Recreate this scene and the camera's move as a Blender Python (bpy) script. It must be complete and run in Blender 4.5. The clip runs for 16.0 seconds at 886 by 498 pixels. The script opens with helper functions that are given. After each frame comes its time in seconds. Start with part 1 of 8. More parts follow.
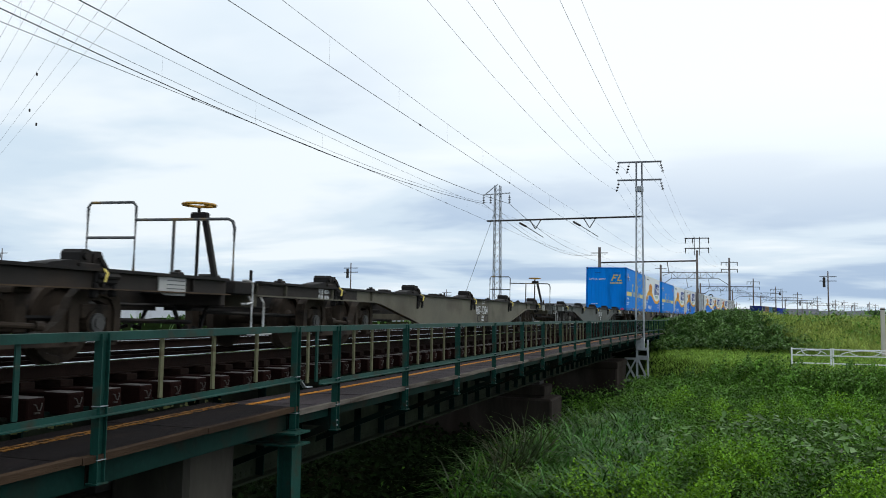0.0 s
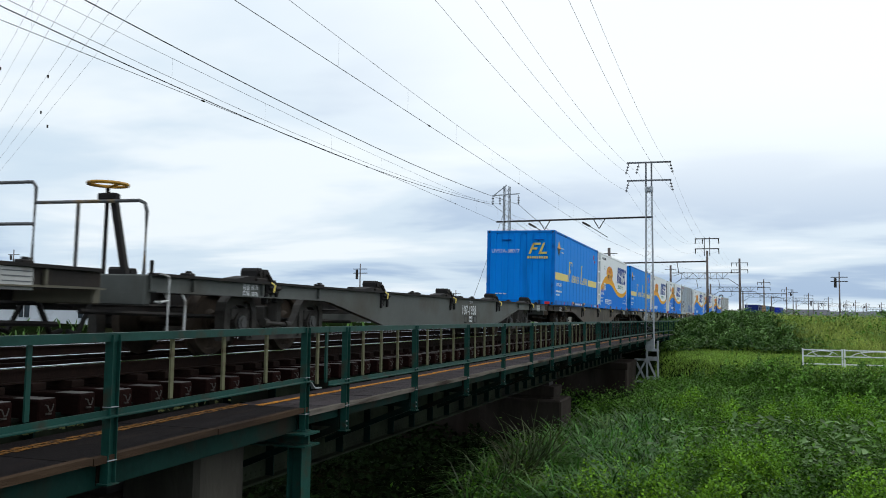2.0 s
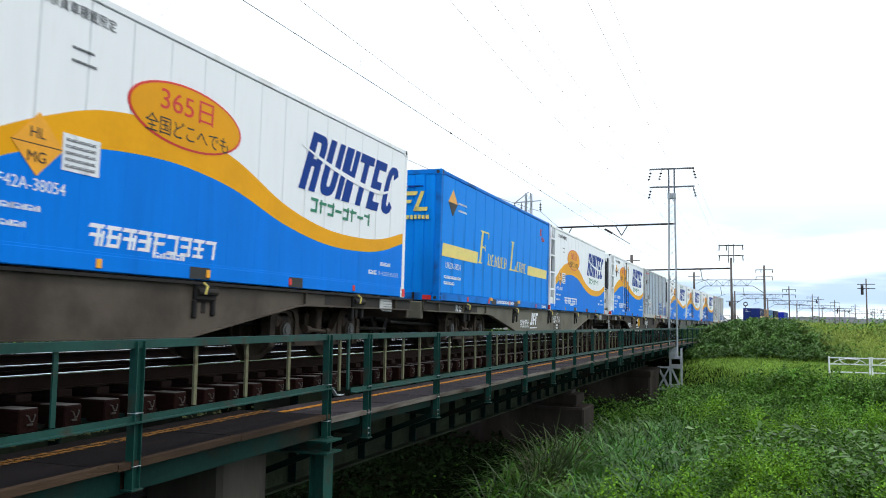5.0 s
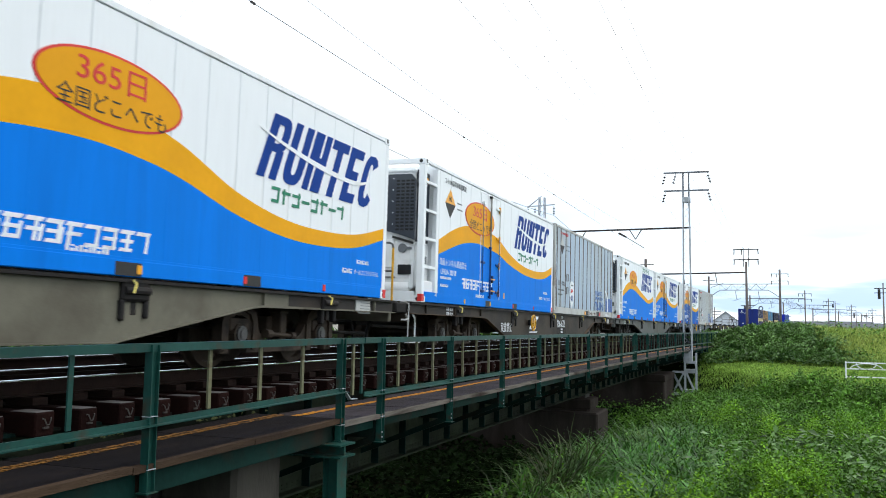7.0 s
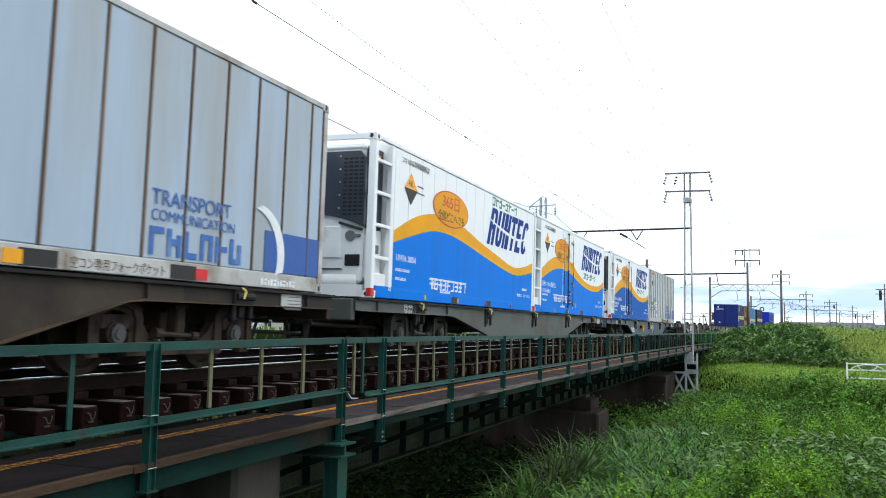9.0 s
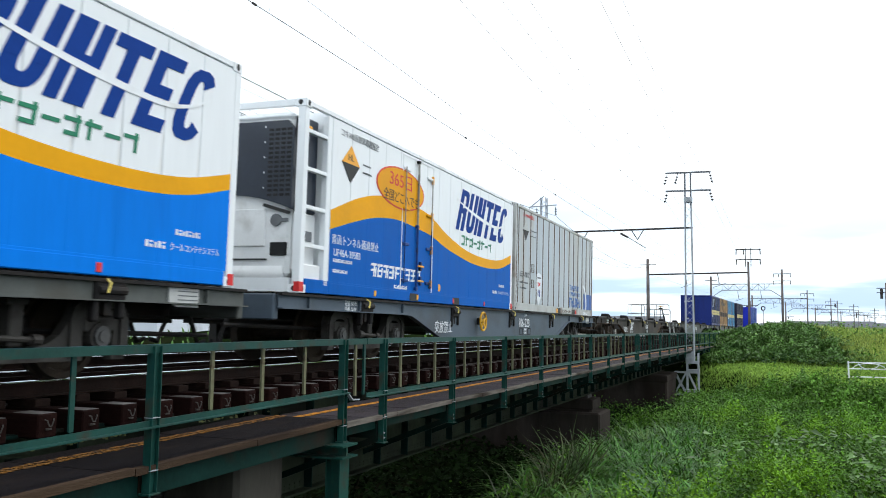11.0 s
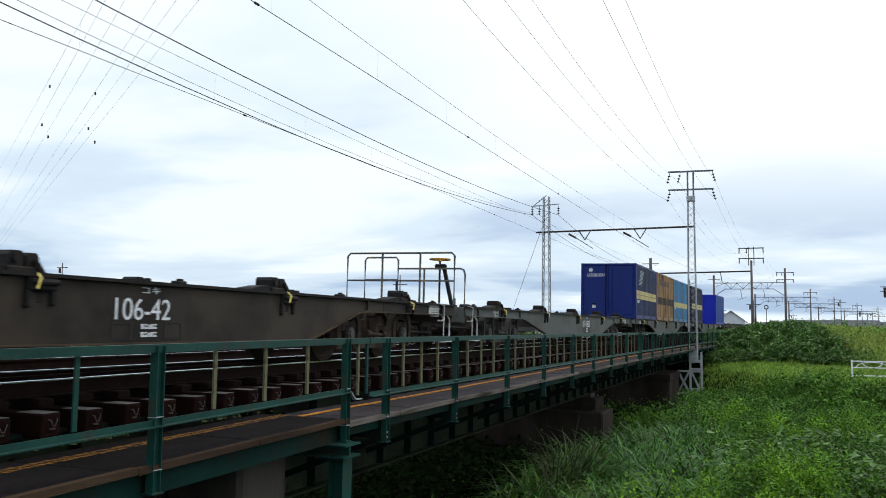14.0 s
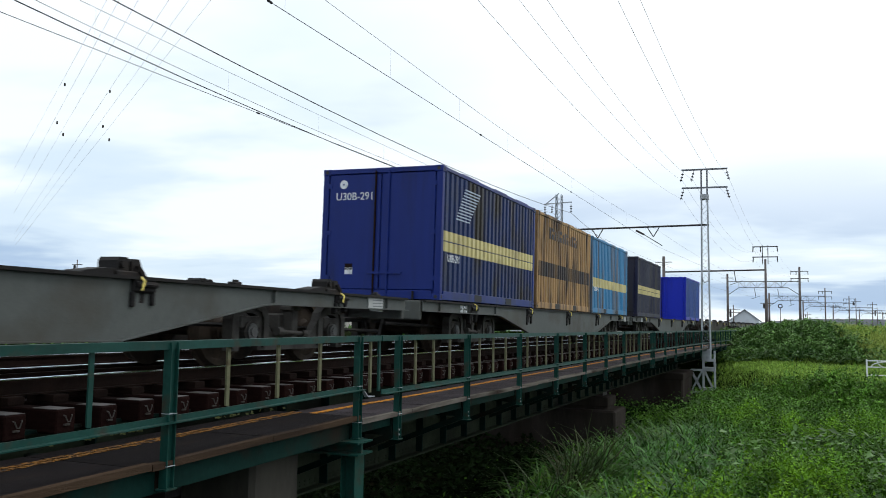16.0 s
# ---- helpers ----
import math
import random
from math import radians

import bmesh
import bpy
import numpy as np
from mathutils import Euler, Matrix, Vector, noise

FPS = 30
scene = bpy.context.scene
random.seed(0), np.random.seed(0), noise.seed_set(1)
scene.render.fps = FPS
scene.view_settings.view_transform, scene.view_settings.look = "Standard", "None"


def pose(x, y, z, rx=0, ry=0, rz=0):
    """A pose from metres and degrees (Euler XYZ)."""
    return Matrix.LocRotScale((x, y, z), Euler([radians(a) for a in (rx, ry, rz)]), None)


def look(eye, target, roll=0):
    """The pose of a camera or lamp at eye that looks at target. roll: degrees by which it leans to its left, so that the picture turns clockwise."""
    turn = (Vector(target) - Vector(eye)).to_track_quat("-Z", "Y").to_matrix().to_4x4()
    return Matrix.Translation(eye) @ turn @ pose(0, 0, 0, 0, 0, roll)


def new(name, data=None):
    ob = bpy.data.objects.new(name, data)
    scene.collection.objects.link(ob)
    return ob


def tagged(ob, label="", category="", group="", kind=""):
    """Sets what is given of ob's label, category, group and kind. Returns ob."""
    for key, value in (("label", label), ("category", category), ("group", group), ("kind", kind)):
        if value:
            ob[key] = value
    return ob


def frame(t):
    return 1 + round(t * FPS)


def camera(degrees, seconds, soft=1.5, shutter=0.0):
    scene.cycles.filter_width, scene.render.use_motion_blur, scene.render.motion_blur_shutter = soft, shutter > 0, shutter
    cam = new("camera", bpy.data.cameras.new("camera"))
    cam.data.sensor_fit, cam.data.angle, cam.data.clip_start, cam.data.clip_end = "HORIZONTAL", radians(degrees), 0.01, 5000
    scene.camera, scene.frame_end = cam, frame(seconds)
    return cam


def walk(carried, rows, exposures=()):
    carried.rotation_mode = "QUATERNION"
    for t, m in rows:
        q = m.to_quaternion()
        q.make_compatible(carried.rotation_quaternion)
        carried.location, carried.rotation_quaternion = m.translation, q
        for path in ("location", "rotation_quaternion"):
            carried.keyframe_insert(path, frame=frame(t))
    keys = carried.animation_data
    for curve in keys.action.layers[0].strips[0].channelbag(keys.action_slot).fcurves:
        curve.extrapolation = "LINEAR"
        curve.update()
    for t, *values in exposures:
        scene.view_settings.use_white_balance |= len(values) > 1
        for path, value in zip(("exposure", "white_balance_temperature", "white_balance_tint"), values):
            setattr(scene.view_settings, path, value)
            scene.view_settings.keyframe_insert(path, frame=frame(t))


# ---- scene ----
# ---------------------------------------------------------------- camera
EYE = (0.0, 0.0, 0.555)          # rail top of the nearer track is z = 0, the track runs along +x
TURNS = [  # seconds, degrees left of the track, degrees up, roll
    (0, 18.170, 4.471, 0.80), (0.5, 18.367, 4.489, 0.83), (1, 18.528, 4.495, 0.84), (1.5, 18.687, 4.506, 0.81),
    (2, 18.802, 4.523, 0.77), (2.5, 18.956, 4.594, 0.72), (3, 19.176, 4.655, 0.68), (3.5, 19.465, 4.763, 0.70),
    (4, 19.726, 4.842, 0.74), (6.5, 21.061, 5.201, 0.87), (7, 21.212, 5.257, 0.88), (7.5, 21.286, 5.301, 0.94),
    (8, 21.312, 5.320, 1.01), (8.5, 21.334, 5.304, 1.04), (9, 21.291, 5.247, 1.05), (11.5, 21.363, 5.323, 0.73),
    (12, 21.423, 5.359, 0.78), (12.5, 21.482, 5.323, 0.78), (13, 21.476, 5.300, 0.72), (13.5, 21.519, 5.292, 0.69),
    (14, 21.520, 5.248, 0.69), (14.5, 21.588, 5.238, 0.71), (15, 21.805, 5.205, 0.78), (15.5, 22.066, 5.105, 0.85),
    (16, 22.364, 5.089, 0.89)]


def camera_pose(yaw, pitch, roll):
    a, b = radians(yaw), radians(pitch)
    way = Vector((math.cos(b) * math.cos(a), math.cos(b) * math.sin(a), math.sin(b)))
    return look(EYE, Vector(EYE) + 10 * way, roll)


cam = camera(55.717, 16.0, soft=0.95, shutter=0.10)
EXPOSURES = [(0.0, 0.0), (2.0, 0.0), (3.5, 0.2), (4.2, 0.4), (6.3, 0.75), (9.2, 0.75), (11.5, 0.7), (12.6, 0.6), (13.3, 0.25), (14.0, 0.1), (16.0, 0.15)]
walk(cam, [(t, camera_pose(a, b, r)) for t, a, b, r in TURNS], EXPOSURES)

# ---------------------------------------------------------------- sky and sun
SUN_UP, SUN_AZ = 45.0, 129.0
SUN_WAY = Vector((math.sin(radians(SUN_AZ)) * math.cos(radians(SUN_UP)), math.cos(radians(SUN_AZ)) * math.cos(radians(SUN_UP)), math.sin(radians(SUN_UP))))
world = bpy.data.worlds.new("overcast_sky")
scene.world = world
world.use_nodes = True
wt = world.node_tree
wt.nodes.clear()


def wnode(kind, **values):
    n = wt.nodes.new(kind)
    for key, value in values.items():
        setattr(n, key, value)
    return n


def build_sky():
    link = wt.links.new
    out, bg = wnode("ShaderNodeOutputWorld"), wnode("ShaderNodeBackground")
    sky = wnode("ShaderNodeTexSky", sky_type="NISHITA", sun_disc=False, sun_elevation=radians(SUN_UP), sun_rotation=radians(SUN_AZ), dust_density=4.0)
    dim = wnode("ShaderNodeMix", data_type="RGBA", blend_type="MULTIPLY")
    dim.inputs[0].default_value = 1.0
    dim.inputs[7].default_value = (0.09, 0.09, 0.09, 1)
    link(sky.outputs[0], dim.inputs[6])
    co = wnode("ShaderNodeTexCoord")
    sep = wnode("ShaderNodeSeparateXYZ")
    link(co.outputs["Generated"], sep.inputs[0])
    # cloud layer: flatten the view direction onto a plane overhead, so that the banks narrow towards the horizon
    up = wnode("ShaderNodeMath", operation="MAXIMUM")
    up.inputs[1].default_value = 0.0
    link(sep.outputs[2], up.inputs[0])
    lift = wnode("ShaderNodeMath", operation="ADD")
    lift.inputs[1].default_value = 0.09
    link(up.outputs[0], lift.inputs[0])
    flat = wnode("ShaderNodeVectorMath", operation="DIVIDE")
    three = wnode("ShaderNodeCombineXYZ")
    for i in range(3):
        link(lift.outputs[0], three.inputs[i])
    link(co.outputs["Generated"], flat.inputs[0])
    link(three.outputs[0], flat.inputs[1])
    move = wnode("ShaderNodeMapping")
    move.inputs["Location"].default_value = (0.4, 2.1, 0.0)
    move.inputs["Scale"].default_value = (0.55, 0.42, 1.0)
    link(flat.outputs[0], move.inputs[0])
    big = wnode("ShaderNodeTexNoise")
    big.inputs["Scale"].default_value, big.inputs["Detail"].default_value, big.inputs["Roughness"].default_value = 1.0, 5.0, 0.5
    big.inputs["Distortion"].default_value = 0.25
    link(move.outputs[0], big.inputs["Vector"])
    ramp = wnode("ShaderNodeValToRGB")
    ramp.color_ramp.interpolation = "EASE"
    els = ramp.color_ramp.elements
    els[0].position, els[0].color = 0.36, (0.42, 0.57, 0.78, 1)
    els[1].position, els[1].color = 0.60, (0.935, 1.02, 1.08, 1)
    mid = els.new(0.47)
    mid.color = (0.69, 0.83, 0.96, 1)
    link(big.outputs[0], ramp.inputs[0])
    # the clouds are thin and bright round the hidden sun, and even overhead
    near_sun = wnode("ShaderNodeVectorMath", operation="DOT_PRODUCT")
    near_sun.inputs[1].default_value = SUN_WAY
    link(co.outputs["Generated"], near_sun.inputs[0])
    glow = wnode("ShaderNodeMapRange", interpolation_type="SMOOTHSTEP")
    glow.inputs["From Min"].default_value, glow.inputs["From Max"].default_value = 0.26, 0.66
    link(near_sun.outputs["Value"], glow.inputs["Value"])
    veil = wnode("ShaderNodeMapRange", interpolation_type="SMOOTHSTEP")
    veil.inputs["From Min"].default_value, veil.inputs["From Max"].default_value = 0.16, 0.55
    link(sep.outputs[2], veil.inputs["Value"])
    white = wnode("ShaderNodeMix", data_type="RGBA")
    white.inputs[7].default_value = (1.03, 1.10, 1.15, 1)
    low = wnode("ShaderNodeMapRange", interpolation_type="SMOOTHSTEP")
    low.inputs["From Min"].default_value, low.inputs["From Max"].default_value = 0.03, 0.27
    link(sep.outputs[2], low.inputs["Value"])
    fade = wnode("ShaderNodeMath", operation="MULTIPLY")
    link(glow.outputs[0], fade.inputs[0])
    link(low.outputs[0], fade.inputs[1])
    both = wnode("ShaderNodeMath", operation="MAXIMUM")
    link(veil.outputs[0], both.inputs[0])
    link(fade.outputs[0], both.inputs[1])
    link(both.outputs[0], white.inputs[0])
    link(ramp.outputs[0], white.inputs[6])
    mix = wnode("ShaderNodeMix", data_type="RGBA")
    mix.inputs[0].default_value = 0.92
    link(dim.outputs[2], mix.inputs[6])
    link(white.outputs[2], mix.inputs[7])
    link(mix.outputs[2], bg.inputs[0])
    bg.inputs[1].default_value = 1.0
    link(bg.outputs[0], out.inputs[0])


build_sky()
sun = new("sun", bpy.data.lights.new("sun", "SUN"))
sun.data.energy, sun.data.angle, sun.data.color = 0.6, radians(14), (1.0, 0.98, 0.95)
sun.matrix_world = look(60 * SUN_WAY, (0, 0, 0))

# ---------------------------------------------------------------- materials
def material(name, base, rough=0.6, metal=0.0, scale=4.0, vary=0.25, dirt=None, dirt_amount=0.0, dirt_scale=1.2, bump=0.15, bump_scale=60.0,
             streak=(1, 1, 1), random=0.0, island=0.0, translucent=0.0, spec=0.22):
    """Painted, rusty or grown surface: base colour, broad and fine variation, dirt in patches, fine relief."""
    m = bpy.data.materials.new(name)
    m.use_nodes = True
    t = m.node_tree
    b = t.nodes["Principled BSDF"]
    link = t.links.new
    co = t.nodes.new("ShaderNodeTexCoord")
    mp = t.nodes.new("ShaderNodeMapping")
    mp.inputs["Scale"].default_value = streak
    link(co.outputs["Object"], mp.inputs[0])

    def noise_at(sc, detail=4.0):
        n = t.nodes.new("ShaderNodeTexNoise")
        n.inputs["Scale"].default_value, n.inputs["Detail"].default_value = sc, detail
        link(mp.outputs[0], n.inputs["Vector"])
        return n

    n1, n2 = noise_at(scale), noise_at(scale * 9, 3.0)
    add = t.nodes.new("ShaderNodeMath")
    add.operation = "MULTIPLY_ADD"
    add.inputs[1].default_value = 0.4
    link(n2.outputs[0], add.inputs[0])
    link(n1.outputs[0], add.inputs[2])
    rng = t.nodes.new("ShaderNodeMapRange")
    rng.inputs["From Min"].default_value, rng.inputs["From Max"].default_value = 0.4, 1.0
    rng.inputs["To Min"].default_value, rng.inputs["To Max"].default_value = 1 - vary, 1 + vary
    link(add.outputs[0], rng.inputs["Value"])
    fac = rng.outputs[0]
    for amount, kind, socket in ((random, "ShaderNodeObjectInfo", "Random"), (island, "ShaderNodeNewGeometry", "Random Per Island")):
        if amount:
            info = t.nodes.new(kind)
            r2 = t.nodes.new("ShaderNodeMapRange")
            r2.inputs["To Min"].default_value, r2.inputs["To Max"].default_value = 1 - amount, 1 + amount
            link(info.outputs[socket], r2.inputs["Value"])
            mul = t.nodes.new("ShaderNodeMath")
            mul.operation = "MULTIPLY"
            link(fac, mul.inputs[0])
            link(r2.outputs[0], mul.inputs[1])
            fac = mul.outputs[0]
    hue = t.nodes.new("ShaderNodeHueSaturation")
    hue.inputs["Color"].default_value = (*base, 1)
    link(fac, hue.inputs["Value"])
    colour = hue.outputs[0]
    if dirt:
        n3 = noise_at(dirt_scale, 6.0)
        r3 = t.nodes.new("ShaderNodeMapRange")
        r3.inputs["From Min"].default_value, r3.inputs["From Max"].default_value = 0.62 - 0.3 * dirt_amount, 0.82 - 0.3 * dirt_amount
        link(n3.outputs[0], r3.inputs["Value"])
        mx = t.nodes.new("ShaderNodeMix")
        mx.data_type = "RGBA"
        mx.inputs[7].default_value = (*dirt, 1)
        link(r3.outputs[0], mx.inputs[0])
        link(colour, mx.inputs[6])
        colour = mx.outputs[2]
    link(colour, b.inputs["Base Color"])
    rr = t.nodes.new("ShaderNodeMapRange")
    rr.inputs["To Min"].default_value, rr.inputs["To Max"].default_value = max(0.03, rough - 0.12), min(1, rough + 0.12)
    link(n1.outputs[0], rr.inputs["Value"])
    link(rr.outputs[0], b.inputs["Roughness"])
    b.inputs["Metallic"].default_value = metal
    b.inputs["Specular IOR Level"].default_value = spec
    if bump:
        nb = noise_at(bump_scale, 3.0)
        bp = t.nodes.new("ShaderNodeBump")
        bp.inputs["Strength"].default_value, bp.inputs["Distance"].default_value = bump, 0.02
        link(nb.outputs[0], bp.inputs["Height"])
        link(bp.outputs[0], b.inputs["Normal"])
    if translucent:
        b.inputs["Transmission Weight"].default_value = 0.0
        tr_ = t.nodes.new("ShaderNodeBsdfTranslucent")
        link(colour, tr_.inputs[0])
        ms = t.nodes.new("ShaderNodeMixShader")
        ms.inputs[0].default_value = translucent
        link(b.outputs[0], ms.inputs[1])
        link(tr_.outputs[0], ms.inputs[2])
        link(ms.outputs[0], t.nodes["Material Output"].inputs[0])
    return m


M = dict(
    green=material("green_bridge_paint", (0.008, 0.052, 0.042), 0.45, 0, 2.5, 0.35, (0.035, 0.028, 0.018), 0.26, 5.0, 0.06, 50),
    # darker green than the fence posts, for the channel along the board edge
    green_edge=material("dark_green_channel_paint", (0.0048, 0.027, 0.022), 0.6, 0, 2.0, 0.4, (0.020, 0.016, 0.011), 0.42, 2.2, 0.08, 40, spec=0.08),
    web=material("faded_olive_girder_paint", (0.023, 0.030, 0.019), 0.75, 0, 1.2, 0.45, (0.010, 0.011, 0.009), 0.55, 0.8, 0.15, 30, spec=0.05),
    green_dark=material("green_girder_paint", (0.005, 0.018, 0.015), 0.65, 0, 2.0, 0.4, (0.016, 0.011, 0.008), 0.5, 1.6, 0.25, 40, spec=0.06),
    cream=material("faded_cream_green_paint", (0.135, 0.135, 0.075), 0.6, 0, 5, 0.35, (0.05, 0.028, 0.015), 0.4, 5, 0.2, 60),
    deck=material("dark_rubber_boards", (0.0105, 0.0085, 0.009), 0.8, 0, 5, 0.4, (0.024, 0.017, 0.013), 0.3, 1.5, 0.4, 90, (0.4, 2, 1), random=0.2, spec=0.08),
    grey_deck=material("weathered_grey_boards", (0.040, 0.033, 0.037), 0.7, 0, 5, 0.35, (0.020, 0.015, 0.014), 0.4, 1.6, 0.4, 60, (0.4, 2, 1), random=0.3, spec=0.12),
    pale_plank=material("bleached_edge_timber", (0.13, 0.115, 0.10), 0.85, 0, 4, 0.4, (0.035, 0.025, 0.02), 0.45, 3, 0.4, 60, (0.3, 3, 3), random=0.35, spec=0.06),
    # pale grey imitates the wet sheen on the sleeper tops
    sleeper_sheen=material("pale_sheen_sleeper_top", (0.085, 0.080, 0.080), 0.45, 0, 6, 0.4, (0.03, 0.022, 0.02), 0.4, 5, 0.2, 60, random=0.4, spec=0.25),
    plank=material("weathered_edge_timber", (0.052, 0.034, 0.022), 0.85, 0, 3, 0.4, (0.03, 0.02, 0.015), 0.45, 2, 0.4, 60, (0.3, 3, 3), random=0.3, spec=0.06),
    old_orange=material("dirty_orange_paint", (0.24, 0.105, 0.018), 0.75, 0, 9, 0.4, (0.03, 0.022, 0.018), 0.62, 9, 0.2, 70),
    orange=material("worn_orange_paint", (0.48, 0.195, 0.016), 0.75, 0, 9, 0.4, (0.05, 0.032, 0.02), 0.4, 14, 0.2, 70),
    sleeper=material("creosoted_sleeper", (0.0115, 0.0042, 0.0034), 0.9, 0, 3, 0.5, (0.008, 0.006, 0.005), 0.4, 2, 0.5, 40, (1, 0.3, 1), random=0.3, spec=0.06),
    rust=material("rusty_rail_steel", (0.017, 0.010, 0.008), 0.8, 0.0, 6, 0.4, (0.012, 0.009, 0.008), 0.3, 3, 0.3, 60, spec=0.06),
    railhead=material("bright_rail_head", (0.75, 0.76, 0.78), 0.16, 1.0, 3, 0.1, None, 0, 1, 0.02, 40),
    # stained, and darkened further to stand for the shade below the deck
    concrete=material("shaded_stained_concrete", (0.036, 0.030, 0.026), 0.9, 0, 1.5, 0.35, (0.024, 0.018, 0.015), 0.55, 0.9, 0.35, 25, (1, 1, 0.3), spec=0.06),
    galv=material("galvanised_steel", (0.40, 0.43, 0.47), 0.5, 0.25, 4, 0.25, (0.22, 0.23, 0.24), 0.3, 2, 0.05, 60),
    dark_steel=material("dark_weathered_steel", (0.045, 0.042, 0.042), 0.65, 0.2, 4, 0.35, (0.06, 0.035, 0.022), 0.3, 2, 0.1, 60),
    mast_grey=material("dull_grey_mast_steel", (0.16, 0.17, 0.19), 0.55, 0.2, 4, 0.3, (0.08, 0.07, 0.065), 0.3, 2, 0.08, 60),
    conc_pole=material("dark_concrete_pole", (0.15, 0.13, 0.125), 0.85, 0, 2, 0.35, (0.05, 0.04, 0.035), 0.4, 1, 0.2, 40),
    wire=material("overhead_wire_metal", (0.035, 0.035, 0.04), 0.5, 0.6, 1, 0.1, bump=0, spec=0.1),
    white=material("white_fence_paint", (0.80, 0.82, 0.83), 0.4, 0, 6, 0.08, (0.35, 0.34, 0.30), 0.12, 3, 0.08, 60),
    # base includes the shade under the bridge and between plants, hence nearly black
    soil=material("shaded_soil_and_undergrowth", (0.007, 0.013, 0.004), 0.95, 0, 0.8, 0.5, (0.018, 0.016, 0.010), 0.35, 0.25, 0.8, 6, spec=0.0),
)
# ---------------------------------------------------------------- mesh helpers
def box(bm, x0, x1, y0, y1, z0, z1, bevel=0.0):
    vs = [bm.verts.new((x, y, z)) for x in (x0, x1) for y in (y0, y1) for z in (z0, z1)]
    fs = [bm.faces.new([vs[i] for i in f]) for f in ((0, 1, 3, 2), (4, 6, 7, 5), (0, 4, 5, 1), (2, 3, 7, 6), (0, 2, 6, 4), (1, 5, 7, 3))]
    if bevel:
        edges = list({e for f in fs for e in f.edges})
        bmesh.ops.bevel(bm, geom=edges, offset=bevel, segments=1, affect="EDGES", profile=0.7)
    return bm


def bar(bm, a, b, r, n=6, r2=None):
    """A round bar from a to b."""
    a, b = Vector(a), Vector(b)
    q = (b - a).to_track_quat("Z", "Y")
    rings = []
    for c, rad in ((a, r), (b, r if r2 is None else r2)):
        rings.append([bm.verts.new(c + q @ Vector((rad * math.cos(6.28319 * i / n), rad * math.sin(6.28319 * i / n), 0))) for i in range(n)])
    for i in range(n):
        bm.faces.new((rings[0][i], rings[0][(i + 1) % n], rings[1][(i + 1) % n], rings[1][i]))
    bm.faces.new(rings[0][::-1])
    bm.faces.new(rings[1])
    return bm


def flat(bm, a, b, w, h):
    """A straight bar of rectangular section from a to b, w wide and h deep."""
    a, b = Vector(a), Vector(b)
    q = (b - a).to_track_quat("X", "Z")
    vs = [bm.verts.new(c + q @ Vector((0, sy * w / 2, sz * h / 2))) for c in (a, b) for sy in (-1, 1) for sz in (-1, 1)]
    for f in ((0, 1, 3, 2), (4, 6, 7, 5), (0, 4, 5, 1), (2, 3, 7, 6), (0, 2, 6, 4), (1, 5, 7, 3)):
        bm.faces.new([vs[i] for i in f])
    return bm


def tube(bm, pts, r, n=6):
    """A round tube along a line of points."""
    rings = []
    pts = [Vector(p) for p in pts]
    for i, p in enumerate(pts):
        way = (pts[min(i + 1, len(pts) - 1)] - pts[max(i - 1, 0)]).normalized()
        q = way.to_track_quat("Z", "Y")
        rings.append([bm.verts.new(p + q @ Vector((r * math.cos(6.28319 * k / n), r * math.sin(6.28319 * k / n), 0))) for k in range(n)])
    for a, b in zip(rings, rings[1:]):
        for k in range(n):
            bm.faces.new((a[k], a[(k + 1) % n], b[(k + 1) % n], b[k]))
    bm.faces.new(rings[0][::-1])
    bm.faces.new(rings[-1])
    return bm


def slab(bm, outline, y0, y1):
    """A plate with the outline (x, z) between y0 and y1."""
    a = [bm.verts.new((x, y0, z)) for x, z in outline]
    b = [bm.verts.new((x, y1, z)) for x, z in outline]
    n = len(outline)
    bm.faces.new(a)
    bm.faces.new(b[::-1])
    for i in range(n):
        bm.faces.new((a[i], b[i], b[(i + 1) % n], a[(i + 1) % n]))
    return bm


def mesh_of(name, bm, mat, smooth=False):
    me = bpy.data.meshes.new(name)
    bmesh.ops.recalc_face_normals(bm, faces=bm.faces[:])
    bm.to_mesh(me)
    bm.free()
    me.materials.append(mat)
    if smooth:
        me.polygons.foreach_set("use_smooth", [True] * len(me.polygons))
    return me


def part(name, bm, mat, parent=None, label="", at=None, smooth=False):
    ob = new(name, mesh_of(name, bm, mat, smooth) if isinstance(bm, bmesh.types.BMesh) else bm)
    ob.parent = parent
    if at is not None:
        ob.matrix_basis = at
    if label:
        ob["label"] = label
    return ob


def thing(name, label, category, group="", kind="", at=None):
    ob = tagged(new(name), label, category, group, kind)
    if at is not None:
        ob.matrix_basis = at
    return ob


def fresh():
    return bmesh.new()


def letters(text, size):
    """A thin mesh of the words, from their lower left corner, facing up."""
    cu = bpy.data.curves.new("lettering", "FONT")
    cu.body, cu.size, cu.extrude = text, size, 0.0015
    ob = new("lettering", cu)
    me = bpy.data.meshes.new_from_object(ob.evaluated_get(bpy.context.evaluated_depsgraph_get()))
    bpy.data.objects.remove(ob)
    bpy.data.curves.remove(cu)
    return me


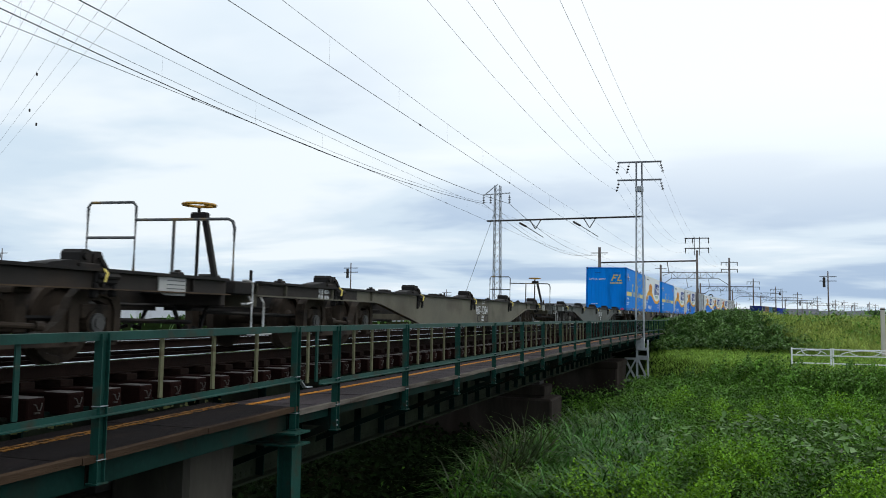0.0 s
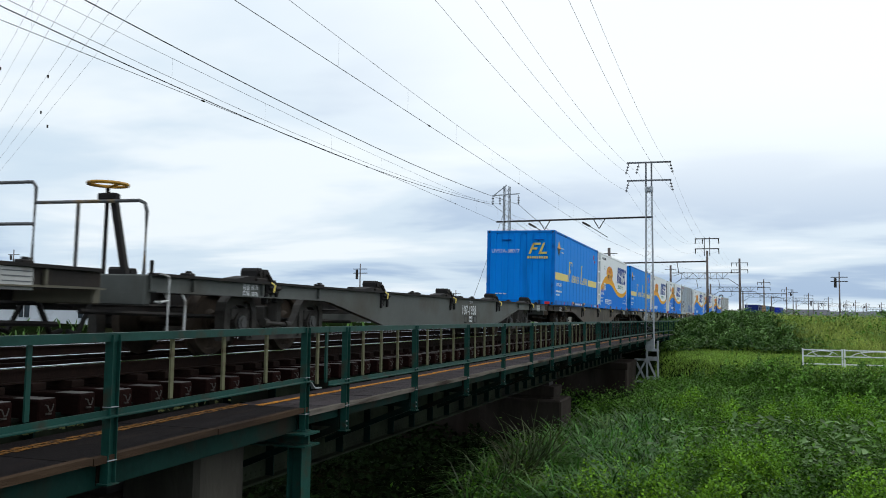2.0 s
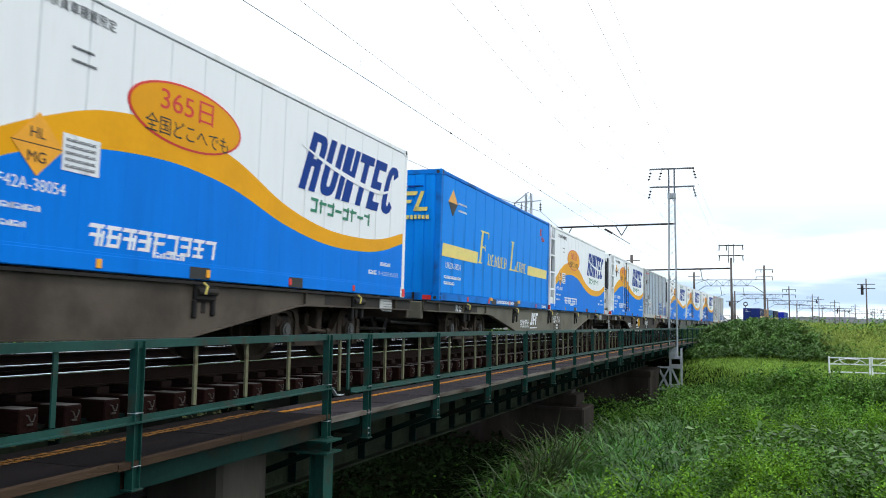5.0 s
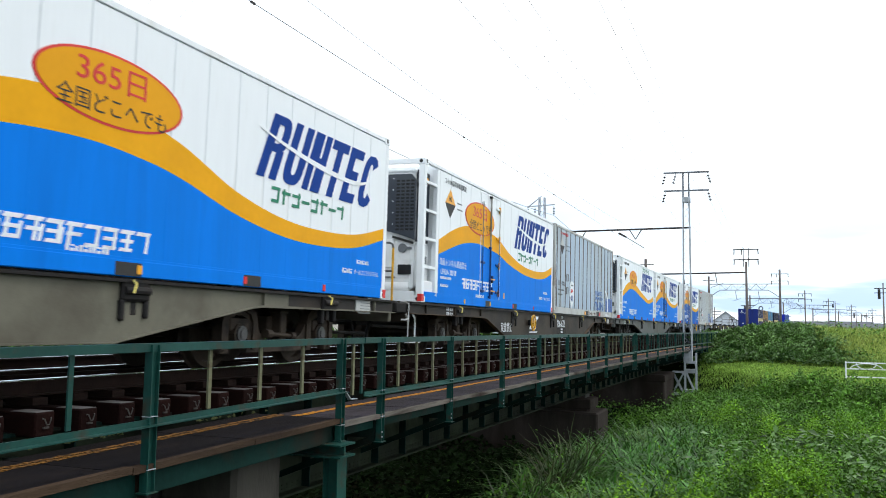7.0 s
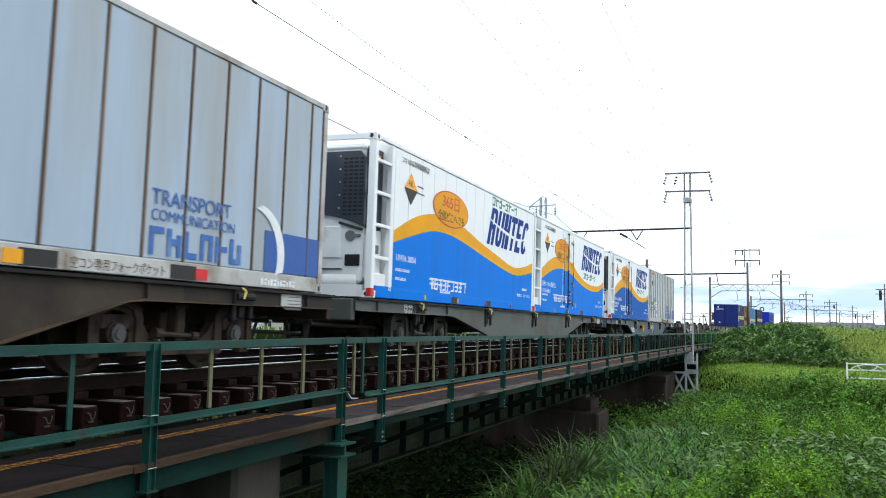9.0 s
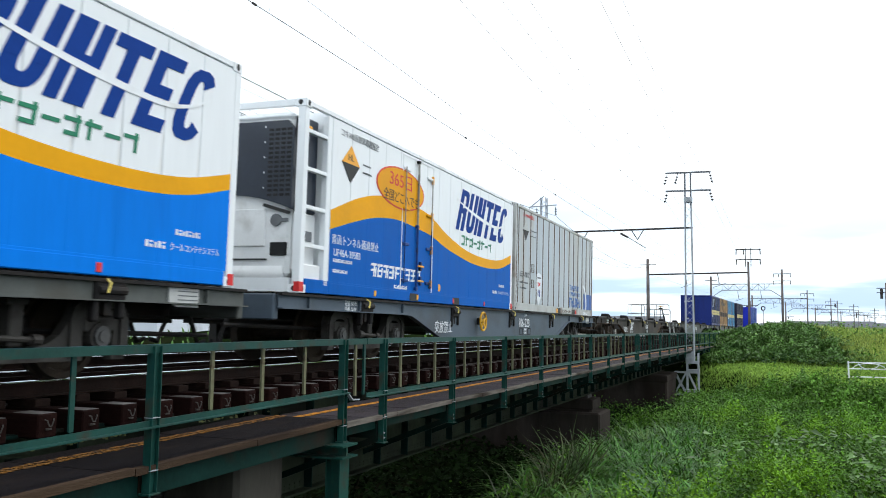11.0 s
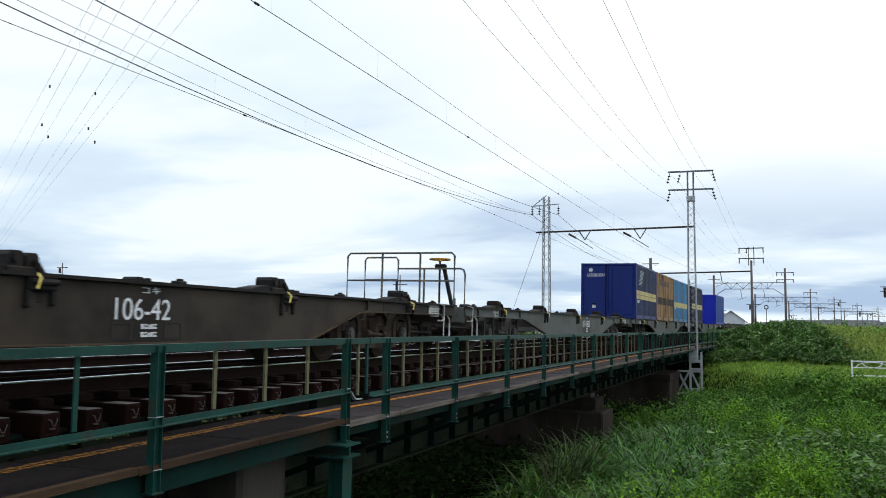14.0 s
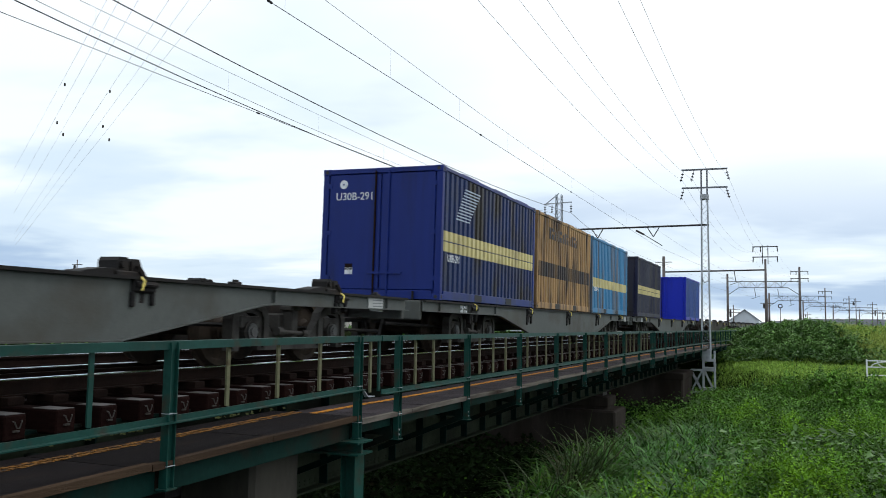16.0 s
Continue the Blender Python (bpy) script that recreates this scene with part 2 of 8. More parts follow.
LETTERS = {}
for words, size in (("UV52A-38017", 0.27), ("UV52A-38024", 0.27), ("U30B-291", 0.25), ("U30B-115", 0.25), ("UF42A-38018", 0.15), ("UF46A-39583", 0.15), ("青函トンネル通過禁止", 0.155), ("UF42A-38054", 0.15), ("U53A-30006", 0.24),
                    ("U53A-30012", 0.24), ("107-1204", 0.36), ("107-1938", 0.36), ("107-711", 0.36), ("106-632", 0.36), ("106-228", 0.36), ("107-1803", 0.36), ("106-42", 0.36),
                    ("荷重 40.7t", 0.085), ("自重 18.9t", 0.085), ("コキ100系貨車積載限定", 0.15), ("クールコンテナシステム", 0.09), ("HL", 0.17), ("MG", 0.17), ("空コン専用フォークポケット", 0.14), ("コキ50000 積載禁止", 0.13), ("コキ", 0.2), ("TRANSPORT", 0.235), ("COMMUNICATION", 0.165), ("突放禁止", 0.34), ("365日", 0.42), ("全国どこへでも", 0.30)):
    LETTERS[words] = letters(words, size)


def lettering(words, mat, parent, at, label=""):
    me = LETTERS[words].copy()
    me.materials.clear()
    me.materials.append(mat)
    return part("lettering", me, None, parent, label, at)


SIDE = Matrix.Rotation(radians(90), 4, "X")
END = Matrix.Rotation(radians(-90), 4, "Z") @ SIDE


# ---------------------------------------------------------------- the line of the track
CURVE_START, RADIUS = 21.3, 1050.0
TRACK_Y, TRACK2_Y = 7.045, 10.85


def along(s, off=TRACK_Y, z=0.0):
    """Place on the line s metres along, off metres to the left of the camera's own line, and its heading."""
    if s <= CURVE_START:
        return Vector((s, off, z)), 0.0
    r = RADIUS + off
    a = (s - CURVE_START) / r
    return Vector((CURVE_START + r * math.sin(a), r * math.cos(a) - RADIUS, z)), -a


def on_track(s, off=TRACK_Y, z=0.0, cant=0.0):
    p, a = along(s, off, z)
    return Matrix.Translation(p) @ Matrix.Rotation(a, 4, "Z") @ Matrix.Rotation(cant, 4, "X")
# ---------------------------------------------------------------- ground
def ramp(v, a, b):
    k = min(1.0, max(0.0, (v - a) / (b - a)))
    return k * k * (3 - 2 * k)


def track_off(x, y):
    """How far left of the camera's own line, bent with the track, a place lies."""
    return math.hypot(x - CURVE_START, y + RADIUS) - RADIUS if x > CURVE_START else y


def height(x, y):
    o = track_off(x, y)
    lump = 0.16 * noise.noise((x * 0.35, y * 0.35, 0)) + 0.30 * noise.noise((x * 0.09, y * 0.09, 3.1))
    toe = 51.0 - 16.0 * ramp(-y, -5.0, 3.0)
    z = -3.5 - 0.35 * ramp(y, 0.0, 6.0) + 1.75 * ramp(x, toe, toe + 8.5)                                # far bank up to the berm
    z += 1.95 * ramp(x, 58.0, 69.5) * (1 - ramp(x, 74.0, 88.0) * 0.75)        # flood bank and the land behind it
    z -= 0.25 * ramp(-y, 2.5, 6.0) * ramp(x, 59, 68) * (1 - ramp(x, 80, 95))
    z += 2.3 * (1 - ramp(x, 0.5, 7.5)) * (1 - ramp(x, -40, -30) * 0)          # near bank under the camera
    z += lump * (0.4 + 0.6 * ramp(x, 6, 14)) * (1 - ramp(x, 90, 110))
    if x > 60:                                                                 # track bed on the far side
        bed = ramp(o, 1.8, 5.2) * (1 - ramp(o, 13.2, 17.0)) * ramp(x, 62, 70)
        z = z * (1 - bed) + bed * -0.42
    return z


def build_ground():
    xs = [-400, -200, -90, -40, -20, -10] + [-6 + 0.8 * i for i in range(0, 135)] + [104, 108, 114, 122, 132, 145, 160, 180, 210, 250, 300, 380, 500, 700, 1000, 1600, 2600, 4000]
    ys = [-3000, -1500, -800, -400, -200, -120, -80, -60, -45, -36] + [-30 + 0.8 * i for i in range(0, 66)] + [26, 32, 40, 52, 70, 100, 150, 240, 400, 800, 1500, 3000]
    verts = [(x, y, height(x, y)) for x in xs for y in ys]
    n = len(ys)
    faces = [(i * n + j, (i + 1) * n + j, (i + 1) * n + j + 1, i * n + j + 1) for i in range(len(xs) - 1) for j in range(n - 1)]
    me = bpy.data.meshes.new("ground")
    me.from_pydata(verts, [], faces)
    me.polygons.foreach_set("use_smooth", [True] * len(faces))
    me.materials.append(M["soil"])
    return tagged(new("ground", me), "river bed and grassy flood bank, soil coloured shade-dark", "ground", kind="structure")


ground = build_ground()
# ---------------------------------------------------------------- bridge: fence, walkway, girders, piers, track
FENCE = 4.6                       # offset of the fence line
DECK, TOP, LOW, FOOT = -0.572, 0.40, -0.255, -0.90


def at_line(s, off, z=0.0):
    return along(s, off, z)[0]


def fall(s):
    """The first walkway span falls slightly towards the near bank."""
    return 0.014 * (s - 8.65) if s < 8.65 else 0.0


SPANS = [  # start, end, posts, balusters between two posts
    (-7.4, 8.73, [-7.2, -4.05, -0.9, 2.25, 5.47, 8.67], 3),
    (9.25, 31.20, [9.75, 12.24, 14.97, 17.65, 20.38, 22.97, 25.63, 28.32, 30.95], 3),
    (31.32, 69.0, [31.45, 34.3, 37.4, 40.5, 43.6, 46.8, 50.6, 53.6, 56.7, 59.8, 62.9, 66.0, 68.9], 3)]


def fence_post_mesh(foot):
    bm = fresh()
    w, t = 0.038, 0.008
    d, g = 0.038, 0.006                                          # one rolled H section: flanges and web
    out = [(-w - t, -d), (-w, -d), (-w, -g), (w, -g), (w, -d), (w + t, -d), (w + t, d), (w, d), (w, g), (-w, g), (-w, d), (-w - t, d)]
    lo = [bm.verts.new((x, y, foot)) for x, y in out]
    hi = [bm.verts.new((x, y, TOP - 0.012)) for x, y in out]
    for k in range(12):
        bm.faces.new((lo[k], lo[(k + 1) % 12], hi[(k + 1) % 12], hi[k]))
    bm.faces.new(lo[::-1])
    bm.faces.new(hi)
    return mesh_of("post", bm, M["green"])


def build_fences():
    bm = fresh()
    box(bm, -0.065, 0.065, -0.055, 0.055, 0.0, 0.012)
    plate = mesh_of("foot_plate", bm, M["green"])
    posts = {z: fence_post_mesh(z) for z in (FOOT, -0.765)}
    bm = fresh()
    box(bm, -0.022, 0.022, -0.004, 0.004, 0, 1)
    box(bm, -0.004, 0.004, 0.004, 0.03, 0, 1)
    thin_cream = mesh_of("baluster", bm, M["cream"])
    thin_green = thin_cream.copy()
    thin_green.materials.clear()
    thin_green.materials.append(M["green"])
    bolt = fresh()
    bar(bolt, (0, -0.02, 0), (0, 0.0, 0), 0.016, 6)
    bolt = mesh_of("bolt", bolt, M["galv"])
    band = fresh()
    box(band, -0.048, 0.048, -0.041, 0.041, 0, 0.005)
    band = mesh_of("band", band, M["galv"])
    for k, (a, b, ps, n) in enumerate(SPANS):
        f = thing("handrail_fence", "dark green painted steel handrail fence along the bridge walkway", "fence", "walkway fences")
        for i, s in enumerate(ps):
            foot = -0.765 if k == 0 else FOOT
            low = LOW + (0.085 if k == 0 else 0.0)
            post = part("post", posts[foot], None, f, at=on_track(s, FENCE, 0.4 * fall(s)))
            part("foot_plate", plate, None, post, at=pose(0, 0, foot - 0.012))
            part("band", band, None, post, at=pose(0, 0, low - 0.01))
            if s < 26:
                part("band", band, None, post, at=pose(0, 0, DECK - 0.02))
            if 9 < s < 26:
                for dx, dz in ((-0.02, 0.05), (0.02, 0.05), (-0.02, 0.11), (0.02, 0.11)):
                    part("bolt", bolt, None, post, at=pose(dx, -0.006, foot + dz) @ Matrix.Diagonal((0.7, 1, 0.7, 1)))
            if i + 1 < len(ps):
                gap = (ps[i + 1] - s) / (n + 1)
                for j in range(1, n + 1):
                    bal = part("baluster", thin_cream if (k == 0 and s > 4) or (k == 1) else thin_green, None, f,
                               at=on_track(s + gap * j, FENCE + 0.035, fall(s + gap * j)) @ Matrix.Translation((0, 0, low)) @ Matrix.Diagonal((1, 1, TOP - low - 0.03, 1)))
        # top angle rail and lower angle rail, segment by segment
        ends = [a] + ps[1:-1] + [b]
        for c, d in zip(ends, ends[1:]):
            for name, z0, z1 in (("top_rail", TOP - 0.068, TOP), ("lower_rail", low - 0.055, low)):
                bm = fresh()
                k2 = 0.4 if name == "top_rail" else 1.0
                p, q = at_line(c, FENCE - 0.02, k2 * fall(c)), at_line(d, FENCE - 0.02, k2 * fall(d))
                flat(bm, p + Vector((0, 0.008, (z0 + z1) / 2)), q + Vector((0, 0.008, (z0 + z1) / 2)), 0.010, z1 - z0)
                leg = Vector((0, 0.048, z1 - 0.005)) if name == "top_rail" else Vector((0, -0.026, z0 + 0.005))
                flat(bm, p + leg, q + leg, 0.075 if name == "top_rail" else 0.060, 0.010)
                part(name, bm, M["green"], f)
    # loose ends at the gap between the first two spans
    f = thing("handrail_end", "short cream and green fence end with a bent lower rail", "fence")
    for s, mt in ((9.02, thin_cream), (9.25, thin_green)):
        part("baluster", mt, None, f, at=on_track(s, FENCE + 0.02) @ Matrix.Translation((0, 0, LOW - 0.02)) @ Matrix.Diagonal((1, 1, TOP - LOW - 0.03, 1)))
    bm = fresh()
    flat(bm, (8.71, FENCE - 0.03, LOW + 0.04), (8.80, FENCE - 0.05, LOW - 0.05), 0.05, 0.012)
    flat(bm, (8.80, FENCE - 0.05, LOW - 0.05), (9.00, FENCE - 0.02, LOW - 0.06), 0.06, 0.012)
    part("bent_rail", bm, M["galv"], f, "bare bent end of the lower rail")
    bm = fresh()
    box(bm, 8.60, 9.28, FENCE - 0.01, FENCE + 0.06, TOP - 0.07, TOP - 0.002)
    part("top_rail", bm, M["green"], f)


def build_walkway():
    for k, (a, b, ps, n) in enumerate(SPANS):
        w = tagged(thing("walkway", "dark worn board walkway with an orange line beside the track", "walkway", "walkway spans"), kind="structure")
        a = 8.75 if k == 1 else a
        base = DECK + (0.045 if k == 0 else 0.0)
        step = (1.62, 0.67, 0.67)[k]
        m = int((b - a) / step)
        step = (b - a) / m
        bm = fresh()
        box(bm, -step / 2 + 0.006, step / 2 - 0.006, 0.05, 1.18, -0.04, 0, 0.006)
        board = mesh_of("board", bm, M["deck" if k == 0 else "grey_deck"])
        bm = fresh()
        cells = 26 if k == 0 else 7
        for i in range(cells):
            x0 = -step / 2 + step * i / cells
            wob = 0.010 * math.sin(i * 2.1)
            for a0, a1 in ((-0.070, -0.016), (0.016, 0.070)) if k == 0 else ((-0.05, 0.05),):
                box(bm, x0 + 0.010 * (k == 0), x0 + step / cells - 0.010 * (k == 0), a0 + wob, a1 + wob, 0.0, 0.004)
        stripe = mesh_of("line_stripe", bm, M["old_orange" if k == 0 else "orange"])
        for i in range(m):
            s = a + step * (i + 0.5)
            part("board", board, None, w, at=on_track(s, FENCE, base + fall(s) + random.uniform(-0.004, 0.004)) @ Matrix.Rotation(-0.014 if k == 0 else 0.0, 4, "Y"))
            part("line_stripe", stripe, None, w, at=on_track(s, FENCE + 0.83 + random.uniform(-0.012, 0.012), base + fall(s) + 0.004) @ Matrix.Rotation(-0.014 if k == 0 else 0.0, 4, "Y"))
        # edge timbers
        s = a
        i = 0
        while s < b - 0.2:
            d = min(random.uniform(1.4, 2.6), b - s)
            bm = fresh()
            p, q = at_line(s + 0.005, FENCE + 0.012, fall(s)), at_line(s + d - 0.005, FENCE + 0.012, fall(s + d))
            up = random.uniform(-0.012, 0.010)
            flat(bm, p + Vector((0, 0, base - 0.012 + up)), q + Vector((0, 0, base - 0.012 + up * 0.3)), 0.075, 0.055)
            part("edge_timber", bm, M["plank" if k == 0 else "pale_plank"], w)
            s += d
        # fascia channel and cross bearers
        ends = [a] + ps[1:-1] + [b]
        for c, d in zip(ends, ends[1:]):
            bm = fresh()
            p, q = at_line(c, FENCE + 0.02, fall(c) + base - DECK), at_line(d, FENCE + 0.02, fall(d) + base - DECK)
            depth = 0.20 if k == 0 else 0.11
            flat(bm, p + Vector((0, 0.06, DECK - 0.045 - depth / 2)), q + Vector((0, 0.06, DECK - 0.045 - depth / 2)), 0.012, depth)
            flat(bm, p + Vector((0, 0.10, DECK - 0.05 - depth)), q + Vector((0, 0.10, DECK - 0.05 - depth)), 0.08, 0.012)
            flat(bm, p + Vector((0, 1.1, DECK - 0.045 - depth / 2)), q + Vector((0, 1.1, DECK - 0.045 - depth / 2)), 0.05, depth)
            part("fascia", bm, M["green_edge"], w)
        for s in ps:
            bm = fresh()
            p = at_line(s, FENCE + 0.06)
            box(bm, p.x - 0.05, p.x + 0.05, p.y, p.y + 1.6, -0.86 if k else -0.80, DECK - 0.045)
            if k:
                flat(bm, (p.x, p.y, -0.86), (p.x, p.y + 1.45, -1.45), 0.08, 0.08)
            part("bearer", bm, M["green_dark"], w)


def build_girders():
    for off, name in ((TRACK_Y - 0.95, "near"), (TRACK_Y + 0.95, "far"), (TRACK2_Y - 0.95, "near"), (TRACK2_Y + 0.95, "far")):
        for a, b, depth in ((-7.4, 8.7, -1.15), (9.0, 31.1, -1.71), (31.3, 48.6, -1.71), (48.9, 69.0, -1.50)):
            g = thing("plate_girder", "dark green riveted steel plate girder carrying the track", "girder", "bridge girders")
            n = max(2, int((b - a) / 4))
            ss = [a + (b - a) * i / n for i in range(n + 1)]
            for name_, z0, z1, w in (("web", depth, -0.40, 0.014), ("bottom_flange", depth, depth + 0.03, 0.32), ("top_flange", -0.43, -0.40, 0.32)):
                bm = fresh()
                rows = [[bm.verts.new(at_line(c, off + dy * w / 2, z)) for dy, z in ((-1, z0), (1, z0), (1, z1), (-1, z1))] for c in ss]
                for r0, r1 in zip(rows, rows[1:]):
                    for k in range(4):
                        bm.faces.new((r0[k], r1[k], r1[(k + 1) % 4], r0[(k + 1) % 4]))
                bm.faces.new(rows[0])
                bm.faces.new(rows[-1][::-1])
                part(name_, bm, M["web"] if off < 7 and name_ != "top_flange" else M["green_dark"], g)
            if off < 7:
                bm = fresh()
                box(bm, -0.01, 0.01, -0.13, -0.008, depth + 0.03, -0.43)
                stiff = mesh_of("stiffener", bm, M["green_dark"])
                for i in range(int((b - a) / 1.1)):
                    part("stiffener", stiff, None, g, at=on_track(a + 0.3 + 1.1 * i, off))
                bm = fresh()                                      # rivet heads along the bottom angle
                for i in range(int((min(b, 40) - a) / 0.13)):
                    p = at_line(a + 0.1 + 0.13 * i, off - 0.008)
                    for dz in (0.07, 0.12):
                        bar(bm, p + Vector((0, 0, depth + dz)), p + Vector((0, -0.012, depth + dz)), 0.017, 5, 0.009)
                if bm.verts:
                    tagged(part("rivets", bm, M["web"], g), kind="stuff")
                else:
                    bm.free()


def build_piers():
    def pier(s0, s1, y0, y1, z0, z1, label, ledge=0.0):
        p = thing("bridge_pier", label, "pier", "bridge piers")
        bm = fresh()
        box(bm, s0, s1, y0, y1, z0, z1, 0.08)
        part("shaft", bm, M["concrete"], p)
        bm = fresh()
        box(bm, s0 - 0.05, s1 + 0.05, y0 - 0.05, y1 + 0.05, z1 - 0.35, z1 - 0.02, 0.03)
        part("cap", bm, M["concrete"], p)
        if ledge:
            bm = fresh()
            box(bm, s0 - 0.4, s1 + 0.3, y0 - 0.35, y1 + 0.35, z0, z0 + ledge, 0.06)
            part("footing", bm, M["concrete"], p)
        for off in (TRACK_Y - 0.95, TRACK_Y + 0.95, TRACK2_Y - 0.95, TRACK2_Y + 0.95):
            bm = fresh()
            box(bm, (s0 + s1) / 2 - 0.35, (s0 + s1) / 2 + 0.35, off - 0.2, off + 0.2, z1, z1 + 0.10)
            part("bearing", bm, M["dark_steel"], p)
        return p

    pier(6.75, 7.95, 5.95, 12.6, -4.2, -1.27, "pale stained concrete bridge pier below the walkway")
    low = thing("concrete_column", "pale streaked concrete column below the walkway", "pier", "bridge piers")
    bm = fresh()
    box(bm, 7.20, 8.08, 4.98, 5.90, -4.2, -0.84, 0.05)
    part("column", bm, M["pale_concrete"], low)
    pier(28.6, 29.9, 5.70, 12.4, -4.2, -1.82, "stained concrete pier coloured shade-dark, with a stepped footing", 1.95)
    pier(45.2, 49.9, 5.10, 12.6, -4.4, -1.82, "dark concrete pier with a pale lower corner")
    pier(67.2, 70.0, 4.0, 14.0, -3.0, -1.62, "concrete abutment in the flood bank")
    leg = thing("support_column", "dark green steel column carrying the walkway", "column")
    bm = fresh()
    box(bm, 8.47, 8.69, FENCE - 0.09, FENCE - 0.075, -3.6, -0.92)
    box(bm, 8.47, 8.69, FENCE + 0.075, FENCE + 0.09, -3.6, -0.92)
    box(bm, 8.572, 8.588, FENCE - 0.075, FENCE + 0.075, -3.6, -0.92)
    part("shaft", bm, M["green"], leg)
    bm = fresh()
    box(bm, 8.40, 8.76, FENCE - 0.16, FENCE + 0.9, -0.80, -0.78)
    box(bm, 8.40, 8.76, FENCE - 0.16, FENCE + 0.9, -0.93, -0.91)
    box(bm, 8.56, 8.60, FENCE - 0.12, FENCE + 0.9, -0.91, -0.80)
    part("bracket", bm, M["green"], leg)


def build_track(off, name, cant, near):
    t = tagged(thing(name, "railway track on dark timber sleepers with bright rail heads", "track", "tracks"), kind="structure")
    far = 330
    stops = [-9 + 3 * i for i in range(10)] + [21 + 6 * i for i in range(53)]
    for side in (-0.565, 0.565):
        dz = side * math.sin(cant) + 0.565 * math.sin(cant)
        bm, head = fresh(), fresh()
        for c, d in zip(stops, stops[1:]):
            p, q = at_line(c, off + side, dz), at_line(d, off + side, dz)
            flat(bm, p + Vector((0, 0, -0.085)), q + Vector((0, 0, -0.085)), 0.016, 0.11)
            flat(bm, p + Vector((0, 0, -0.146)), q + Vector((0, 0, -0.146)), 0.127, 0.014)
            flat(bm, p + Vector((0, 0, -0.021)), q + Vector((0, 0, -0.021)), 0.064, 0.034)
            flat(head, p + Vector((0, 0, -0.006)), q + Vector((0, 0, -0.006)), 0.0665, 0.012)
        part("rail", bm, M["rust"], t)
        part("rail_head", head, M["railhead"], t, "bright worn rail head")
    bm = fresh()
    for side in (-0.40, 0.40):                                    # guard rails on the bridge
        for c, d in zip(stops, stops[1:]):
            if d < 72:
                flat(bm, at_line(c, off + side, -0.085), at_line(d, off + side, -0.085), 0.06, 0.11)
    part("guard_rail", bm, M["rust"], t)
    bm = fresh()
    box(bm, -0.105, 0.105, -1.32, 1.24, -0.43, -0.225, 0.012)
    wood = mesh_of("sleeper", bm, M["sleeper"])
    bm = fresh()
    tube(bm, [(-0.035, -1.323, -0.275), (-0.03, -1.345, -0.28), (-0.01, -1.35, -0.33), (0.02, -1.345, -0.33), (0.035, -1.35, -0.28), (0.06, -1.323, -0.275)], 0.006, 5)
    box(bm, -0.03, 0.03, -1.338, -1.322, -0.362, -0.347)
    hook = mesh_of("hook_bolt", bm, M["hook"])
    # thin added sheet on the outer top that carries the painted sheen
    bm = fresh()
    box(bm, -0.095, 0.095, -1.31, -1.02, -0.2245, -0.220, 0.001)
    cap = mesh_of("worn_top", bm, M["sleeper_sheen"])
    bm = fresh()
    for side in (-0.565, 0.565):
        box(bm, -0.09, 0.09, side - 0.17, side + 0.17, -0.2245, -0.153, 0.006)
    tie = mesh_of("tie_plate", bm, M["rust"])
    if near:
        for i in range(150):
            s = -4.0 + 0.50 * i
            sl = part("sleeper", wood, None, t, at=on_track(s, off, random.uniform(-0.008, 0.004)) @ Matrix.Rotation(random.uniform(-0.015, 0.015), 4, "Z"))
            part("tie_plate", tie, None, sl)
            if s < 30:
                part("hook_bolt", hook, None, sl)
                part("worn_top", cap, None, sl)
    else:
        bm = fresh()
        for i in range(150):
            p = at_line(-4.0 + 0.50 * i, off)
            box(bm, p.x - 0.105, p.x + 0.105, p.y - 1.24, p.y + 1.24, -0.37, -0.16)
        tagged(part("sleepers", bm, M["sleeper"], t), kind="stuff")
    # ballast bed beyond the bridge
    bm = fresh()
    prev = None
    for i in range(45):
        s = 69.5 + 6 * i
        ring = [bm.verts.new(at_line(s, off + o, z)) for o, z in ((-2.3, -0.6), (-1.6, -0.20), (1.6, -0.20), (2.3, -0.6))]
        if prev:
            for k in range(3):
                bm.faces.new((prev[k], ring[k], ring[k + 1], prev[k + 1]))
        prev = ring
    part("ballast", bm, M["ballast"], t, "grey stone ballast")


M["hook"] = material("dull_bolt_steel", (0.065, 0.06, 0.056), 0.5, 0.3, 20, 0.4, (0.03, 0.02, 0.015), 0.35, 2, 0.1, 40)
# streaked concrete again, paler: the light on the outer column is in the colour
M["pale_concrete"] = material("pale_streaked_concrete", (0.056, 0.052, 0.043), 0.9, 0, 1.5, 0.3, (0.022, 0.019, 0.016), 0.55, 1.6, 0.3, 25, (1, 1, 0.3))
M["ballast"] = material("stone_ballast", (0.16, 0.14, 0.13), 0.95, 0, 8, 0.5, (0.07, 0.05, 0.04), 0.4, 2, 0.9, 18)
build_track(TRACK_Y, "track_near", 0.0135, True)
build_track(TRACK2_Y, "track_far", 0.0, False)
build_girders()
build_piers()
build_walkway()
build_fences()
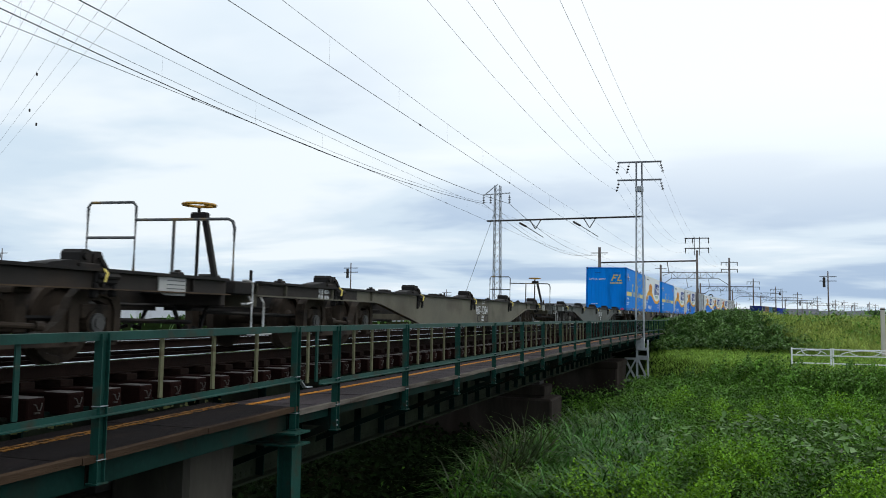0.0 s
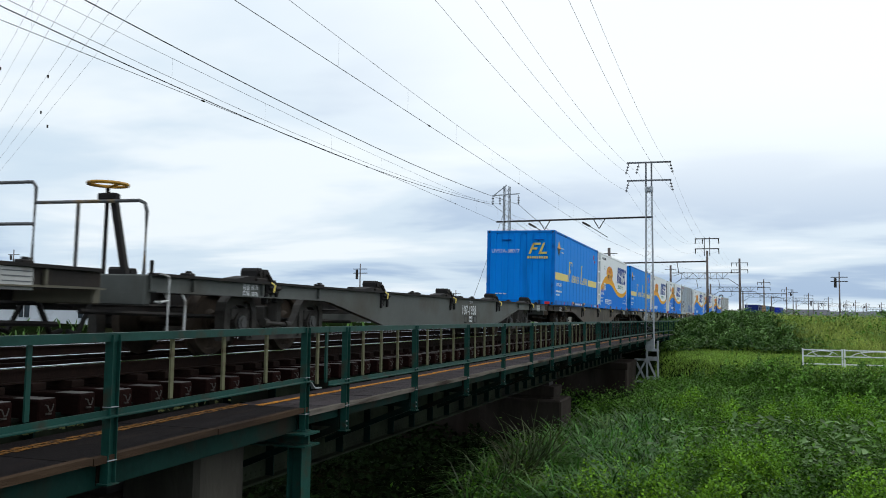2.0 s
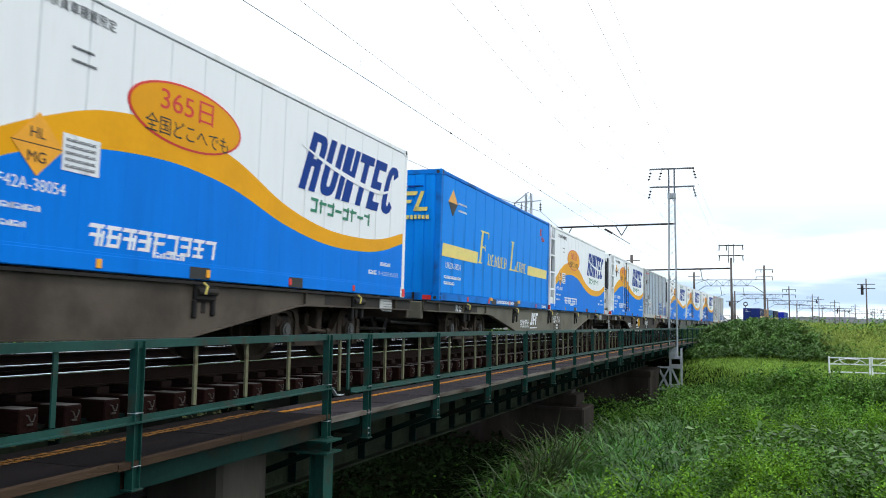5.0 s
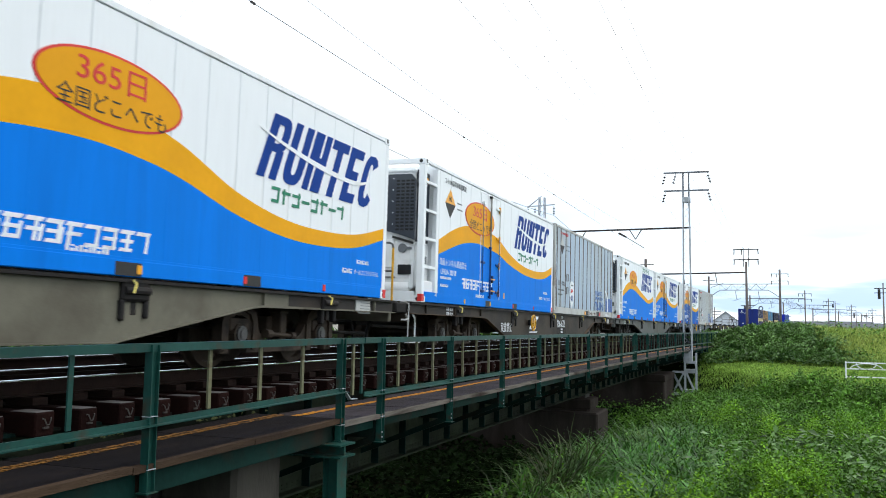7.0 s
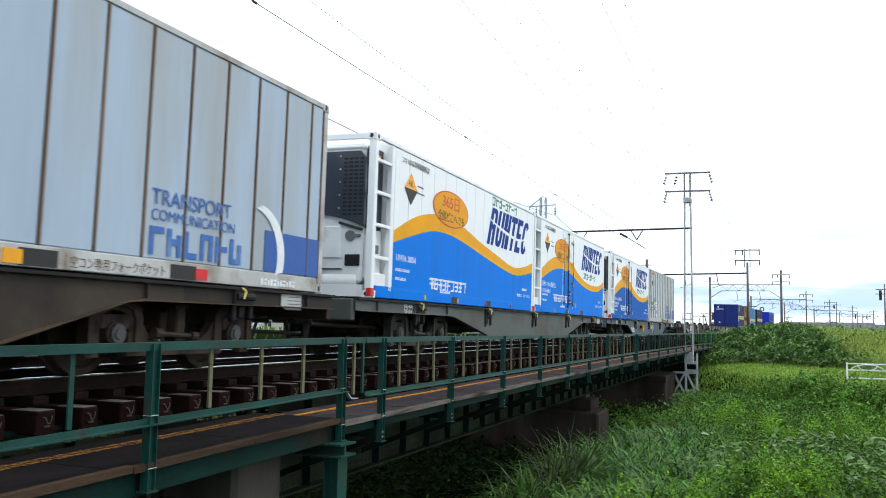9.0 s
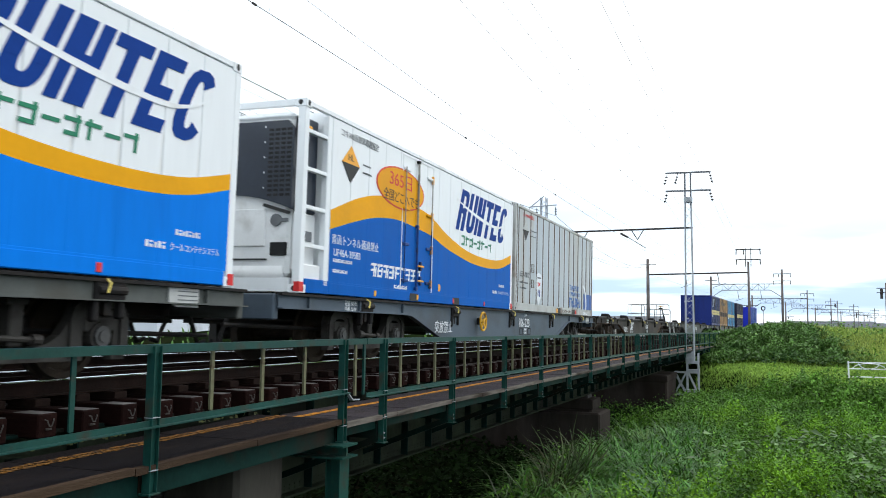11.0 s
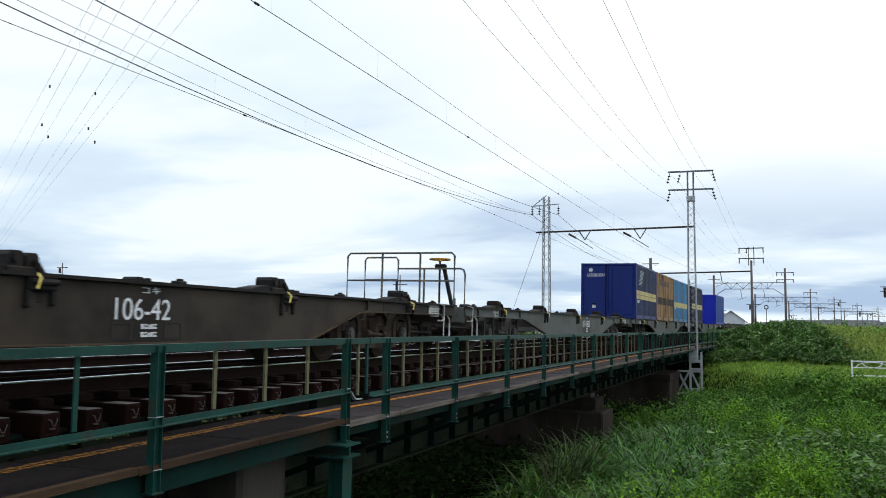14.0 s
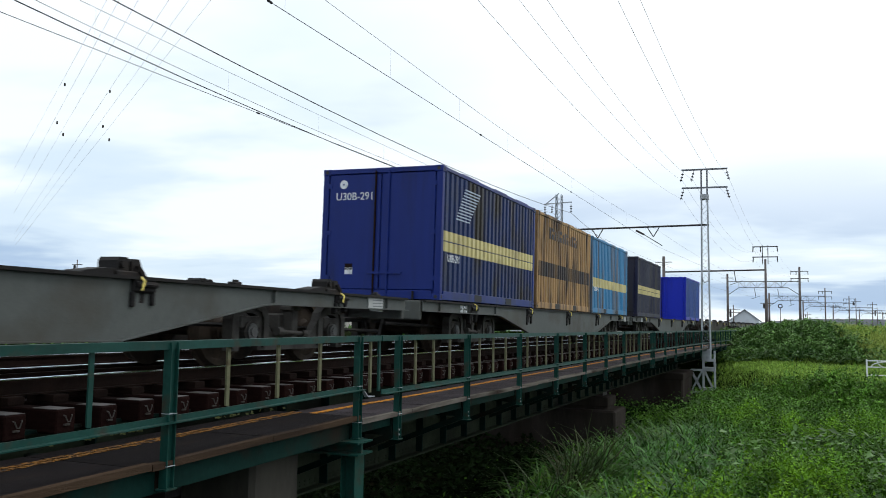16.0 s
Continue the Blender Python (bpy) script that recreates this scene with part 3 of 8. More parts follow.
# ---------------------------------------------------------------- masts and wires
def lattice(bm, base, top, w, step):
    """A square lattice column of angle bars between two places, w wide at its foot."""
    a, b = Vector(base), Vector(top)
    n = max(2, int((b.z - a.z) / step))
    c = [(-1, -1), (1, -1), (1, 1), (-1, 1)]
    for sx, sy in c:
        flat(bm, a + Vector((sx * w / 2, sy * w / 2, 0)), b + Vector((sx * w / 2 * 0.72, sy * w / 2 * 0.72, 0)), 0.048, 0.048)
    for i in range(n):
        k0, k1 = i / n, (i + 1) / n
        for f in range(4):
            (x0, y0), (x1, y1) = c[f], c[(f + 1) % 4]
            if (i + f) % 2:
                (x0, y0), (x1, y1) = (x1, y1), (x0, y0)
            h0, h1 = w / 2 * (1 - 0.28 * k0), w / 2 * (1 - 0.28 * k1)
            flat(bm, a.lerp(b, k0) + Vector((x0 * h0, y0 * h0, 0)), a.lerp(b, k1) + Vector((x1 * h1, y1 * h1, 0)), 0.040, 0.014)


def insulator(bm, top, drop, lean=0.0):
    x, y, z = top
    tube(bm, [(x, y, z), (x, y + lean, z - drop)], 0.018, 5)
    for i in range(3):
        k = 0.25 + 0.28 * i
        bar(bm, (x, y + lean * k, z - drop * k), (x, y + lean * (k + 0.06), z - drop * (k + 0.08)), 0.075, 8)


MX = 50.2
LEFT_Y = 12.94


def build_near_masts():
    m = thing("lattice_mast", "grey galvanised lattice mast on a bracket at the bridge pier", "mast", "line masts")
    bm = fresh()
    lattice(bm, (MX, 4.33, -0.67), (MX, 4.33, 8.15), 0.46, 0.40)
    part("column", bm, M["galv"], m)
    bm = fresh()
    box(bm, MX - 0.24, MX + 0.24, 4.07, 4.57, -1.25, -0.67, 0.01)
    for dx in (-0.22, 0.22):
        for y in (3.88, 4.50):
            box(bm, MX + dx - 0.04, MX + dx + 0.04, y - 0.04, y + 0.04, -3.15, -0.75)
    for z in (-1.75, -1.28, -2.9):
        box(bm, MX - 0.27, MX + 0.27, 3.84, 4.54, z - 0.22 if z < -2 else z - 0.07, z + 0.07)
    part("lower_leg", bm, M["galv"], m)
    for z0, z1 in ((-1.85, -3.1),):
        for dx in (-0.25, 0.25):
            bm = fresh()
            flat(bm, (MX + dx, 3.9, z0), (MX + dx, 5.2, z0), 0.07, 0.09)
            flat(bm, (MX + dx, 3.9, z1), (MX + dx, 5.2, z1), 0.07, 0.09)
            flat(bm, (MX + dx, 4.55, z0), (MX + dx, 5.2, z1), 0.05, 0.07)
            flat(bm, (MX + dx, 4.55, z1), (MX + dx, 5.2, z0), 0.05, 0.07)
            flat(bm, (MX + dx, 3.9, z1), (MX + dx, 4.45, z0), 0.05, 0.06)
            part("pier_bracket", bm, M["galv"], m)
    for z in (9.70, 8.63):
        bm = fresh()
        flat(bm, (MX, 5.60, z + 0.03), (MX, 3.05, z), 0.09, 0.09)
        arm = part("crossarm", bm, M["mast_grey"], m)
        for y in (5.5, 3.12) + ((4.9,) if z > 9 else ()):
            bm = fresh()
            insulator(bm, (MX, y, z - 0.04), 0.62, 0.16 if y > 4 else -0.16)
            part("insulator", bm, M["dark_steel"], arm)
    for y in (4.18, 4.50):
        bm = fresh()
        box(bm, MX - 0.05, MX + 0.05, y - 0.045, y + 0.045, 7.75, 9.75)
        part("head_post", bm, M["mast_grey"], m)
    bm = fresh()
    box(bm, MX - 0.2, MX + 0.2, 4.10, 4.56, 7.95, 8.25, 0.01)
    part("clamp", bm, M["galv"], m)
    far = thing("lattice_mast", "grey galvanised lattice mast with bent arm beside second track", "mast", "line masts")
    bm = fresh()
    lattice(bm, (MX, LEFT_Y, -0.9), (MX, LEFT_Y, 8.6), 0.46, 0.40)
    part("column", bm, M["galv"], far)
    bm = fresh()
    flat(bm, (MX, LEFT_Y + 0.95, 8.05), (MX, LEFT_Y - 0.80, 8.12), 0.06, 0.06)
    flat(bm, (MX, LEFT_Y + 0.85, 8.05), (MX, LEFT_Y, 8.7), 0.05, 0.05)
    arm = part("crossarm", bm, M["galv"], far)
    for y in (0.9, 0.45, -0.75):
        bm = fresh()
        insulator(bm, (MX, LEFT_Y + y, 8.02), 0.55)
        part("insulator", bm, M["dark_steel"], arm)
    bm = fresh()
    tube(bm, [(MX, LEFT_Y + 0.1, 7.2), (MX + 0.4, LEFT_Y + 3.2, -1.0)], 0.012, 5)
    part("stay_wire", bm, M["wire"], far)
    beam = thing("portal_beam", "slim grey steel beam across both tracks carrying the wires", "beam", "portal beams")
    bm = fresh()
    bar(bm, (MX, 4.1, 6.47), (MX, 13.6, 6.40), 0.055, 10)
    part("tube", bm, M["dark_steel"], beam)
    for y in (TRACK2_Y - 0.3, TRACK_Y + 0.2):
        bm = fresh()
        for dy in (-0.35, 0.35):
            bar(bm, (MX, y + dy, 6.42), (MX, y, 5.85), 0.03, 6)
        part("wire_hanger", bm, M["dark_steel"], beam)
        bm = fresh()
        bar(bm, (MX, y + 1.0, 6.25), (MX, y + 0.55, 6.0), 0.06, 8)
        bar(bm, (MX, y + 0.55, 6.0), (MX, y - 0.5, 5.32), 0.025, 6)
        part("steady_arm", bm, M["dark_steel"], beam)


def sag_line(a, b, sag, n=14):
    a, b = Vector(a), Vector(b)
    return [a.lerp(b, i / n) - Vector((0, 0, sag * 4 * (i / n) * (1 - i / n))) for i in range(n + 1)]


PORTALS = [(104.0, 2.29, 13.8), (153.0, -1.95, 9.55), (203.0, -7.7, 3.8), (253.0, -15.5, -4.0), (303.0, -25.3, -13.8), (353.0, -36.5, -25.0), (403.0, -49.0, -37.5), (455.0, -64.0, -52.0), (510.0, -82.0, -70.0)]


def build_wires():
    def wire(label, pts_list, r, name="overhead_wire"):
        w = thing(name, label, "wire", "overhead wires")
        for pts in pts_list:
            bm = fresh()
            tube(bm, pts, r, 5)
            part("wire", bm, M["wire"], w)

    x0 = -2.0
    # the lines of the second portal, for the far ends
    px, pr, pl = PORTALS[0]
    qx, qr, ql = PORTALS[1]
    for off, zc, zm, sag, near in ((TRACK_Y, 5.29, 6.28, 0.48, ((-22, TRACK_Y),)), (TRACK2_Y, 5.20, 6.15, 0.42, ((-22, 11.3), (9, 11.05), (27, 10.68)))):
        far_y = along(104, off)[0].y
        far2 = along(153, off)[0].y
        line = [(x, y, zc) for x, y in near] + [(MX, off, zc)]
        wire("taut copper contact wire over the track", [line, [(MX, off, zc), (104, far_y, zc)], [(104, far_y, zc), (153, far2, zc)]], 0.0062)
        wire("sagging messenger wire over the contact wire",
             [sag_line((x0, off, zm), (MX, off, zm), sag), sag_line((MX, off, zm), (104, far_y, zm), sag), sag_line((104, far_y, zm), (153, far2, zm), sag)], 0.0042)
        for i in range(14):
            x = x0 + 3.7 * i + 1.5
            k = (x - x0) / (MX - x0)
            if 0 < k < 1:
                drop = thing("dropper", "thin wire hanger between messenger and contact wire", "wire", "droppers")
                bm = fresh()
                bar(bm, (x, off, zc), (x, off, zm - sag * 4 * k * (1 - k)), 0.0014, 4)
                part("wire", bm, M["wire"], drop)
    for y0, z0, sag in ((LEFT_Y - 0.75, 7.45, 0.80), (LEFT_Y + 0.45, 7.5, 1.06), (LEFT_Y + 0.9, 7.5, 1.03)):
        wire("slack feeder cable beside the second track", [sag_line((x0, y0, z0), (MX, y0, z0), sag), sag_line((MX, y0, z0), (104, 13.8 + y0 - LEFT_Y, 8.2), 1.2)], 0.013 if abs(y0 - LEFT_Y - 0.45) > 0.1 else 0.006)
    for y0, z0, y1, z1 in ((5.55, 9.1, 3.5, 9.6), (4.95, 9.1, 2.9, 9.6), (2.96, 9.1, 1.1, 9.6), (5.55, 8.0, 3.5, 8.6), (2.96, 8.0, 1.1, 8.6)):
        wire("slack power cable on the mast arms", [sag_line((x0, y0, z0), (MX, y0, z0), 1.2, 18), sag_line((MX, y0, z0), (104, y1, z1), 1.5), sag_line((104, y1, z1), (153, y1 - 4.3, z1 + 0.4), 1.5)], 0.0045)
    # beads on the contact and feeder wires
    bead = fresh()
    bar(bead, (-0.05, 0, 0), (0.05, 0, 0), 0.020, 6)
    bead = mesh_of("wire_clamp", bead, M["dark_steel"])
    for x, y, z in ((10.2, TRACK_Y, 5.29), (19.5, TRACK_Y, 5.29), (29.0, TRACK_Y, 5.29), (15.5, 10.916, 5.20), (24, 10.742, 5.20), (33, 10.724, 5.20), (41, TRACK_Y, 5.29)):
        c = thing("wire_clamp", "small dark clamp on the contact wire", "clamp", "wire clamps", at=pose(x, y, z))
        part("clamp", bead, None, c)
    # distant high voltage line, slanting over the fields
    for (a, b) in (((46.5, 46.9, 23.8), (146.7, 173.5, 36.6)), ((47.1, 45.9, 24.5), (147.5, 173.9, 30.6)), ((48.0, 44.9, 24.7), (148.0, 174.2, 26.0)),
                   ((49.4, 43.2, 25.0), (148.6, 174.4, 20.8)), ((50.3, 42.0, 25.2), (148.7, 174.4, 19.3)), ((51.3, 40.7, 25.4), (148.9, 174.5, 17.9))):
        a, b = Vector(a), Vector(b)
        wire("far high voltage cable with a weight on it", [[a + (a - b) * 0.4, a, b]], 0.011, "high_voltage_cable")
    for q in ((72.3, 78.2, 28.0), (72.6, 79.4, 23.6), (73.3, 79.1, 22.3), (75.9, 74.8, 27.8), (76.2, 75.9, 23.7), (77.0, 75.6, 22.2)):
        c = thing("cable_weight", "small dark vibration weight on a far cable", "weight", "cable weights", at=pose(*q))
        bm = fresh()
        box(bm, -0.09, 0.09, -0.09, 0.09, -0.28, 0.08, 0.04)
        part("weight", bm, M["dark_steel"], c)


def truss(bm, a, b, depth, n):
    a, b = Vector(a), Vector(b)
    d = Vector((0, 0, -depth))
    flat(bm, a, b, 0.12, 0.12)
    flat(bm, a.lerp(b, 0.16) + d, a.lerp(b, 0.84) + d, 0.10, 0.10)
    flat(bm, a + d * 2.2, a.lerp(b, 0.16) + d, 0.09, 0.09)
    flat(bm, b + d * 2.2, a.lerp(b, 0.84) + d, 0.09, 0.09)
    for i in range(n):
        p, q = a.lerp(b, 0.16 + 0.68 * i / n), a.lerp(b, 0.16 + 0.68 * (i + 1) / n)
        flat(bm, p + d, q, 0.06, 0.06) if i % 2 else flat(bm, p, q + d, 0.06, 0.06)
        flat(bm, q, q + d, 0.05, 0.05)


def build_portals():
    for k, (x, yr, yl) in enumerate(PORTALS):
        for side, y in (("right", yr), ("left", yl)):
            top = (10.2, 11.0, 9.7, 9.7, 9.6, 9.6, 9.5, 9.5, 9.5)[k] - (1.1 if side == "left" else 0)
            p = thing("line_pole", "dark concrete line pole with crossarms beside the track" if k != 0 or side == "left" else "dark steel line mast with two crossarms beside the track", "pole", "line poles")
            bm = fresh()
            r = 0.24 if (k == 1 or side == "left") else 0.17
            bar(bm, (x, y, -1.4), (x, y, top if not (k == 0 and side == "right") else 8.6), r, 10, r * 0.72)
            part("shaft", bm, M["conc_pole"], p, smooth=True)
            if side == "right":
                for j, z in enumerate((top - 0.15, top - 1.35)):
                    zz = z if k in (0,) else z - 0.6
                    bm = fresh()
                    flat(bm, (x, y - 1.4, zz), (x, y + 1.4, zz), 0.11, 0.11)
                    arm = part("crossarm", bm, M["dark_steel"], p)
                    for dy in (-1.3, 1.3, 0.5)[:2 + (j == 0)]:
                        bm = fresh()
                        tube(bm, [(x, y + dy, zz), (x, y + dy * 1.03, zz - 0.6)], 0.06, 5)
                        part("insulator", bm, M["dark_steel"], arm)
                if k == 0:
                    for dy in (-0.3, 0.3):
                        bm = fresh()
                        bar(bm, (x, y + dy, 8.0), (x, y + dy, top), 0.05, 6)
                        part("head_post", bm, M["dark_steel"], p)
            else:
                bm = fresh()
                flat(bm, (x, y - 1.0, top - 0.7), (x, y + 1.0, top - 0.7), 0.09, 0.09)
                part("crossarm", bm, M["dark_steel"], p)
        b = thing("portal_beam", "dark lattice steel portal beam across the tracks" if k else "slim dark steel portal beam across the tracks", "beam", "portal beams")
        bm = fresh()
        if k == 0:
            bar(bm, (x, yr, 7.35), (x, yl, 7.2), 0.09, 8)
        else:
            truss(bm, (x, yr, 8.55 if k == 1 else 7.9), (x, yl, 8.55 if k == 1 else 7.9), 1.05, 8)
        part("girder", bm, M["dark_steel"], b)
        for f in (0.3, 0.62):
            bm = fresh()
            y = yr + (yl - yr) * f
            bar(bm, (x, y, 7.3), (x, y - 0.2, 6.0), 0.05, 6)
            flat(bm, (x, y - 0.9, 6.1), (x, y + 0.5, 5.6), 0.05, 0.05)
            part("wire_hanger", bm, M["dark_steel"], b)


# ---------------------------------------------------------------- far things
H = dict(
    wall=material("pale_house_wall", (0.62, 0.66, 0.72), 0.8, 0, 0.6, 0.08, (0.4, 0.42, 0.45), 0.2, 0.4, 0.1, 20),
    wall2=material("beige_house_wall", (0.48, 0.45, 0.40), 0.8, 0, 0.6, 0.1, None, 0, 1, 0.1, 20),
    roof=material("dark_tiled_roof", (0.085, 0.095, 0.115), 0.6, 0, 1.5, 0.25, (0.14, 0.13, 0.13), 0.3, 1, 0.4, 12),
    glass=material("dark_window_glass", (0.03, 0.04, 0.05), 0.1, 0, 1, 0.1, bump=0),
    leaf_far=material("far_tree_leaves", (0.028, 0.065, 0.022), 0.8, 0, 1.0, 0.4, (0.05, 0.08, 0.02), 0.3, 0.5, 0, 10, island=0.35, translucent=0.2),
    bark=material("tree_bark", (0.06, 0.045, 0.035), 0.9, 0, 4, 0.3),
)


def house(x, y, turn, w, d, eaves, ridge, wall, label, base=-1.2):
    h = thing("house", label, "house", "far houses", at=pose(x, y, base, 0, 0, turn))
    bm = fresh()
    box(bm, -d / 2, d / 2, -w / 2, w / 2, 0, eaves)
    slab(bm, [(-d / 2, eaves), (d / 2, eaves), (0, ridge)], -w / 2, w / 2)
    part("wall", bm, wall, h)
    for s in (-1, 1):
        bm = fresh()
        slope = (ridge - eaves) / (d / 2)
        lo = [(s * (d / 2 + 0.5), eaves - 0.5 * slope), (0, ridge), (0, ridge + 0.16), (s * (d / 2 + 0.5), eaves - 0.5 * slope + 0.16)]
        slab(bm, lo if s > 0 else lo[::-1], -w / 2 - 0.4, w / 2 + 0.4)
        part("roof", bm, H["roof"], h)
    for sx, zz in ((-0.5, 1.0), (0.5, 1.0), (-0.5, 3.5), (0.5, 3.5)):
        if zz + 1.2 < eaves:
            bm = fresh()
            box(bm, -d / 2 - 0.05, -d / 2 + 0.02, sx * w / 2 - 0.7, sx * w / 2 + 0.7, zz, zz + 1.2)
            win = part("window", bm, H["glass"], h)
            bm = fresh()
            box(bm, -d / 2 - 0.09, -d / 2 - 0.051, sx * w / 2 - 0.04, sx * w / 2 + 0.04, zz, zz + 1.2)
            part("window_bar", bm, M["white"], win)
    return h


def far_tree(x, y, z, height_, spread, seed):
    rnd = random.Random(seed)
    t = thing("tree", "dark green leafy tree on the far plain", "tree", "far trees", at=pose(x, y, z))
    bm = fresh()
    bar(bm, (0, 0, 0), (0, 0, height_ * 0.6), 0.25, 7, 0.08)
    for i in range(5):
        a = 6.28 * i / 5
        bar(bm, (0, 0, height_ * (0.3 + 0.06 * i)), (spread * 0.6 * math.cos(a), spread * 0.6 * math.sin(a), height_ * (0.6 + 0.06 * i)), 0.09, 5, 0.03)
    part("trunk", bm, H["bark"], t)
    verts, faces = [], []
    clumps = [(rnd.gauss(0, spread * 0.42), rnd.gauss(0, spread * 0.42), height_ * rnd.uniform(0.35, 0.95), rnd.uniform(0.5, 1.0)) for _ in range(26)]
    for cx, cy, cz, r in clumps:
        for _ in range(34):
            p = Vector((cx, cy, cz)) + Vector((rnd.gauss(0, r), rnd.gauss(0, r), rnd.gauss(0, r * 0.6))) * spread * 0.22
            u = Vector((rnd.gauss(0, 1), rnd.gauss(0, 1), rnd.gauss(0, 0.6))).normalized() * 0.28
            v = u.orthogonal().normalized() * 0.18
            k = len(verts)
            verts += [p - u, p - v, p + u, p + v]
            faces.append((k, k + 1, k + 2, k + 3))
    me = bpy.data.meshes.new("crown")
    me.from_pydata(verts, [], faces)
    me.materials.append(H["leaf_far"])
    part("crown", me, None, t)


def build_far():
    house(220, 9.8, 92, 9, 6.6, 3.7, 6.2, H["wall"], "white gabled house with a dark roof beyond the track")
    house(150, 24.5, 4, 14, 9, 2.3, 3.9, H["wall2"], "low house with a grey hipped roof across the track")
    house(330, 0.5, 90, 12, 20, 3.6, 4.6, H["wall"], "long pale factory shed on the plain")
    for i, (x, y, w, d, e, r, mt) in enumerate(((300, -13, 16, 9, 3.4, 5.0, "wall2"), (340, -19, 14, 9, 3.2, 4.8, "wall"), (310, -26, 12, 8, 3.3, 5.2, "wall2"), (380, -34, 16, 9, 3.6, 5.4, "wall"), (420, -47, 14, 10, 3.4, 5.4, "wall2"),
                                               (330, -42, 12, 9, 3.0, 4.8, "wall2"), (300, -45, 10, 8, 3.0, 4.6, "wall"), (160, 60, 22, 10, 3.5, 5.0, "wall"), (150, 90, 18, 10, 3.2, 4.6, "wall2"), (120, 95, 26, 12, 4.0, 5.0, "wall"),
                                               (70, 62, 16, 9, 3.0, 4.2, "wall"), (85, 84, 16, 9, 3.0, 4.2, "wall2"), (230, 62, 24, 12, 3.4, 4.6, "wall2"), (260, 44, 20, 10, 3.2, 4.8, "wall"))):
        house(x, y, (i * 37) % 30 - 15, w, d, e, r, H[mt], "low %s house with a dark tiled roof on the plain" % ("pale" if mt == "wall" else "beige"))
    for i, (x, y, h_, s) in enumerate(((260, -6, 4.6, 3.2), (285, -9, 4.0, 2.6), (300, -18, 5.2, 3.4), (330, -30, 5.0, 3.6), (350, -42, 5.4, 4.0), (320, -50, 4.6, 3.2), (290, -47, 5.0, 3.4), (400, -60, 6.0, 4.4),
                                       (420, -72, 6.4, 4.6), (360, -28, 5.0, 3.4), (190, 52, 4.4, 3.2), (180, 78, 4.6, 3.4), (140, 70, 4.0, 3.0))):
        far_tree(x, y, -1.3, h_, s, 20 + i)
    for x, yx, top, arms in ((130, 0.4542, 0.0657, 2), (120, 1.0342, 0.0914, 1), (210, 0.3227, 0.0318, 2), (190, 0.0565, 0.026, 2), (170, 0.0205, 0.0335, 1), (260, -0.0678, 0.0338, 1), (150, -0.1146, 0.053, 2), (330, -0.02, 0.019, 1),
                             (380, -0.098, 0.021, 1), (300, -0.088, 0.024, 2), (420, -0.12, 0.019, 1), (440, -0.14, 0.018, 1), (360, -0.155, 0.02, 1), (330, -0.13, 0.022, 1)):
        p = thing("utility_pole", "slender grey utility pole with short crossarms", "pole", "utility poles")
        y, z = yx * x, 0.555 + top * x
        bm = fresh()
        bar(bm, (x, y, -1.4), (x, y, z), 0.15, 8, 0.09)
        part("shaft", bm, M["conc_pole"], p, smooth=True)
        for j in range(arms):
            bm = fresh()
            flat(bm, (x, y - 1.3, z - 0.9 - 0.7 * j), (x, y + 1.3, z - 0.9 - 0.7 * j), 0.1, 0.12)
            a = part("crossarm", bm, M["dark_steel"], p)
            bm = fresh()
            box(bm, x - 0.15, x + 0.15, y + 0.4, y + 0.8, z - 1.9 - 0.7 * j, z - 1.0 - 0.7 * j, 0.05)
            part("fitting", bm, M["dark_steel"], a)
    s = thing("round_sign", "small dark ring-shaped railway sign on a post", "sign")
    sx = 170.0
    bm = fresh()
    tube(bm, [(sx, 0.0074 * sx + 0.34 * math.cos(a), 0.555 + 0.0251 * sx + 0.34 * math.sin(a)) for a in [6.28319 * i / 20 for i in range(21)]], 0.11, 6)
    part("ring", bm, M["dark_steel"], s)
    bm = fresh()
    bar(bm, (sx, 0.0074 * sx, -1.0), (sx, 0.0074 * sx, 0.555 + 0.0251 * sx - 0.34), 0.06, 6)
    part("post", bm, M["dark_steel"], s)


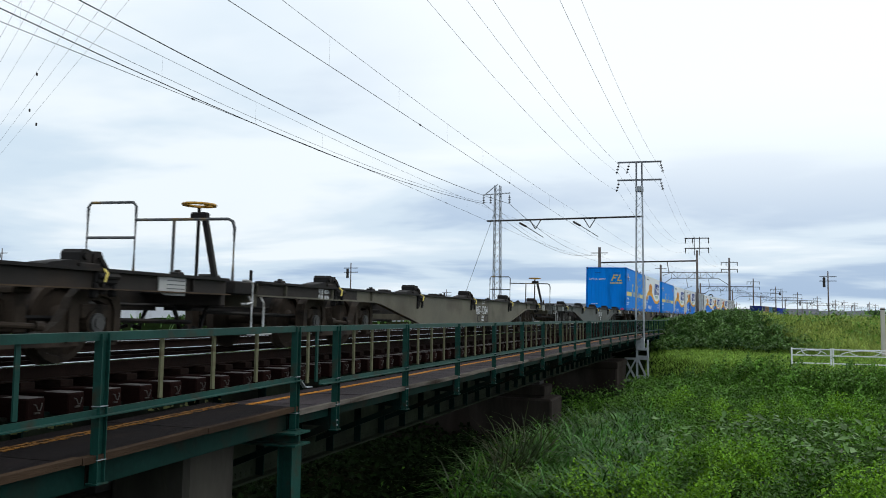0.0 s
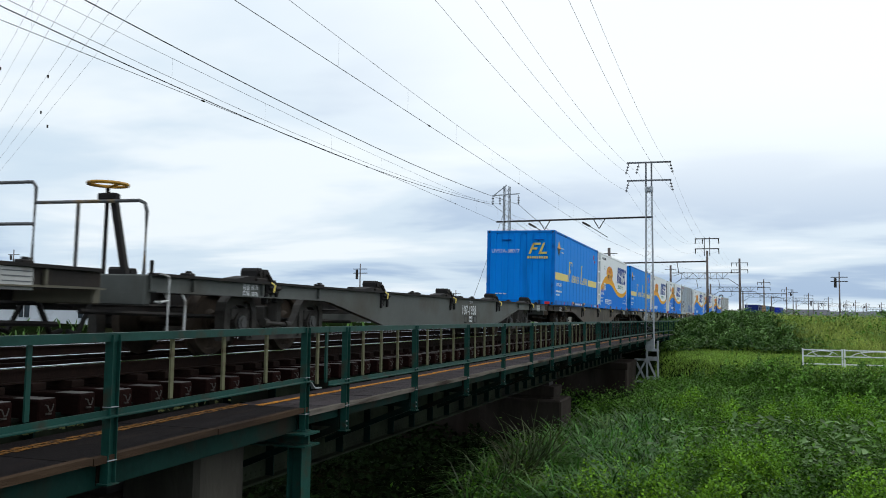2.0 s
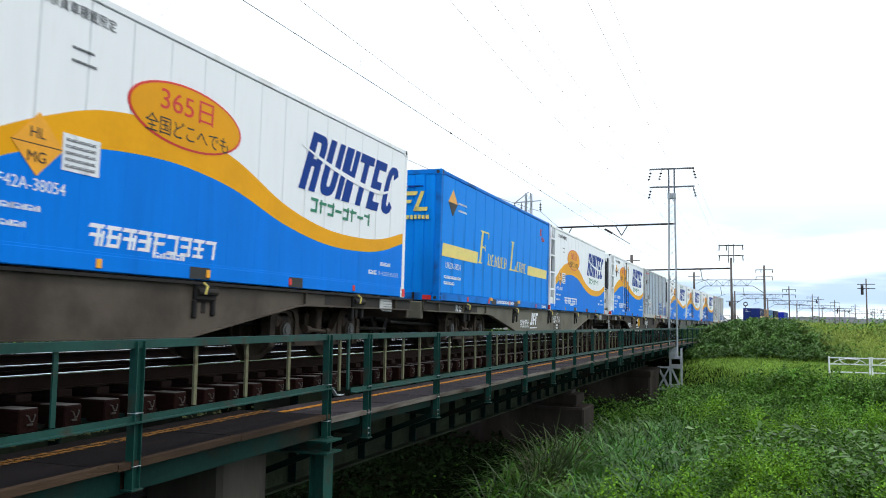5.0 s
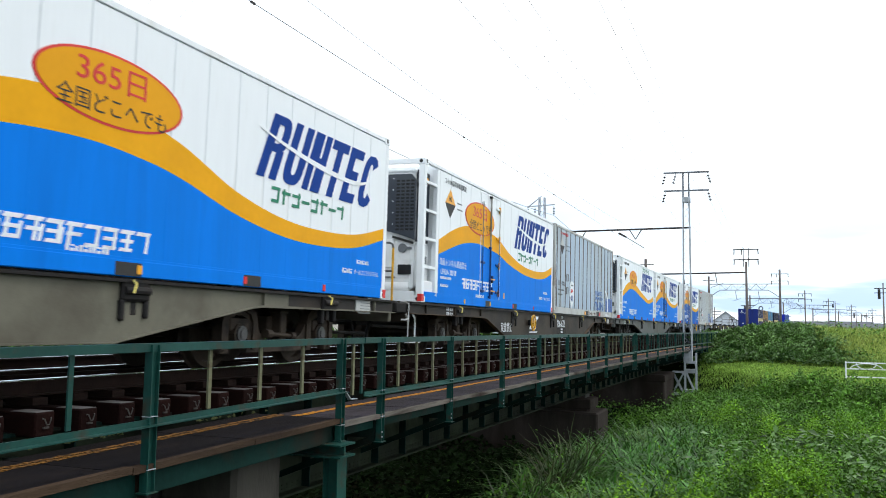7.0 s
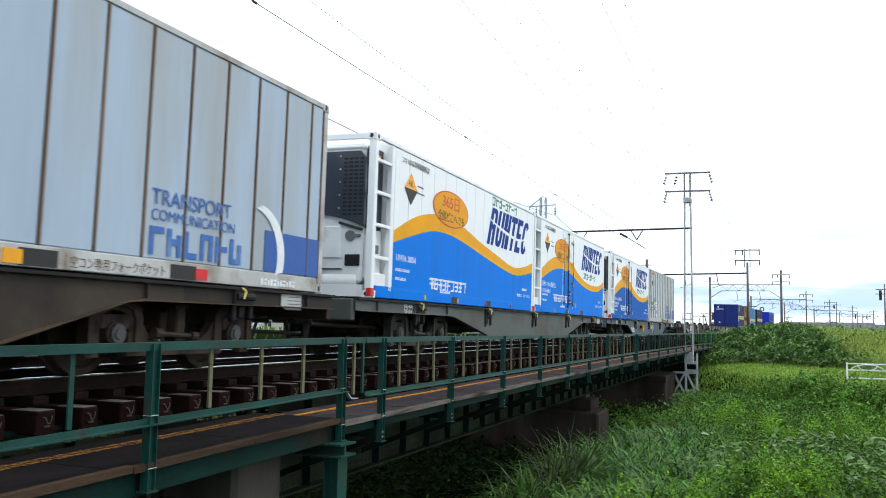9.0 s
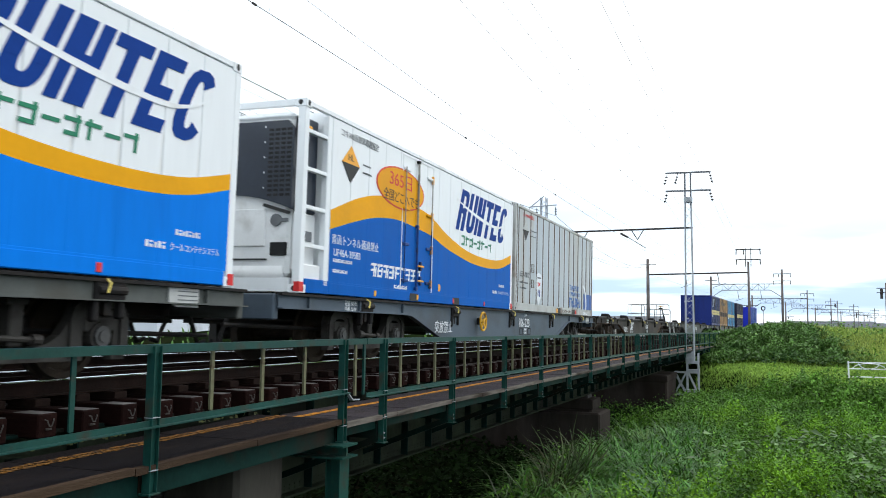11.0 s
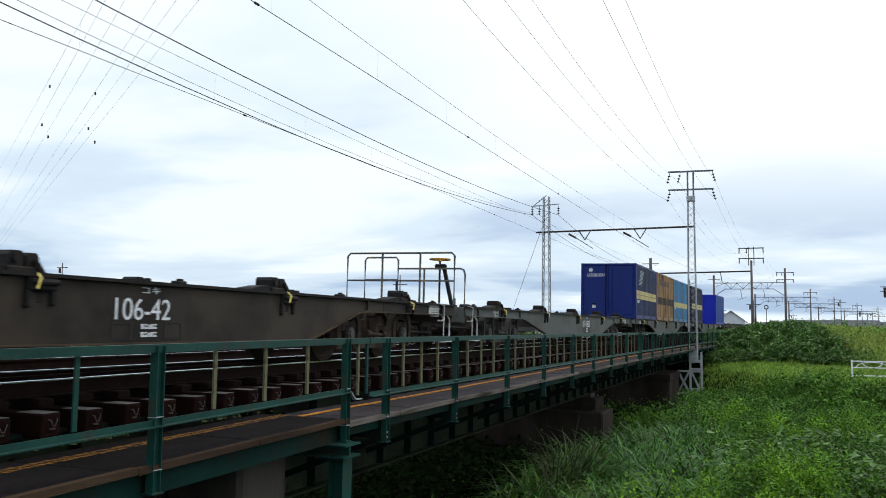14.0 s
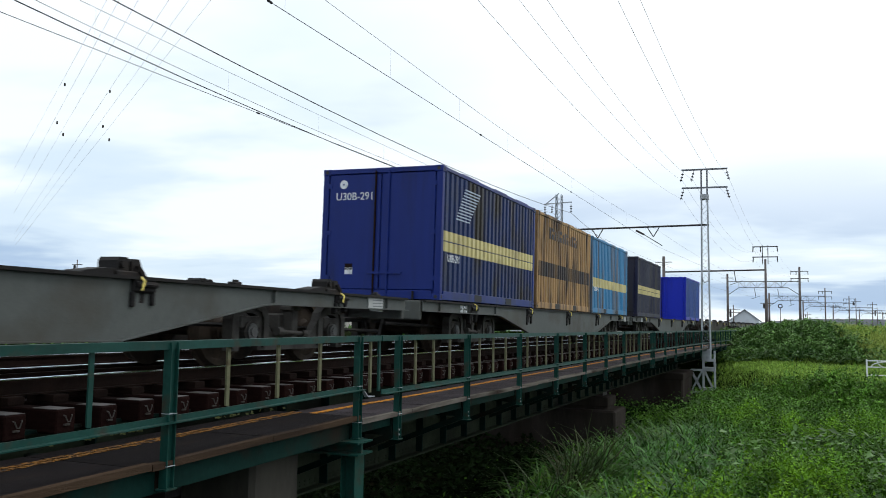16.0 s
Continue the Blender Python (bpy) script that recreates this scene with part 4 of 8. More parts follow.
def build_white_fence():
    x = 44.0
    def panel(y0, y1, hoops):
        f = thing("pipe_fence", "white painted pipe fence panel with arched bars on the berm", "fence", "white fence panels")
        for y in (y0, y1):
            bm = fresh()
            box(bm, x - 0.04, x + 0.04, y - 0.035, y + 0.035, -1.75, -0.80, 0.008)
            part("post", bm, M["white"], f)
        for z in (-0.855, -1.15, -1.52):
            bm = fresh()
            flat(bm, (x, y0, z), (x, y1, z), 0.045, 0.05)
            part("rail", bm, M["white"], f)
        mid, half = (y0 + y1) / 2, abs(y1 - y0) * 0.40
        for rise in (1, -1):
            bm = fresh()
            h_ = half if rise > 0 else half * 0.62
            tube(bm, [(x - 0.03, mid + h_ * math.cos(a), (-1.17 + 0.28 * math.sin(a)) if rise > 0 else (-0.88 - 0.27 * math.sin(a))) for a in [3.14159 * i / 14 for i in range(15)]], 0.02, 6)
            part("arched_bar", bm, M["white"], f)
    panel(-3.37, -5.10, 1)
    panel(-5.20, -7.95, 1)
    panel(-8.05, -10.8, 1)
    p = thing("marker_post", "beige concrete marker post in the grass of the bank", "post")
    bm = fresh()
    px = 58.0
    box(bm, px - 0.12, px + 0.12, -0.1674 * px - 0.12, -0.1674 * px + 0.12, -1.6, 0.555 + 0.0138 * px, 0.02)
    part("post", bm, H["wall2"], p)
    bm = fresh()
    box(bm, px - 0.14, px + 0.14, -0.1674 * px - 0.14, -0.1674 * px + 0.14, 0.555 + 0.0138 * px - 0.14, 0.555 + 0.0138 * px - 0.06)
    part("band", bm, P_DARK, p)
    b = thing("signal_box", "small white equipment box beside the bridge end", "box")
    q = along(69.5, 5.0)[0]
    bm = fresh()
    box(bm, q.x - 0.2, q.x + 0.2, q.y - 0.22, q.y + 0.22, -0.05, 0.50, 0.03)
    part("cabinet", bm, M["white"], b)
    bm = fresh()
    box(bm, q.x - 0.06, q.x + 0.06, q.y - 0.06, q.y + 0.06, -0.7, -0.05)
    part("stand", bm, M["dark_steel"], b)


P_DARK = M["dark_steel"]
build_near_masts()
build_wires()
build_portals()
build_far()
build_white_fence()
import itertools

# ---------------------------------------------------------------- the train
CANT = 0.0135
PITCH = 21.0
DECK_Z = 0.985
FIRST = 11.53 - 1.05              # leading coupling of the first loaded wagon at 3.5 s
TRAVEL = [(0, -40.95), (1.75, -20.5), (3.5, 0.0), (5.2, 19.35), (7, 39.45), (8.5, 56.78), (9, 62.55), (10.25, 77.05), (11.5, 91.5),
          (12, 97.31), (13, 109.0), (14, 120.75), (15, 132.7), (16, 144.6)]


def travelled(t):
    """Metres run since 3.5 s, smooth between the known times."""
    T, D = [a for a, _ in TRAVEL], [b for _, b in TRAVEL]
    i = max(0, min(len(T) - 2, next((k for k in range(len(T)) if T[k] > t), len(T)) - 1))

    def slope(k):
        lo, hi = max(0, k - 1), min(len(T) - 1, k + 1)
        return (D[hi] - D[lo]) / (T[hi] - T[lo])
    h = T[i + 1] - T[i]
    u = (t - T[i]) / h
    return ((2 * u ** 3 - 3 * u ** 2 + 1) * D[i] + (u ** 3 - 2 * u ** 2 + u) * h * slope(i)
            + (-2 * u ** 3 + 3 * u ** 2) * D[i + 1] + (u ** 3 - u ** 2) * h * slope(i + 1))


WHEELS = []                       # (wheelset, place along its bogie)
RIDERS = []                       # (thing, metres along at 3.5 s, height above the rail)


def ride(ob, s, z=0.0):
    RIDERS.append((ob, s, z))
    return ob


V = (1, 1, 0.12)                  # rain streaks run down the walls
P = dict(
    fl=material("bright_blue_container_paint", (0.004, 0.245, 0.82), 0.5, 0, 1.5, 0.10, (0.004, 0.17, 0.60), 0.25, 2.5, 0.04, 30, V, spec=0.03),
    fl_rail=material("blue_frame_paint", (0.004, 0.170, 0.62), 0.5, 0, 1.5, 0.15, (0.02, 0.05, 0.14), 0.3, 1.8, 0.04, 30, spec=0.04),
    rt=material("white_container_paint", (0.80, 0.83, 0.85), 0.35, 0, 1.5, 0.05, (0.62, 0.61, 0.58), 0.18, 2.5, 0.04, 30, V),
    rt_blue=material("blue_livery_paint", (0.003, 0.185, 0.72), 0.5, 0, 1.5, 0.10, (0.004, 0.15, 0.60), 0.2, 2.5, 0.04, 30, V, spec=0.03),
    rt_deep=material("deep_blue_livery_paint", (0.003, 0.105, 0.44), 0.5, 0, 1.5, 0.10, (0.004, 0.085, 0.36), 0.2, 2.5, 0.04, 30, V, spec=0.04),
    rt_orange=material("orange_livery_paint", (0.78, 0.365, 0.008), 0.5, 0, 1.5, 0.08, None, 0, 1, 0.03, 30, spec=0.06),
    oval=material("orange_oval_paint", (0.75, 0.34, 0.012), 0.5, 0, 1.5, 0.06, bump=0, spec=0.06),
    red=material("red_paint", (0.60, 0.03, 0.03), 0.45, 0, 3, 0.1, bump=0),
    navy_mark=material("navy_livery_paint", (0.010, 0.048, 0.25), 0.5, 0, 2, 0.1, bump=0, spec=0.03),
    green_mark=material("green_livery_paint", (0.01, 0.19, 0.10), 0.4, 0, 2, 0.1, bump=0),
    pale=material("pale_lettering_paint", (0.74, 0.77, 0.80), 0.5, 0, 5, 0.12, (0.4, 0.42, 0.44), 0.2, 6, bump=0),
    yellow=material("pale_yellow_livery_paint", (0.76, 0.62, 0.16), 0.45, 0, 4, 0.12, (0.5, 0.42, 0.2), 0.15, 4, bump=0),
    amber=material("amber_marker", (0.80, 0.36, 0.02), 0.4, 0, 4, 0.1, bump=0),
    blackish=material("black_marking", (0.03, 0.03, 0.03), 0.6, 0, 4, 0.2, bump=0),
    mark_grey=material("faded_dark_lettering", (0.13, 0.14, 0.15), 0.6, 0, 4, 0.2, bump=0),
    step=material("worn_white_step", (0.55, 0.56, 0.56), 0.6, 0, 6, 0.2, (0.15, 0.14, 0.12), 0.3, 5, 0.05, 50),
    cap=material("greased_bearing_cap", (0.085, 0.085, 0.085), 0.5, 0.3, 8, 0.3, (0.03, 0.025, 0.02), 0.35, 8, 0.1, 50),
    smoked=material("smoked_blue_grey_panel", (0.022, 0.030, 0.046), 0.32, 0, 2, 0.2, (0.035, 0.042, 0.055), 0.3, 1.5, 0.02, 40, spec=0.4),
    grille=material("black_cooling_grille", (0.012, 0.013, 0.014), 0.5, 0, 9, 0.4, (0.04, 0.04, 0.04), 0.2, 6, 0.3, 70),
    unit_white=material("white_machine_casing", (0.76, 0.775, 0.78), 0.4, 0, 3, 0.06, (0.5, 0.5, 0.48), 0.15, 2.2, 0.05, 40),
    rod_blue=material("grimy_blue_ironwork", (0.006, 0.045, 0.20), 0.5, 0, 5, 0.3, (0.02, 0.018, 0.016), 0.45, 5, 0.05, 50),
    rod_pale=material("scuffed_pale_ironwork", (0.34, 0.33, 0.30), 0.5, 0, 5, 0.3, (0.05, 0.04, 0.03), 0.35, 5, 0.05, 50),
    sg=material("silver_container_paint", (0.36, 0.45, 0.55), 0.45, 0.0, 1.0, 0.10, (0.33, 0.345, 0.34), 0.45, 1.2, 0.05, 30, V),
    sg_pale=material("sun_bleached_silver_paint", (0.44, 0.485, 0.52), 0.45, 0.0, 1.0, 0.10, (0.40, 0.38, 0.34), 0.45, 1.2, 0.05, 30, V),
    sg_rib=material("rust_streaked_seam", (0.115, 0.070, 0.045), 0.7, 0, 3, 0.4, (0.22, 0.17, 0.14), 0.2, 2.0, 0.1, 50, V),
    sg_rust=material("rust_stained_silver_paint", (0.20, 0.15, 0.115), 0.7, 0, 2, 0.4, (0.36, 0.40, 0.44), 0.4, 1.5, 0.05, 40, V),
    sg_rail=material("dull_white_rail_paint", (0.45, 0.46, 0.45), 0.5, 0, 2, 0.15, (0.18, 0.12, 0.08), 0.35, 1.5, 0.08, 40),
    sg_blue=material("faded_blue_mark", (0.028, 0.10, 0.36), 0.45, 0, 2, 0.15, (0.05, 0.10, 0.22), 0.3, 2, bump=0),
    sg_faded=material("bleached_blue_lettering", (0.050, 0.145, 0.42), 0.5, 0, 3, 0.2, (0.16, 0.25, 0.42), 0.35, 3, bump=0),
    navy=material("navy_container_paint", (0.006, 0.020, 0.155), 0.42, 0, 1.2, 0.2, (0.008, 0.012, 0.05), 0.4, 1.8, 0.05, 30, V),
    navy_side=material("soot_darkened_navy_paint", (0.012, 0.028, 0.11), 0.5, 0, 1.2, 0.25, (0.03, 0.026, 0.022), 0.55, 1.4, 0.06, 30, (1, 1, 0.5)),
    cream_band=material("cream_band_paint", (0.60, 0.52, 0.24), 0.5, 0, 3, 0.15, (0.35, 0.29, 0.15), 0.3, 2, 0.04, 40),
    brown=material("faded_ochre_container_paint", (0.38, 0.23, 0.10), 0.6, 0, 1.5, 0.35, (0.06, 0.040, 0.030), 0.60, 2.6, 0.06, 30, (1.2, 1, 0.22)),
    dark_band=material("sooty_dark_band_paint", (0.045, 0.040, 0.042), 0.6, 0, 1.5, 0.4, (0.16, 0.10, 0.05), 0.45, 2.2, 0.06, 30, V),
    sky=material("light_blue_container_paint", (0.035, 0.21, 0.42), 0.5, 0, 1.2, 0.25, (0.13, 0.10, 0.07), 0.42, 2, 0.06, 30, V),
    black=material("sooty_dark_container_paint", (0.014, 0.016, 0.045), 0.55, 0, 1.2, 0.25, (0.035, 0.03, 0.025), 0.5, 1.6, 0.06, 30, V),
    royal=material("royal_blue_container_paint", (0.008, 0.022, 0.40), 0.4, 0, 1.5, 0.1, (0.01, 0.02, 0.2), 0.2, 2, 0.04, 30, V),
    royal_side=material("weathered_royal_side", (0.02, 0.07, 0.30), 0.5, 0, 1.5, 0.15, (0.04, 0.06, 0.14), 0.3, 2, 0.04, 30, V),
    grey=material("grey_wagon_paint", (0.085, 0.093, 0.088), 0.55, 0, 1.2, 0.22, (0.055, 0.048, 0.036), 0.35, 0.9, 0.1, 40),
    bluegrey=material("blue_grey_wagon_paint", (0.070, 0.094, 0.122), 0.5, 0, 1.2, 0.15, (0.05, 0.055, 0.06), 0.3, 0.9, 0.1, 40),
    umber=material("brown_stained_wagon_paint", (0.075, 0.060, 0.046), 0.6, 0, 1.2, 0.25, (0.030, 0.022, 0.016), 0.45, 0.9, 0.1, 40),
    olive=material("brake_dusted_grey_paint", (0.125, 0.118, 0.088), 0.6, 0, 1.2, 0.22, (0.06, 0.05, 0.036), 0.35, 0.9, 0.1, 40),
    dusty=material("brown_dusted_wagon_paint", (0.042, 0.033, 0.024), 0.65, 0, 1.2, 0.3, (0.014, 0.011, 0.010), 0.5, 0.9, 0.1, 40),
    sooty=material("soot_black_wagon_paint", (0.020, 0.017, 0.015), 0.65, 0, 1.2, 0.35, (0.045, 0.030, 0.020), 0.35, 0.9, 0.12, 40),
    # rusty brown made lighter than the web: light on the flange is painted in
    flange=material("lit_rusty_flange", (0.075, 0.048, 0.028), 0.7, 0, 1.5, 0.35, (0.025, 0.018, 0.013), 0.45, 1.2, 0.1, 40),
    under=material("grimy_running_gear", (0.010, 0.009, 0.009), 0.7, 0, 4, 0.4, (0.022, 0.016, 0.012), 0.35, 3, 0.2, 50),
    bogie=material("dusty_bogie_casting", (0.042, 0.030, 0.021), 0.75, 0, 3, 0.4, (0.010, 0.008, 0.007), 0.4, 3, 0.2, 50),
    grey_bogie=material("dusty_grey_bogie", (0.044, 0.041, 0.037), 0.65, 0, 3, 0.35, (0.020, 0.017, 0.015), 0.45, 3, 0.15, 50),
    tube=material("worn_railing_paint", (0.10, 0.105, 0.11), 0.5, 0, 5, 0.2, (0.30, 0.18, 0.03), 0.25, 2.5, 0.05, 50),
    wheel_yellow=material("yellow_handwheel_paint", (0.62, 0.33, 0.02), 0.45, 0, 5, 0.2, (0.2, 0.1, 0.03), 0.2, 4, 0.05, 50),
    ochre=material("ochre_wheel_paint", (0.42, 0.22, 0.03), 0.5, 0, 5, 0.2, (0.12, 0.07, 0.03), 0.3, 4, 0.05, 50),
)


# ---- containers: local origin at the middle of the underside, the seen side is -y, the leading end -x
COATS = itertools.cycle((0.0, 0.0006, 0.0012, 0.0018, 0.0024))


def mark(bm, outline, y, thick=0.003):
    """A painted shape (x, z) on the side wall at y; crossing strokes lie one over the other."""
    return slab(bm, outline, y - thick - next(COATS), y + 0.001)


def rect(x0, x1, z0, z1, lean=0.0):
    return [(x0, z0), (x1, z0), (x1 + lean, z1), (x0 + lean, z1)]


def frame_parts(c, L, Wd, H, paint, rail=0.16, post=0.12, low=None):
    h = Wd / 2
    for sx in (-1, 1):
        for sy in (-1, 1):
            bm = fresh()
            x = sx * (L / 2 - post / 2)
            box(bm, x - post / 2, x + post / 2, sy * h - (post if sy > 0 else 0), sy * h + (post if sy < 0 else 0), 0.115, H - 0.115, 0.012)
            part("corner_post", bm, paint, c)
            for z in (0, H - 0.118):
                bm = fresh()
                x0 = sx * L / 2
                xa, xb = sorted((x0 + sx * 0.004, x0 - sx * 0.17))
                ya, yb = sorted((sy * (h + 0.004), sy * (h - 0.16)))
                box(bm, xa, xb, ya, yb, z, z + 0.118, 0.008)
                cst = part("corner_casting", bm, paint, c)
                if sy < 0:                                        # oval hole in the outer faces
                    bm = fresh()
                    xc, zc = sx * (L / 2 - 0.085), z + 0.06
                    slab(bm, [(xc + 0.032 * math.cos(6.28319 * i / 10), zc + 0.042 * math.sin(6.28319 * i / 10)) for i in range(10)], sy * (h + 0.0055), sy * (h + 0.001))
                    part("casting_hole", bm, P["blackish"], cst)
                if sx < 0:
                    bm = fresh()
                    bar(bm, (-L / 2 - 0.0055, sy * (h - 0.08), z + 0.06), (-L / 2, sy * (h - 0.08), z + 0.06), 0.036, 10)
                    part("casting_hole", bm, P["blackish"], cst)
    for sy in (-1, 1):
        for name, z0, z1 in (("bottom_rail", 0.0, rail), ("top_rail", H - 0.09, H - 0.01)):
            bm = fresh()
            ya, yb = sorted((sy * h, sy * (h - 0.07)))
            box(bm, -L / 2 + 0.17, L / 2 - 0.17, ya, yb, z0 + 0.01, z1, 0.006)
            part(name, bm, low if low and z0 < 1 else paint, c)
    for sx in (-1, 1):
        for name, z0, z1 in (("end_sill", 0.01, rail), ("header", H - 0.10, H - 0.005)):
            bm = fresh()
            xa, xb = sorted((sx * L / 2, sx * (L / 2 - 0.07)))
            box(bm, xa, xb, -h + 0.16, h - 0.16, z0, z1, 0.006)
            part(name, bm, paint, c)


def core(c, L, Wd, H, paint, inset=0.03, x0=None, x1=None):
    bm = fresh()
    box(bm, (-L / 2 if x0 is None else x0) + inset, (L / 2 if x1 is None else x1) - inset, -Wd / 2 + inset, Wd / 2 - inset, 0.03, H - 0.03)
    return part("body", bm, paint, c)


def side_panels(c, x0, x1, n, y, z0, z1, paint, gap=0.012, lift=0.024, name="wall_panel"):
    w = (x1 - x0) / n
    bm = fresh()
    box(bm, gap / 2, w - gap / 2, -lift, 0.0, z0, z1, 0.008)
    me = mesh_of(name, bm, paint)
    for i in range(n):
        part(name, me, None, c, at=pose(x0 + w * i, y, 0))


def pockets(c, y, xs, paint, w=0.36, rail=0.16):
    for x in xs:
        bm = fresh()
        box(bm, x - w / 2, x + w / 2, y - 0.004, y + 0.02, 0.02, rail - 0.02)
        part("fork_pocket", bm, P["blackish"], c, "dark fork pocket")


def small_marks(c, y, spots, paint, name="marking"):
    """Lines of writing too small to read, as rows of short bars."""
    for x0, x1, z0, z1 in spots:
        bm = fresh()
        h = z1 - z0
        x = x0
        k = 0
        while x < x1:
            w = h * (0.62, 0.75, 0.5)[k % 3]
            mark(bm, rect(x, min(x + w, x1), z0, z0 + h * (1.0, 0.45, 0.8)[k % 3]), y)
            if k % 3 == 1:
                mark(bm, rect(x, min(x + w, x1), z0 + h * 0.72, z1), y)
            x += w + h * 0.28
            k += 1
        part(name, bm, paint, c)


def hazard_diamond(c, y, x, z, r=0.27, top=True):
    if top:
        bm = fresh()
        mark(bm, [(x - r, z), (x + r, z), (x, z + r)], y)
        part("sign_upper", bm, P["yellow"] if top == 2 else P["amber"], c)
    bm = fresh()
    mark(bm, [(x, z - r), (x + r, z), (x - r, z)], y)
    part("sign_lower", bm, P["blackish"], c)


def serif_mark(bm, x, z, h, w, y, kind):
    """Plain tall initial of the livery: a stem with bars."""
    st, lean = w * 0.21, w * 0.30
    mark(bm, rect(x + st * 0.6, x + st * 1.6, z, z + h, lean), y)
    mark(bm, rect(x, x + st * 2.2, z, z + h * 0.035), y)
    if kind == 0:
        mark(bm, rect(x + lean, x + w + lean, z + h * 0.95, z + h), y)
        mark(bm, rect(x + w * 0.92 + lean, x + w + lean, z + h * 0.80, z + h), y)
        mark(bm, rect(x + st + lean * 0.5, x + w * 0.72 + lean * 0.5, z + h * 0.48, z + h * 0.53), y)
        mark(bm, rect(x + w * 0.66 + lean * 0.5, x + w * 0.72 + lean * 0.5, z + h * 0.40, z + h * 0.60), y)
    else:
        mark(bm, rect(x, x + w, z, z + h * 0.05), y)
        mark(bm, rect(x + w * 0.90, x + w, z, z + h * 0.20), y)
        mark(bm, rect(x + lean, x + lean + st * 2.1, z + h * 0.96, z + h), y)


def blue_container(number):
    L, Wd, H = 9.41, 2.49, 2.63
    c = thing("freight_container", "bright blue steel freight container with a pale yellow band", "container", "freight containers")
    h = Wd / 2
    core(c, L, Wd, H, P["fl"])
    frame_parts(c, L, Wd, H, P["fl_rail"])
    side_panels(c, -L / 2 + 0.12, L / 2 - 0.12, 13, -h + 0.03, 0.165, H - 0.095, P["fl"])
    # leading end: broad upright folds
    n = 10
    for i in range(n):
        w = (Wd - 0.26) / n
        y = -h + 0.13 + w * i
        d = 0.028 if i % 2 else 0.012
        bm = fresh()
        vs = [(-L / 2 + 0.03, y), (-L / 2 + 0.03, y + w), (-L / 2 + 0.03 - d, y + w - 0.02), (-L / 2 + 0.03 - d, y + 0.02)]
        lo = [bm.verts.new((a, b, 0.165)) for a, b in vs]
        hi = [bm.verts.new((a, b, H - 0.105)) for a, b in vs]
        for k in range(4):
            bm.faces.new((lo[k], lo[(k + 1) % 4], hi[(k + 1) % 4], hi[k]))
        bm.faces.new(lo[::-1])
        bm.faces.new(hi)
        part("end_panel", bm, P["fl"], c)
    X = -L / 2 - 0.004
    for y in (0.52, -0.68):                                       # air vents
        bm = fresh()
        box(bm, X - 0.034, X + 0.02, y - 0.17, y + 0.17, 2.275, 2.297)
        part("vent", bm, P["navy_mark"], c)
    lettering(number, P["pale"], c, pose(X - 0.024, 1.06, 1.83) @ Matrix.Diagonal((1, 0.66, 0.66, 1)) @ END)
    small = fresh()                                               # emblem and the line below it
    for a, b, z0, z1, lean in ((-0.30, -0.38, 1.78, 2.18, 0.16), (-0.43, -0.72, 2.10, 2.18, 0.03), (-0.37, -0.60, 1.94, 2.01, 0.03), (-0.66, -0.74, 1.78, 2.18, 0.16), (-0.66, -0.95, 1.78, 1.86, 0.03)):
        for (ya, yb) in ((a, b),):
            q = [(X - 0.028, ya, z0), (X - 0.028, yb, z0), (X - 0.028, yb - lean, z1), (X - 0.028, ya - lean, z1)]
            lo = [small.verts.new(p) for p in q]
            hi = [small.verts.new((p[0] + 0.006, p[1], p[2])) for p in q]
            small.faces.new(lo)
            small.faces.new(hi[::-1])
            for k in range(4):
                small.faces.new((lo[k], hi[k], hi[(k + 1) % 4], lo[(k + 1) % 4]))
    part("emblem", small, P["yellow"], c, "pale yellow slanted emblem")
    bm = fresh()
    for i in range(9):
        y = -0.26 - i * 0.085
        box(bm, X - 0.028, X, y - 0.055, y, 1.62, 1.70)
    part("caption", bm, P["yellow"], c)
    bm = fresh()
    box(bm, X - 0.006, X + 0.02, -h + 0.16, -h + 0.34, 0.02, 0.11)
    part("red_reflector", bm, P["red"], c)
    bm = fresh()
    for y in (0.85, 0.70, 0.55):
        box(bm, X - 0.026, X, y - 0.05, y + 0.05, 0.34, 0.38)
    part("marking", bm, P["pale"], c)
    # side livery
    Y = -h + 0.004
    for a, b in ((-4.58, -2.30), (2.17, 4.42)):
        bm = fresh()
        mark(bm, rect(a, b, 0.90, 1.16, 0.05 if a < 0 else 0.04), Y)
        part("band", bm, P["yellow"], c, "pale yellow band")
    for x, hh, kind in ((-2.24, 0.76, 0), (0.33, 0.75, 1)):
        bm = fresh()
        serif_mark(bm, x, 0.92, hh, 0.62, Y, kind)
        part("wordmark_initial", bm, P["yellow"], c)
    for x0, m in ((-1.50, 6), (1.02, 4)):
        w = 0.272 if m == 6 else 0.258
        for i in range(m):
            bm = fresh()
            x = x0 + i * w
            mark(bm, rect(x, x + 0.055, 0.92, 1.19, 0.05), Y)
            mark(bm, rect(x - 0.02, x + 0.075, 0.92, 0.935), Y)
            if (i + m) % 3 != 1:
                mark(bm, rect(x + 0.06, x + 0.20, (0.92, 1.165, 1.04)[i % 3], (0.945, 1.19, 1.065)[i % 3], 0.01), Y)
                mark(bm, rect(x + 0.15, x + 0.185, 0.94, 1.17, 0.05), Y)
            else:
                mark(bm, rect(x + 0.05, x + 0.20, 1.165, 1.19), Y)
                mark(bm, rect(x + 0.05, x + 0.19, 0.92, 0.94), Y)
                mark(bm, rect(x + 0.05, x + 0.15, 1.04, 1.06), Y)
            part("wordmark_stroke", bm, P["yellow"], c)
    hazard_diamond(c, Y, -3.99, 2.03, 0.28)
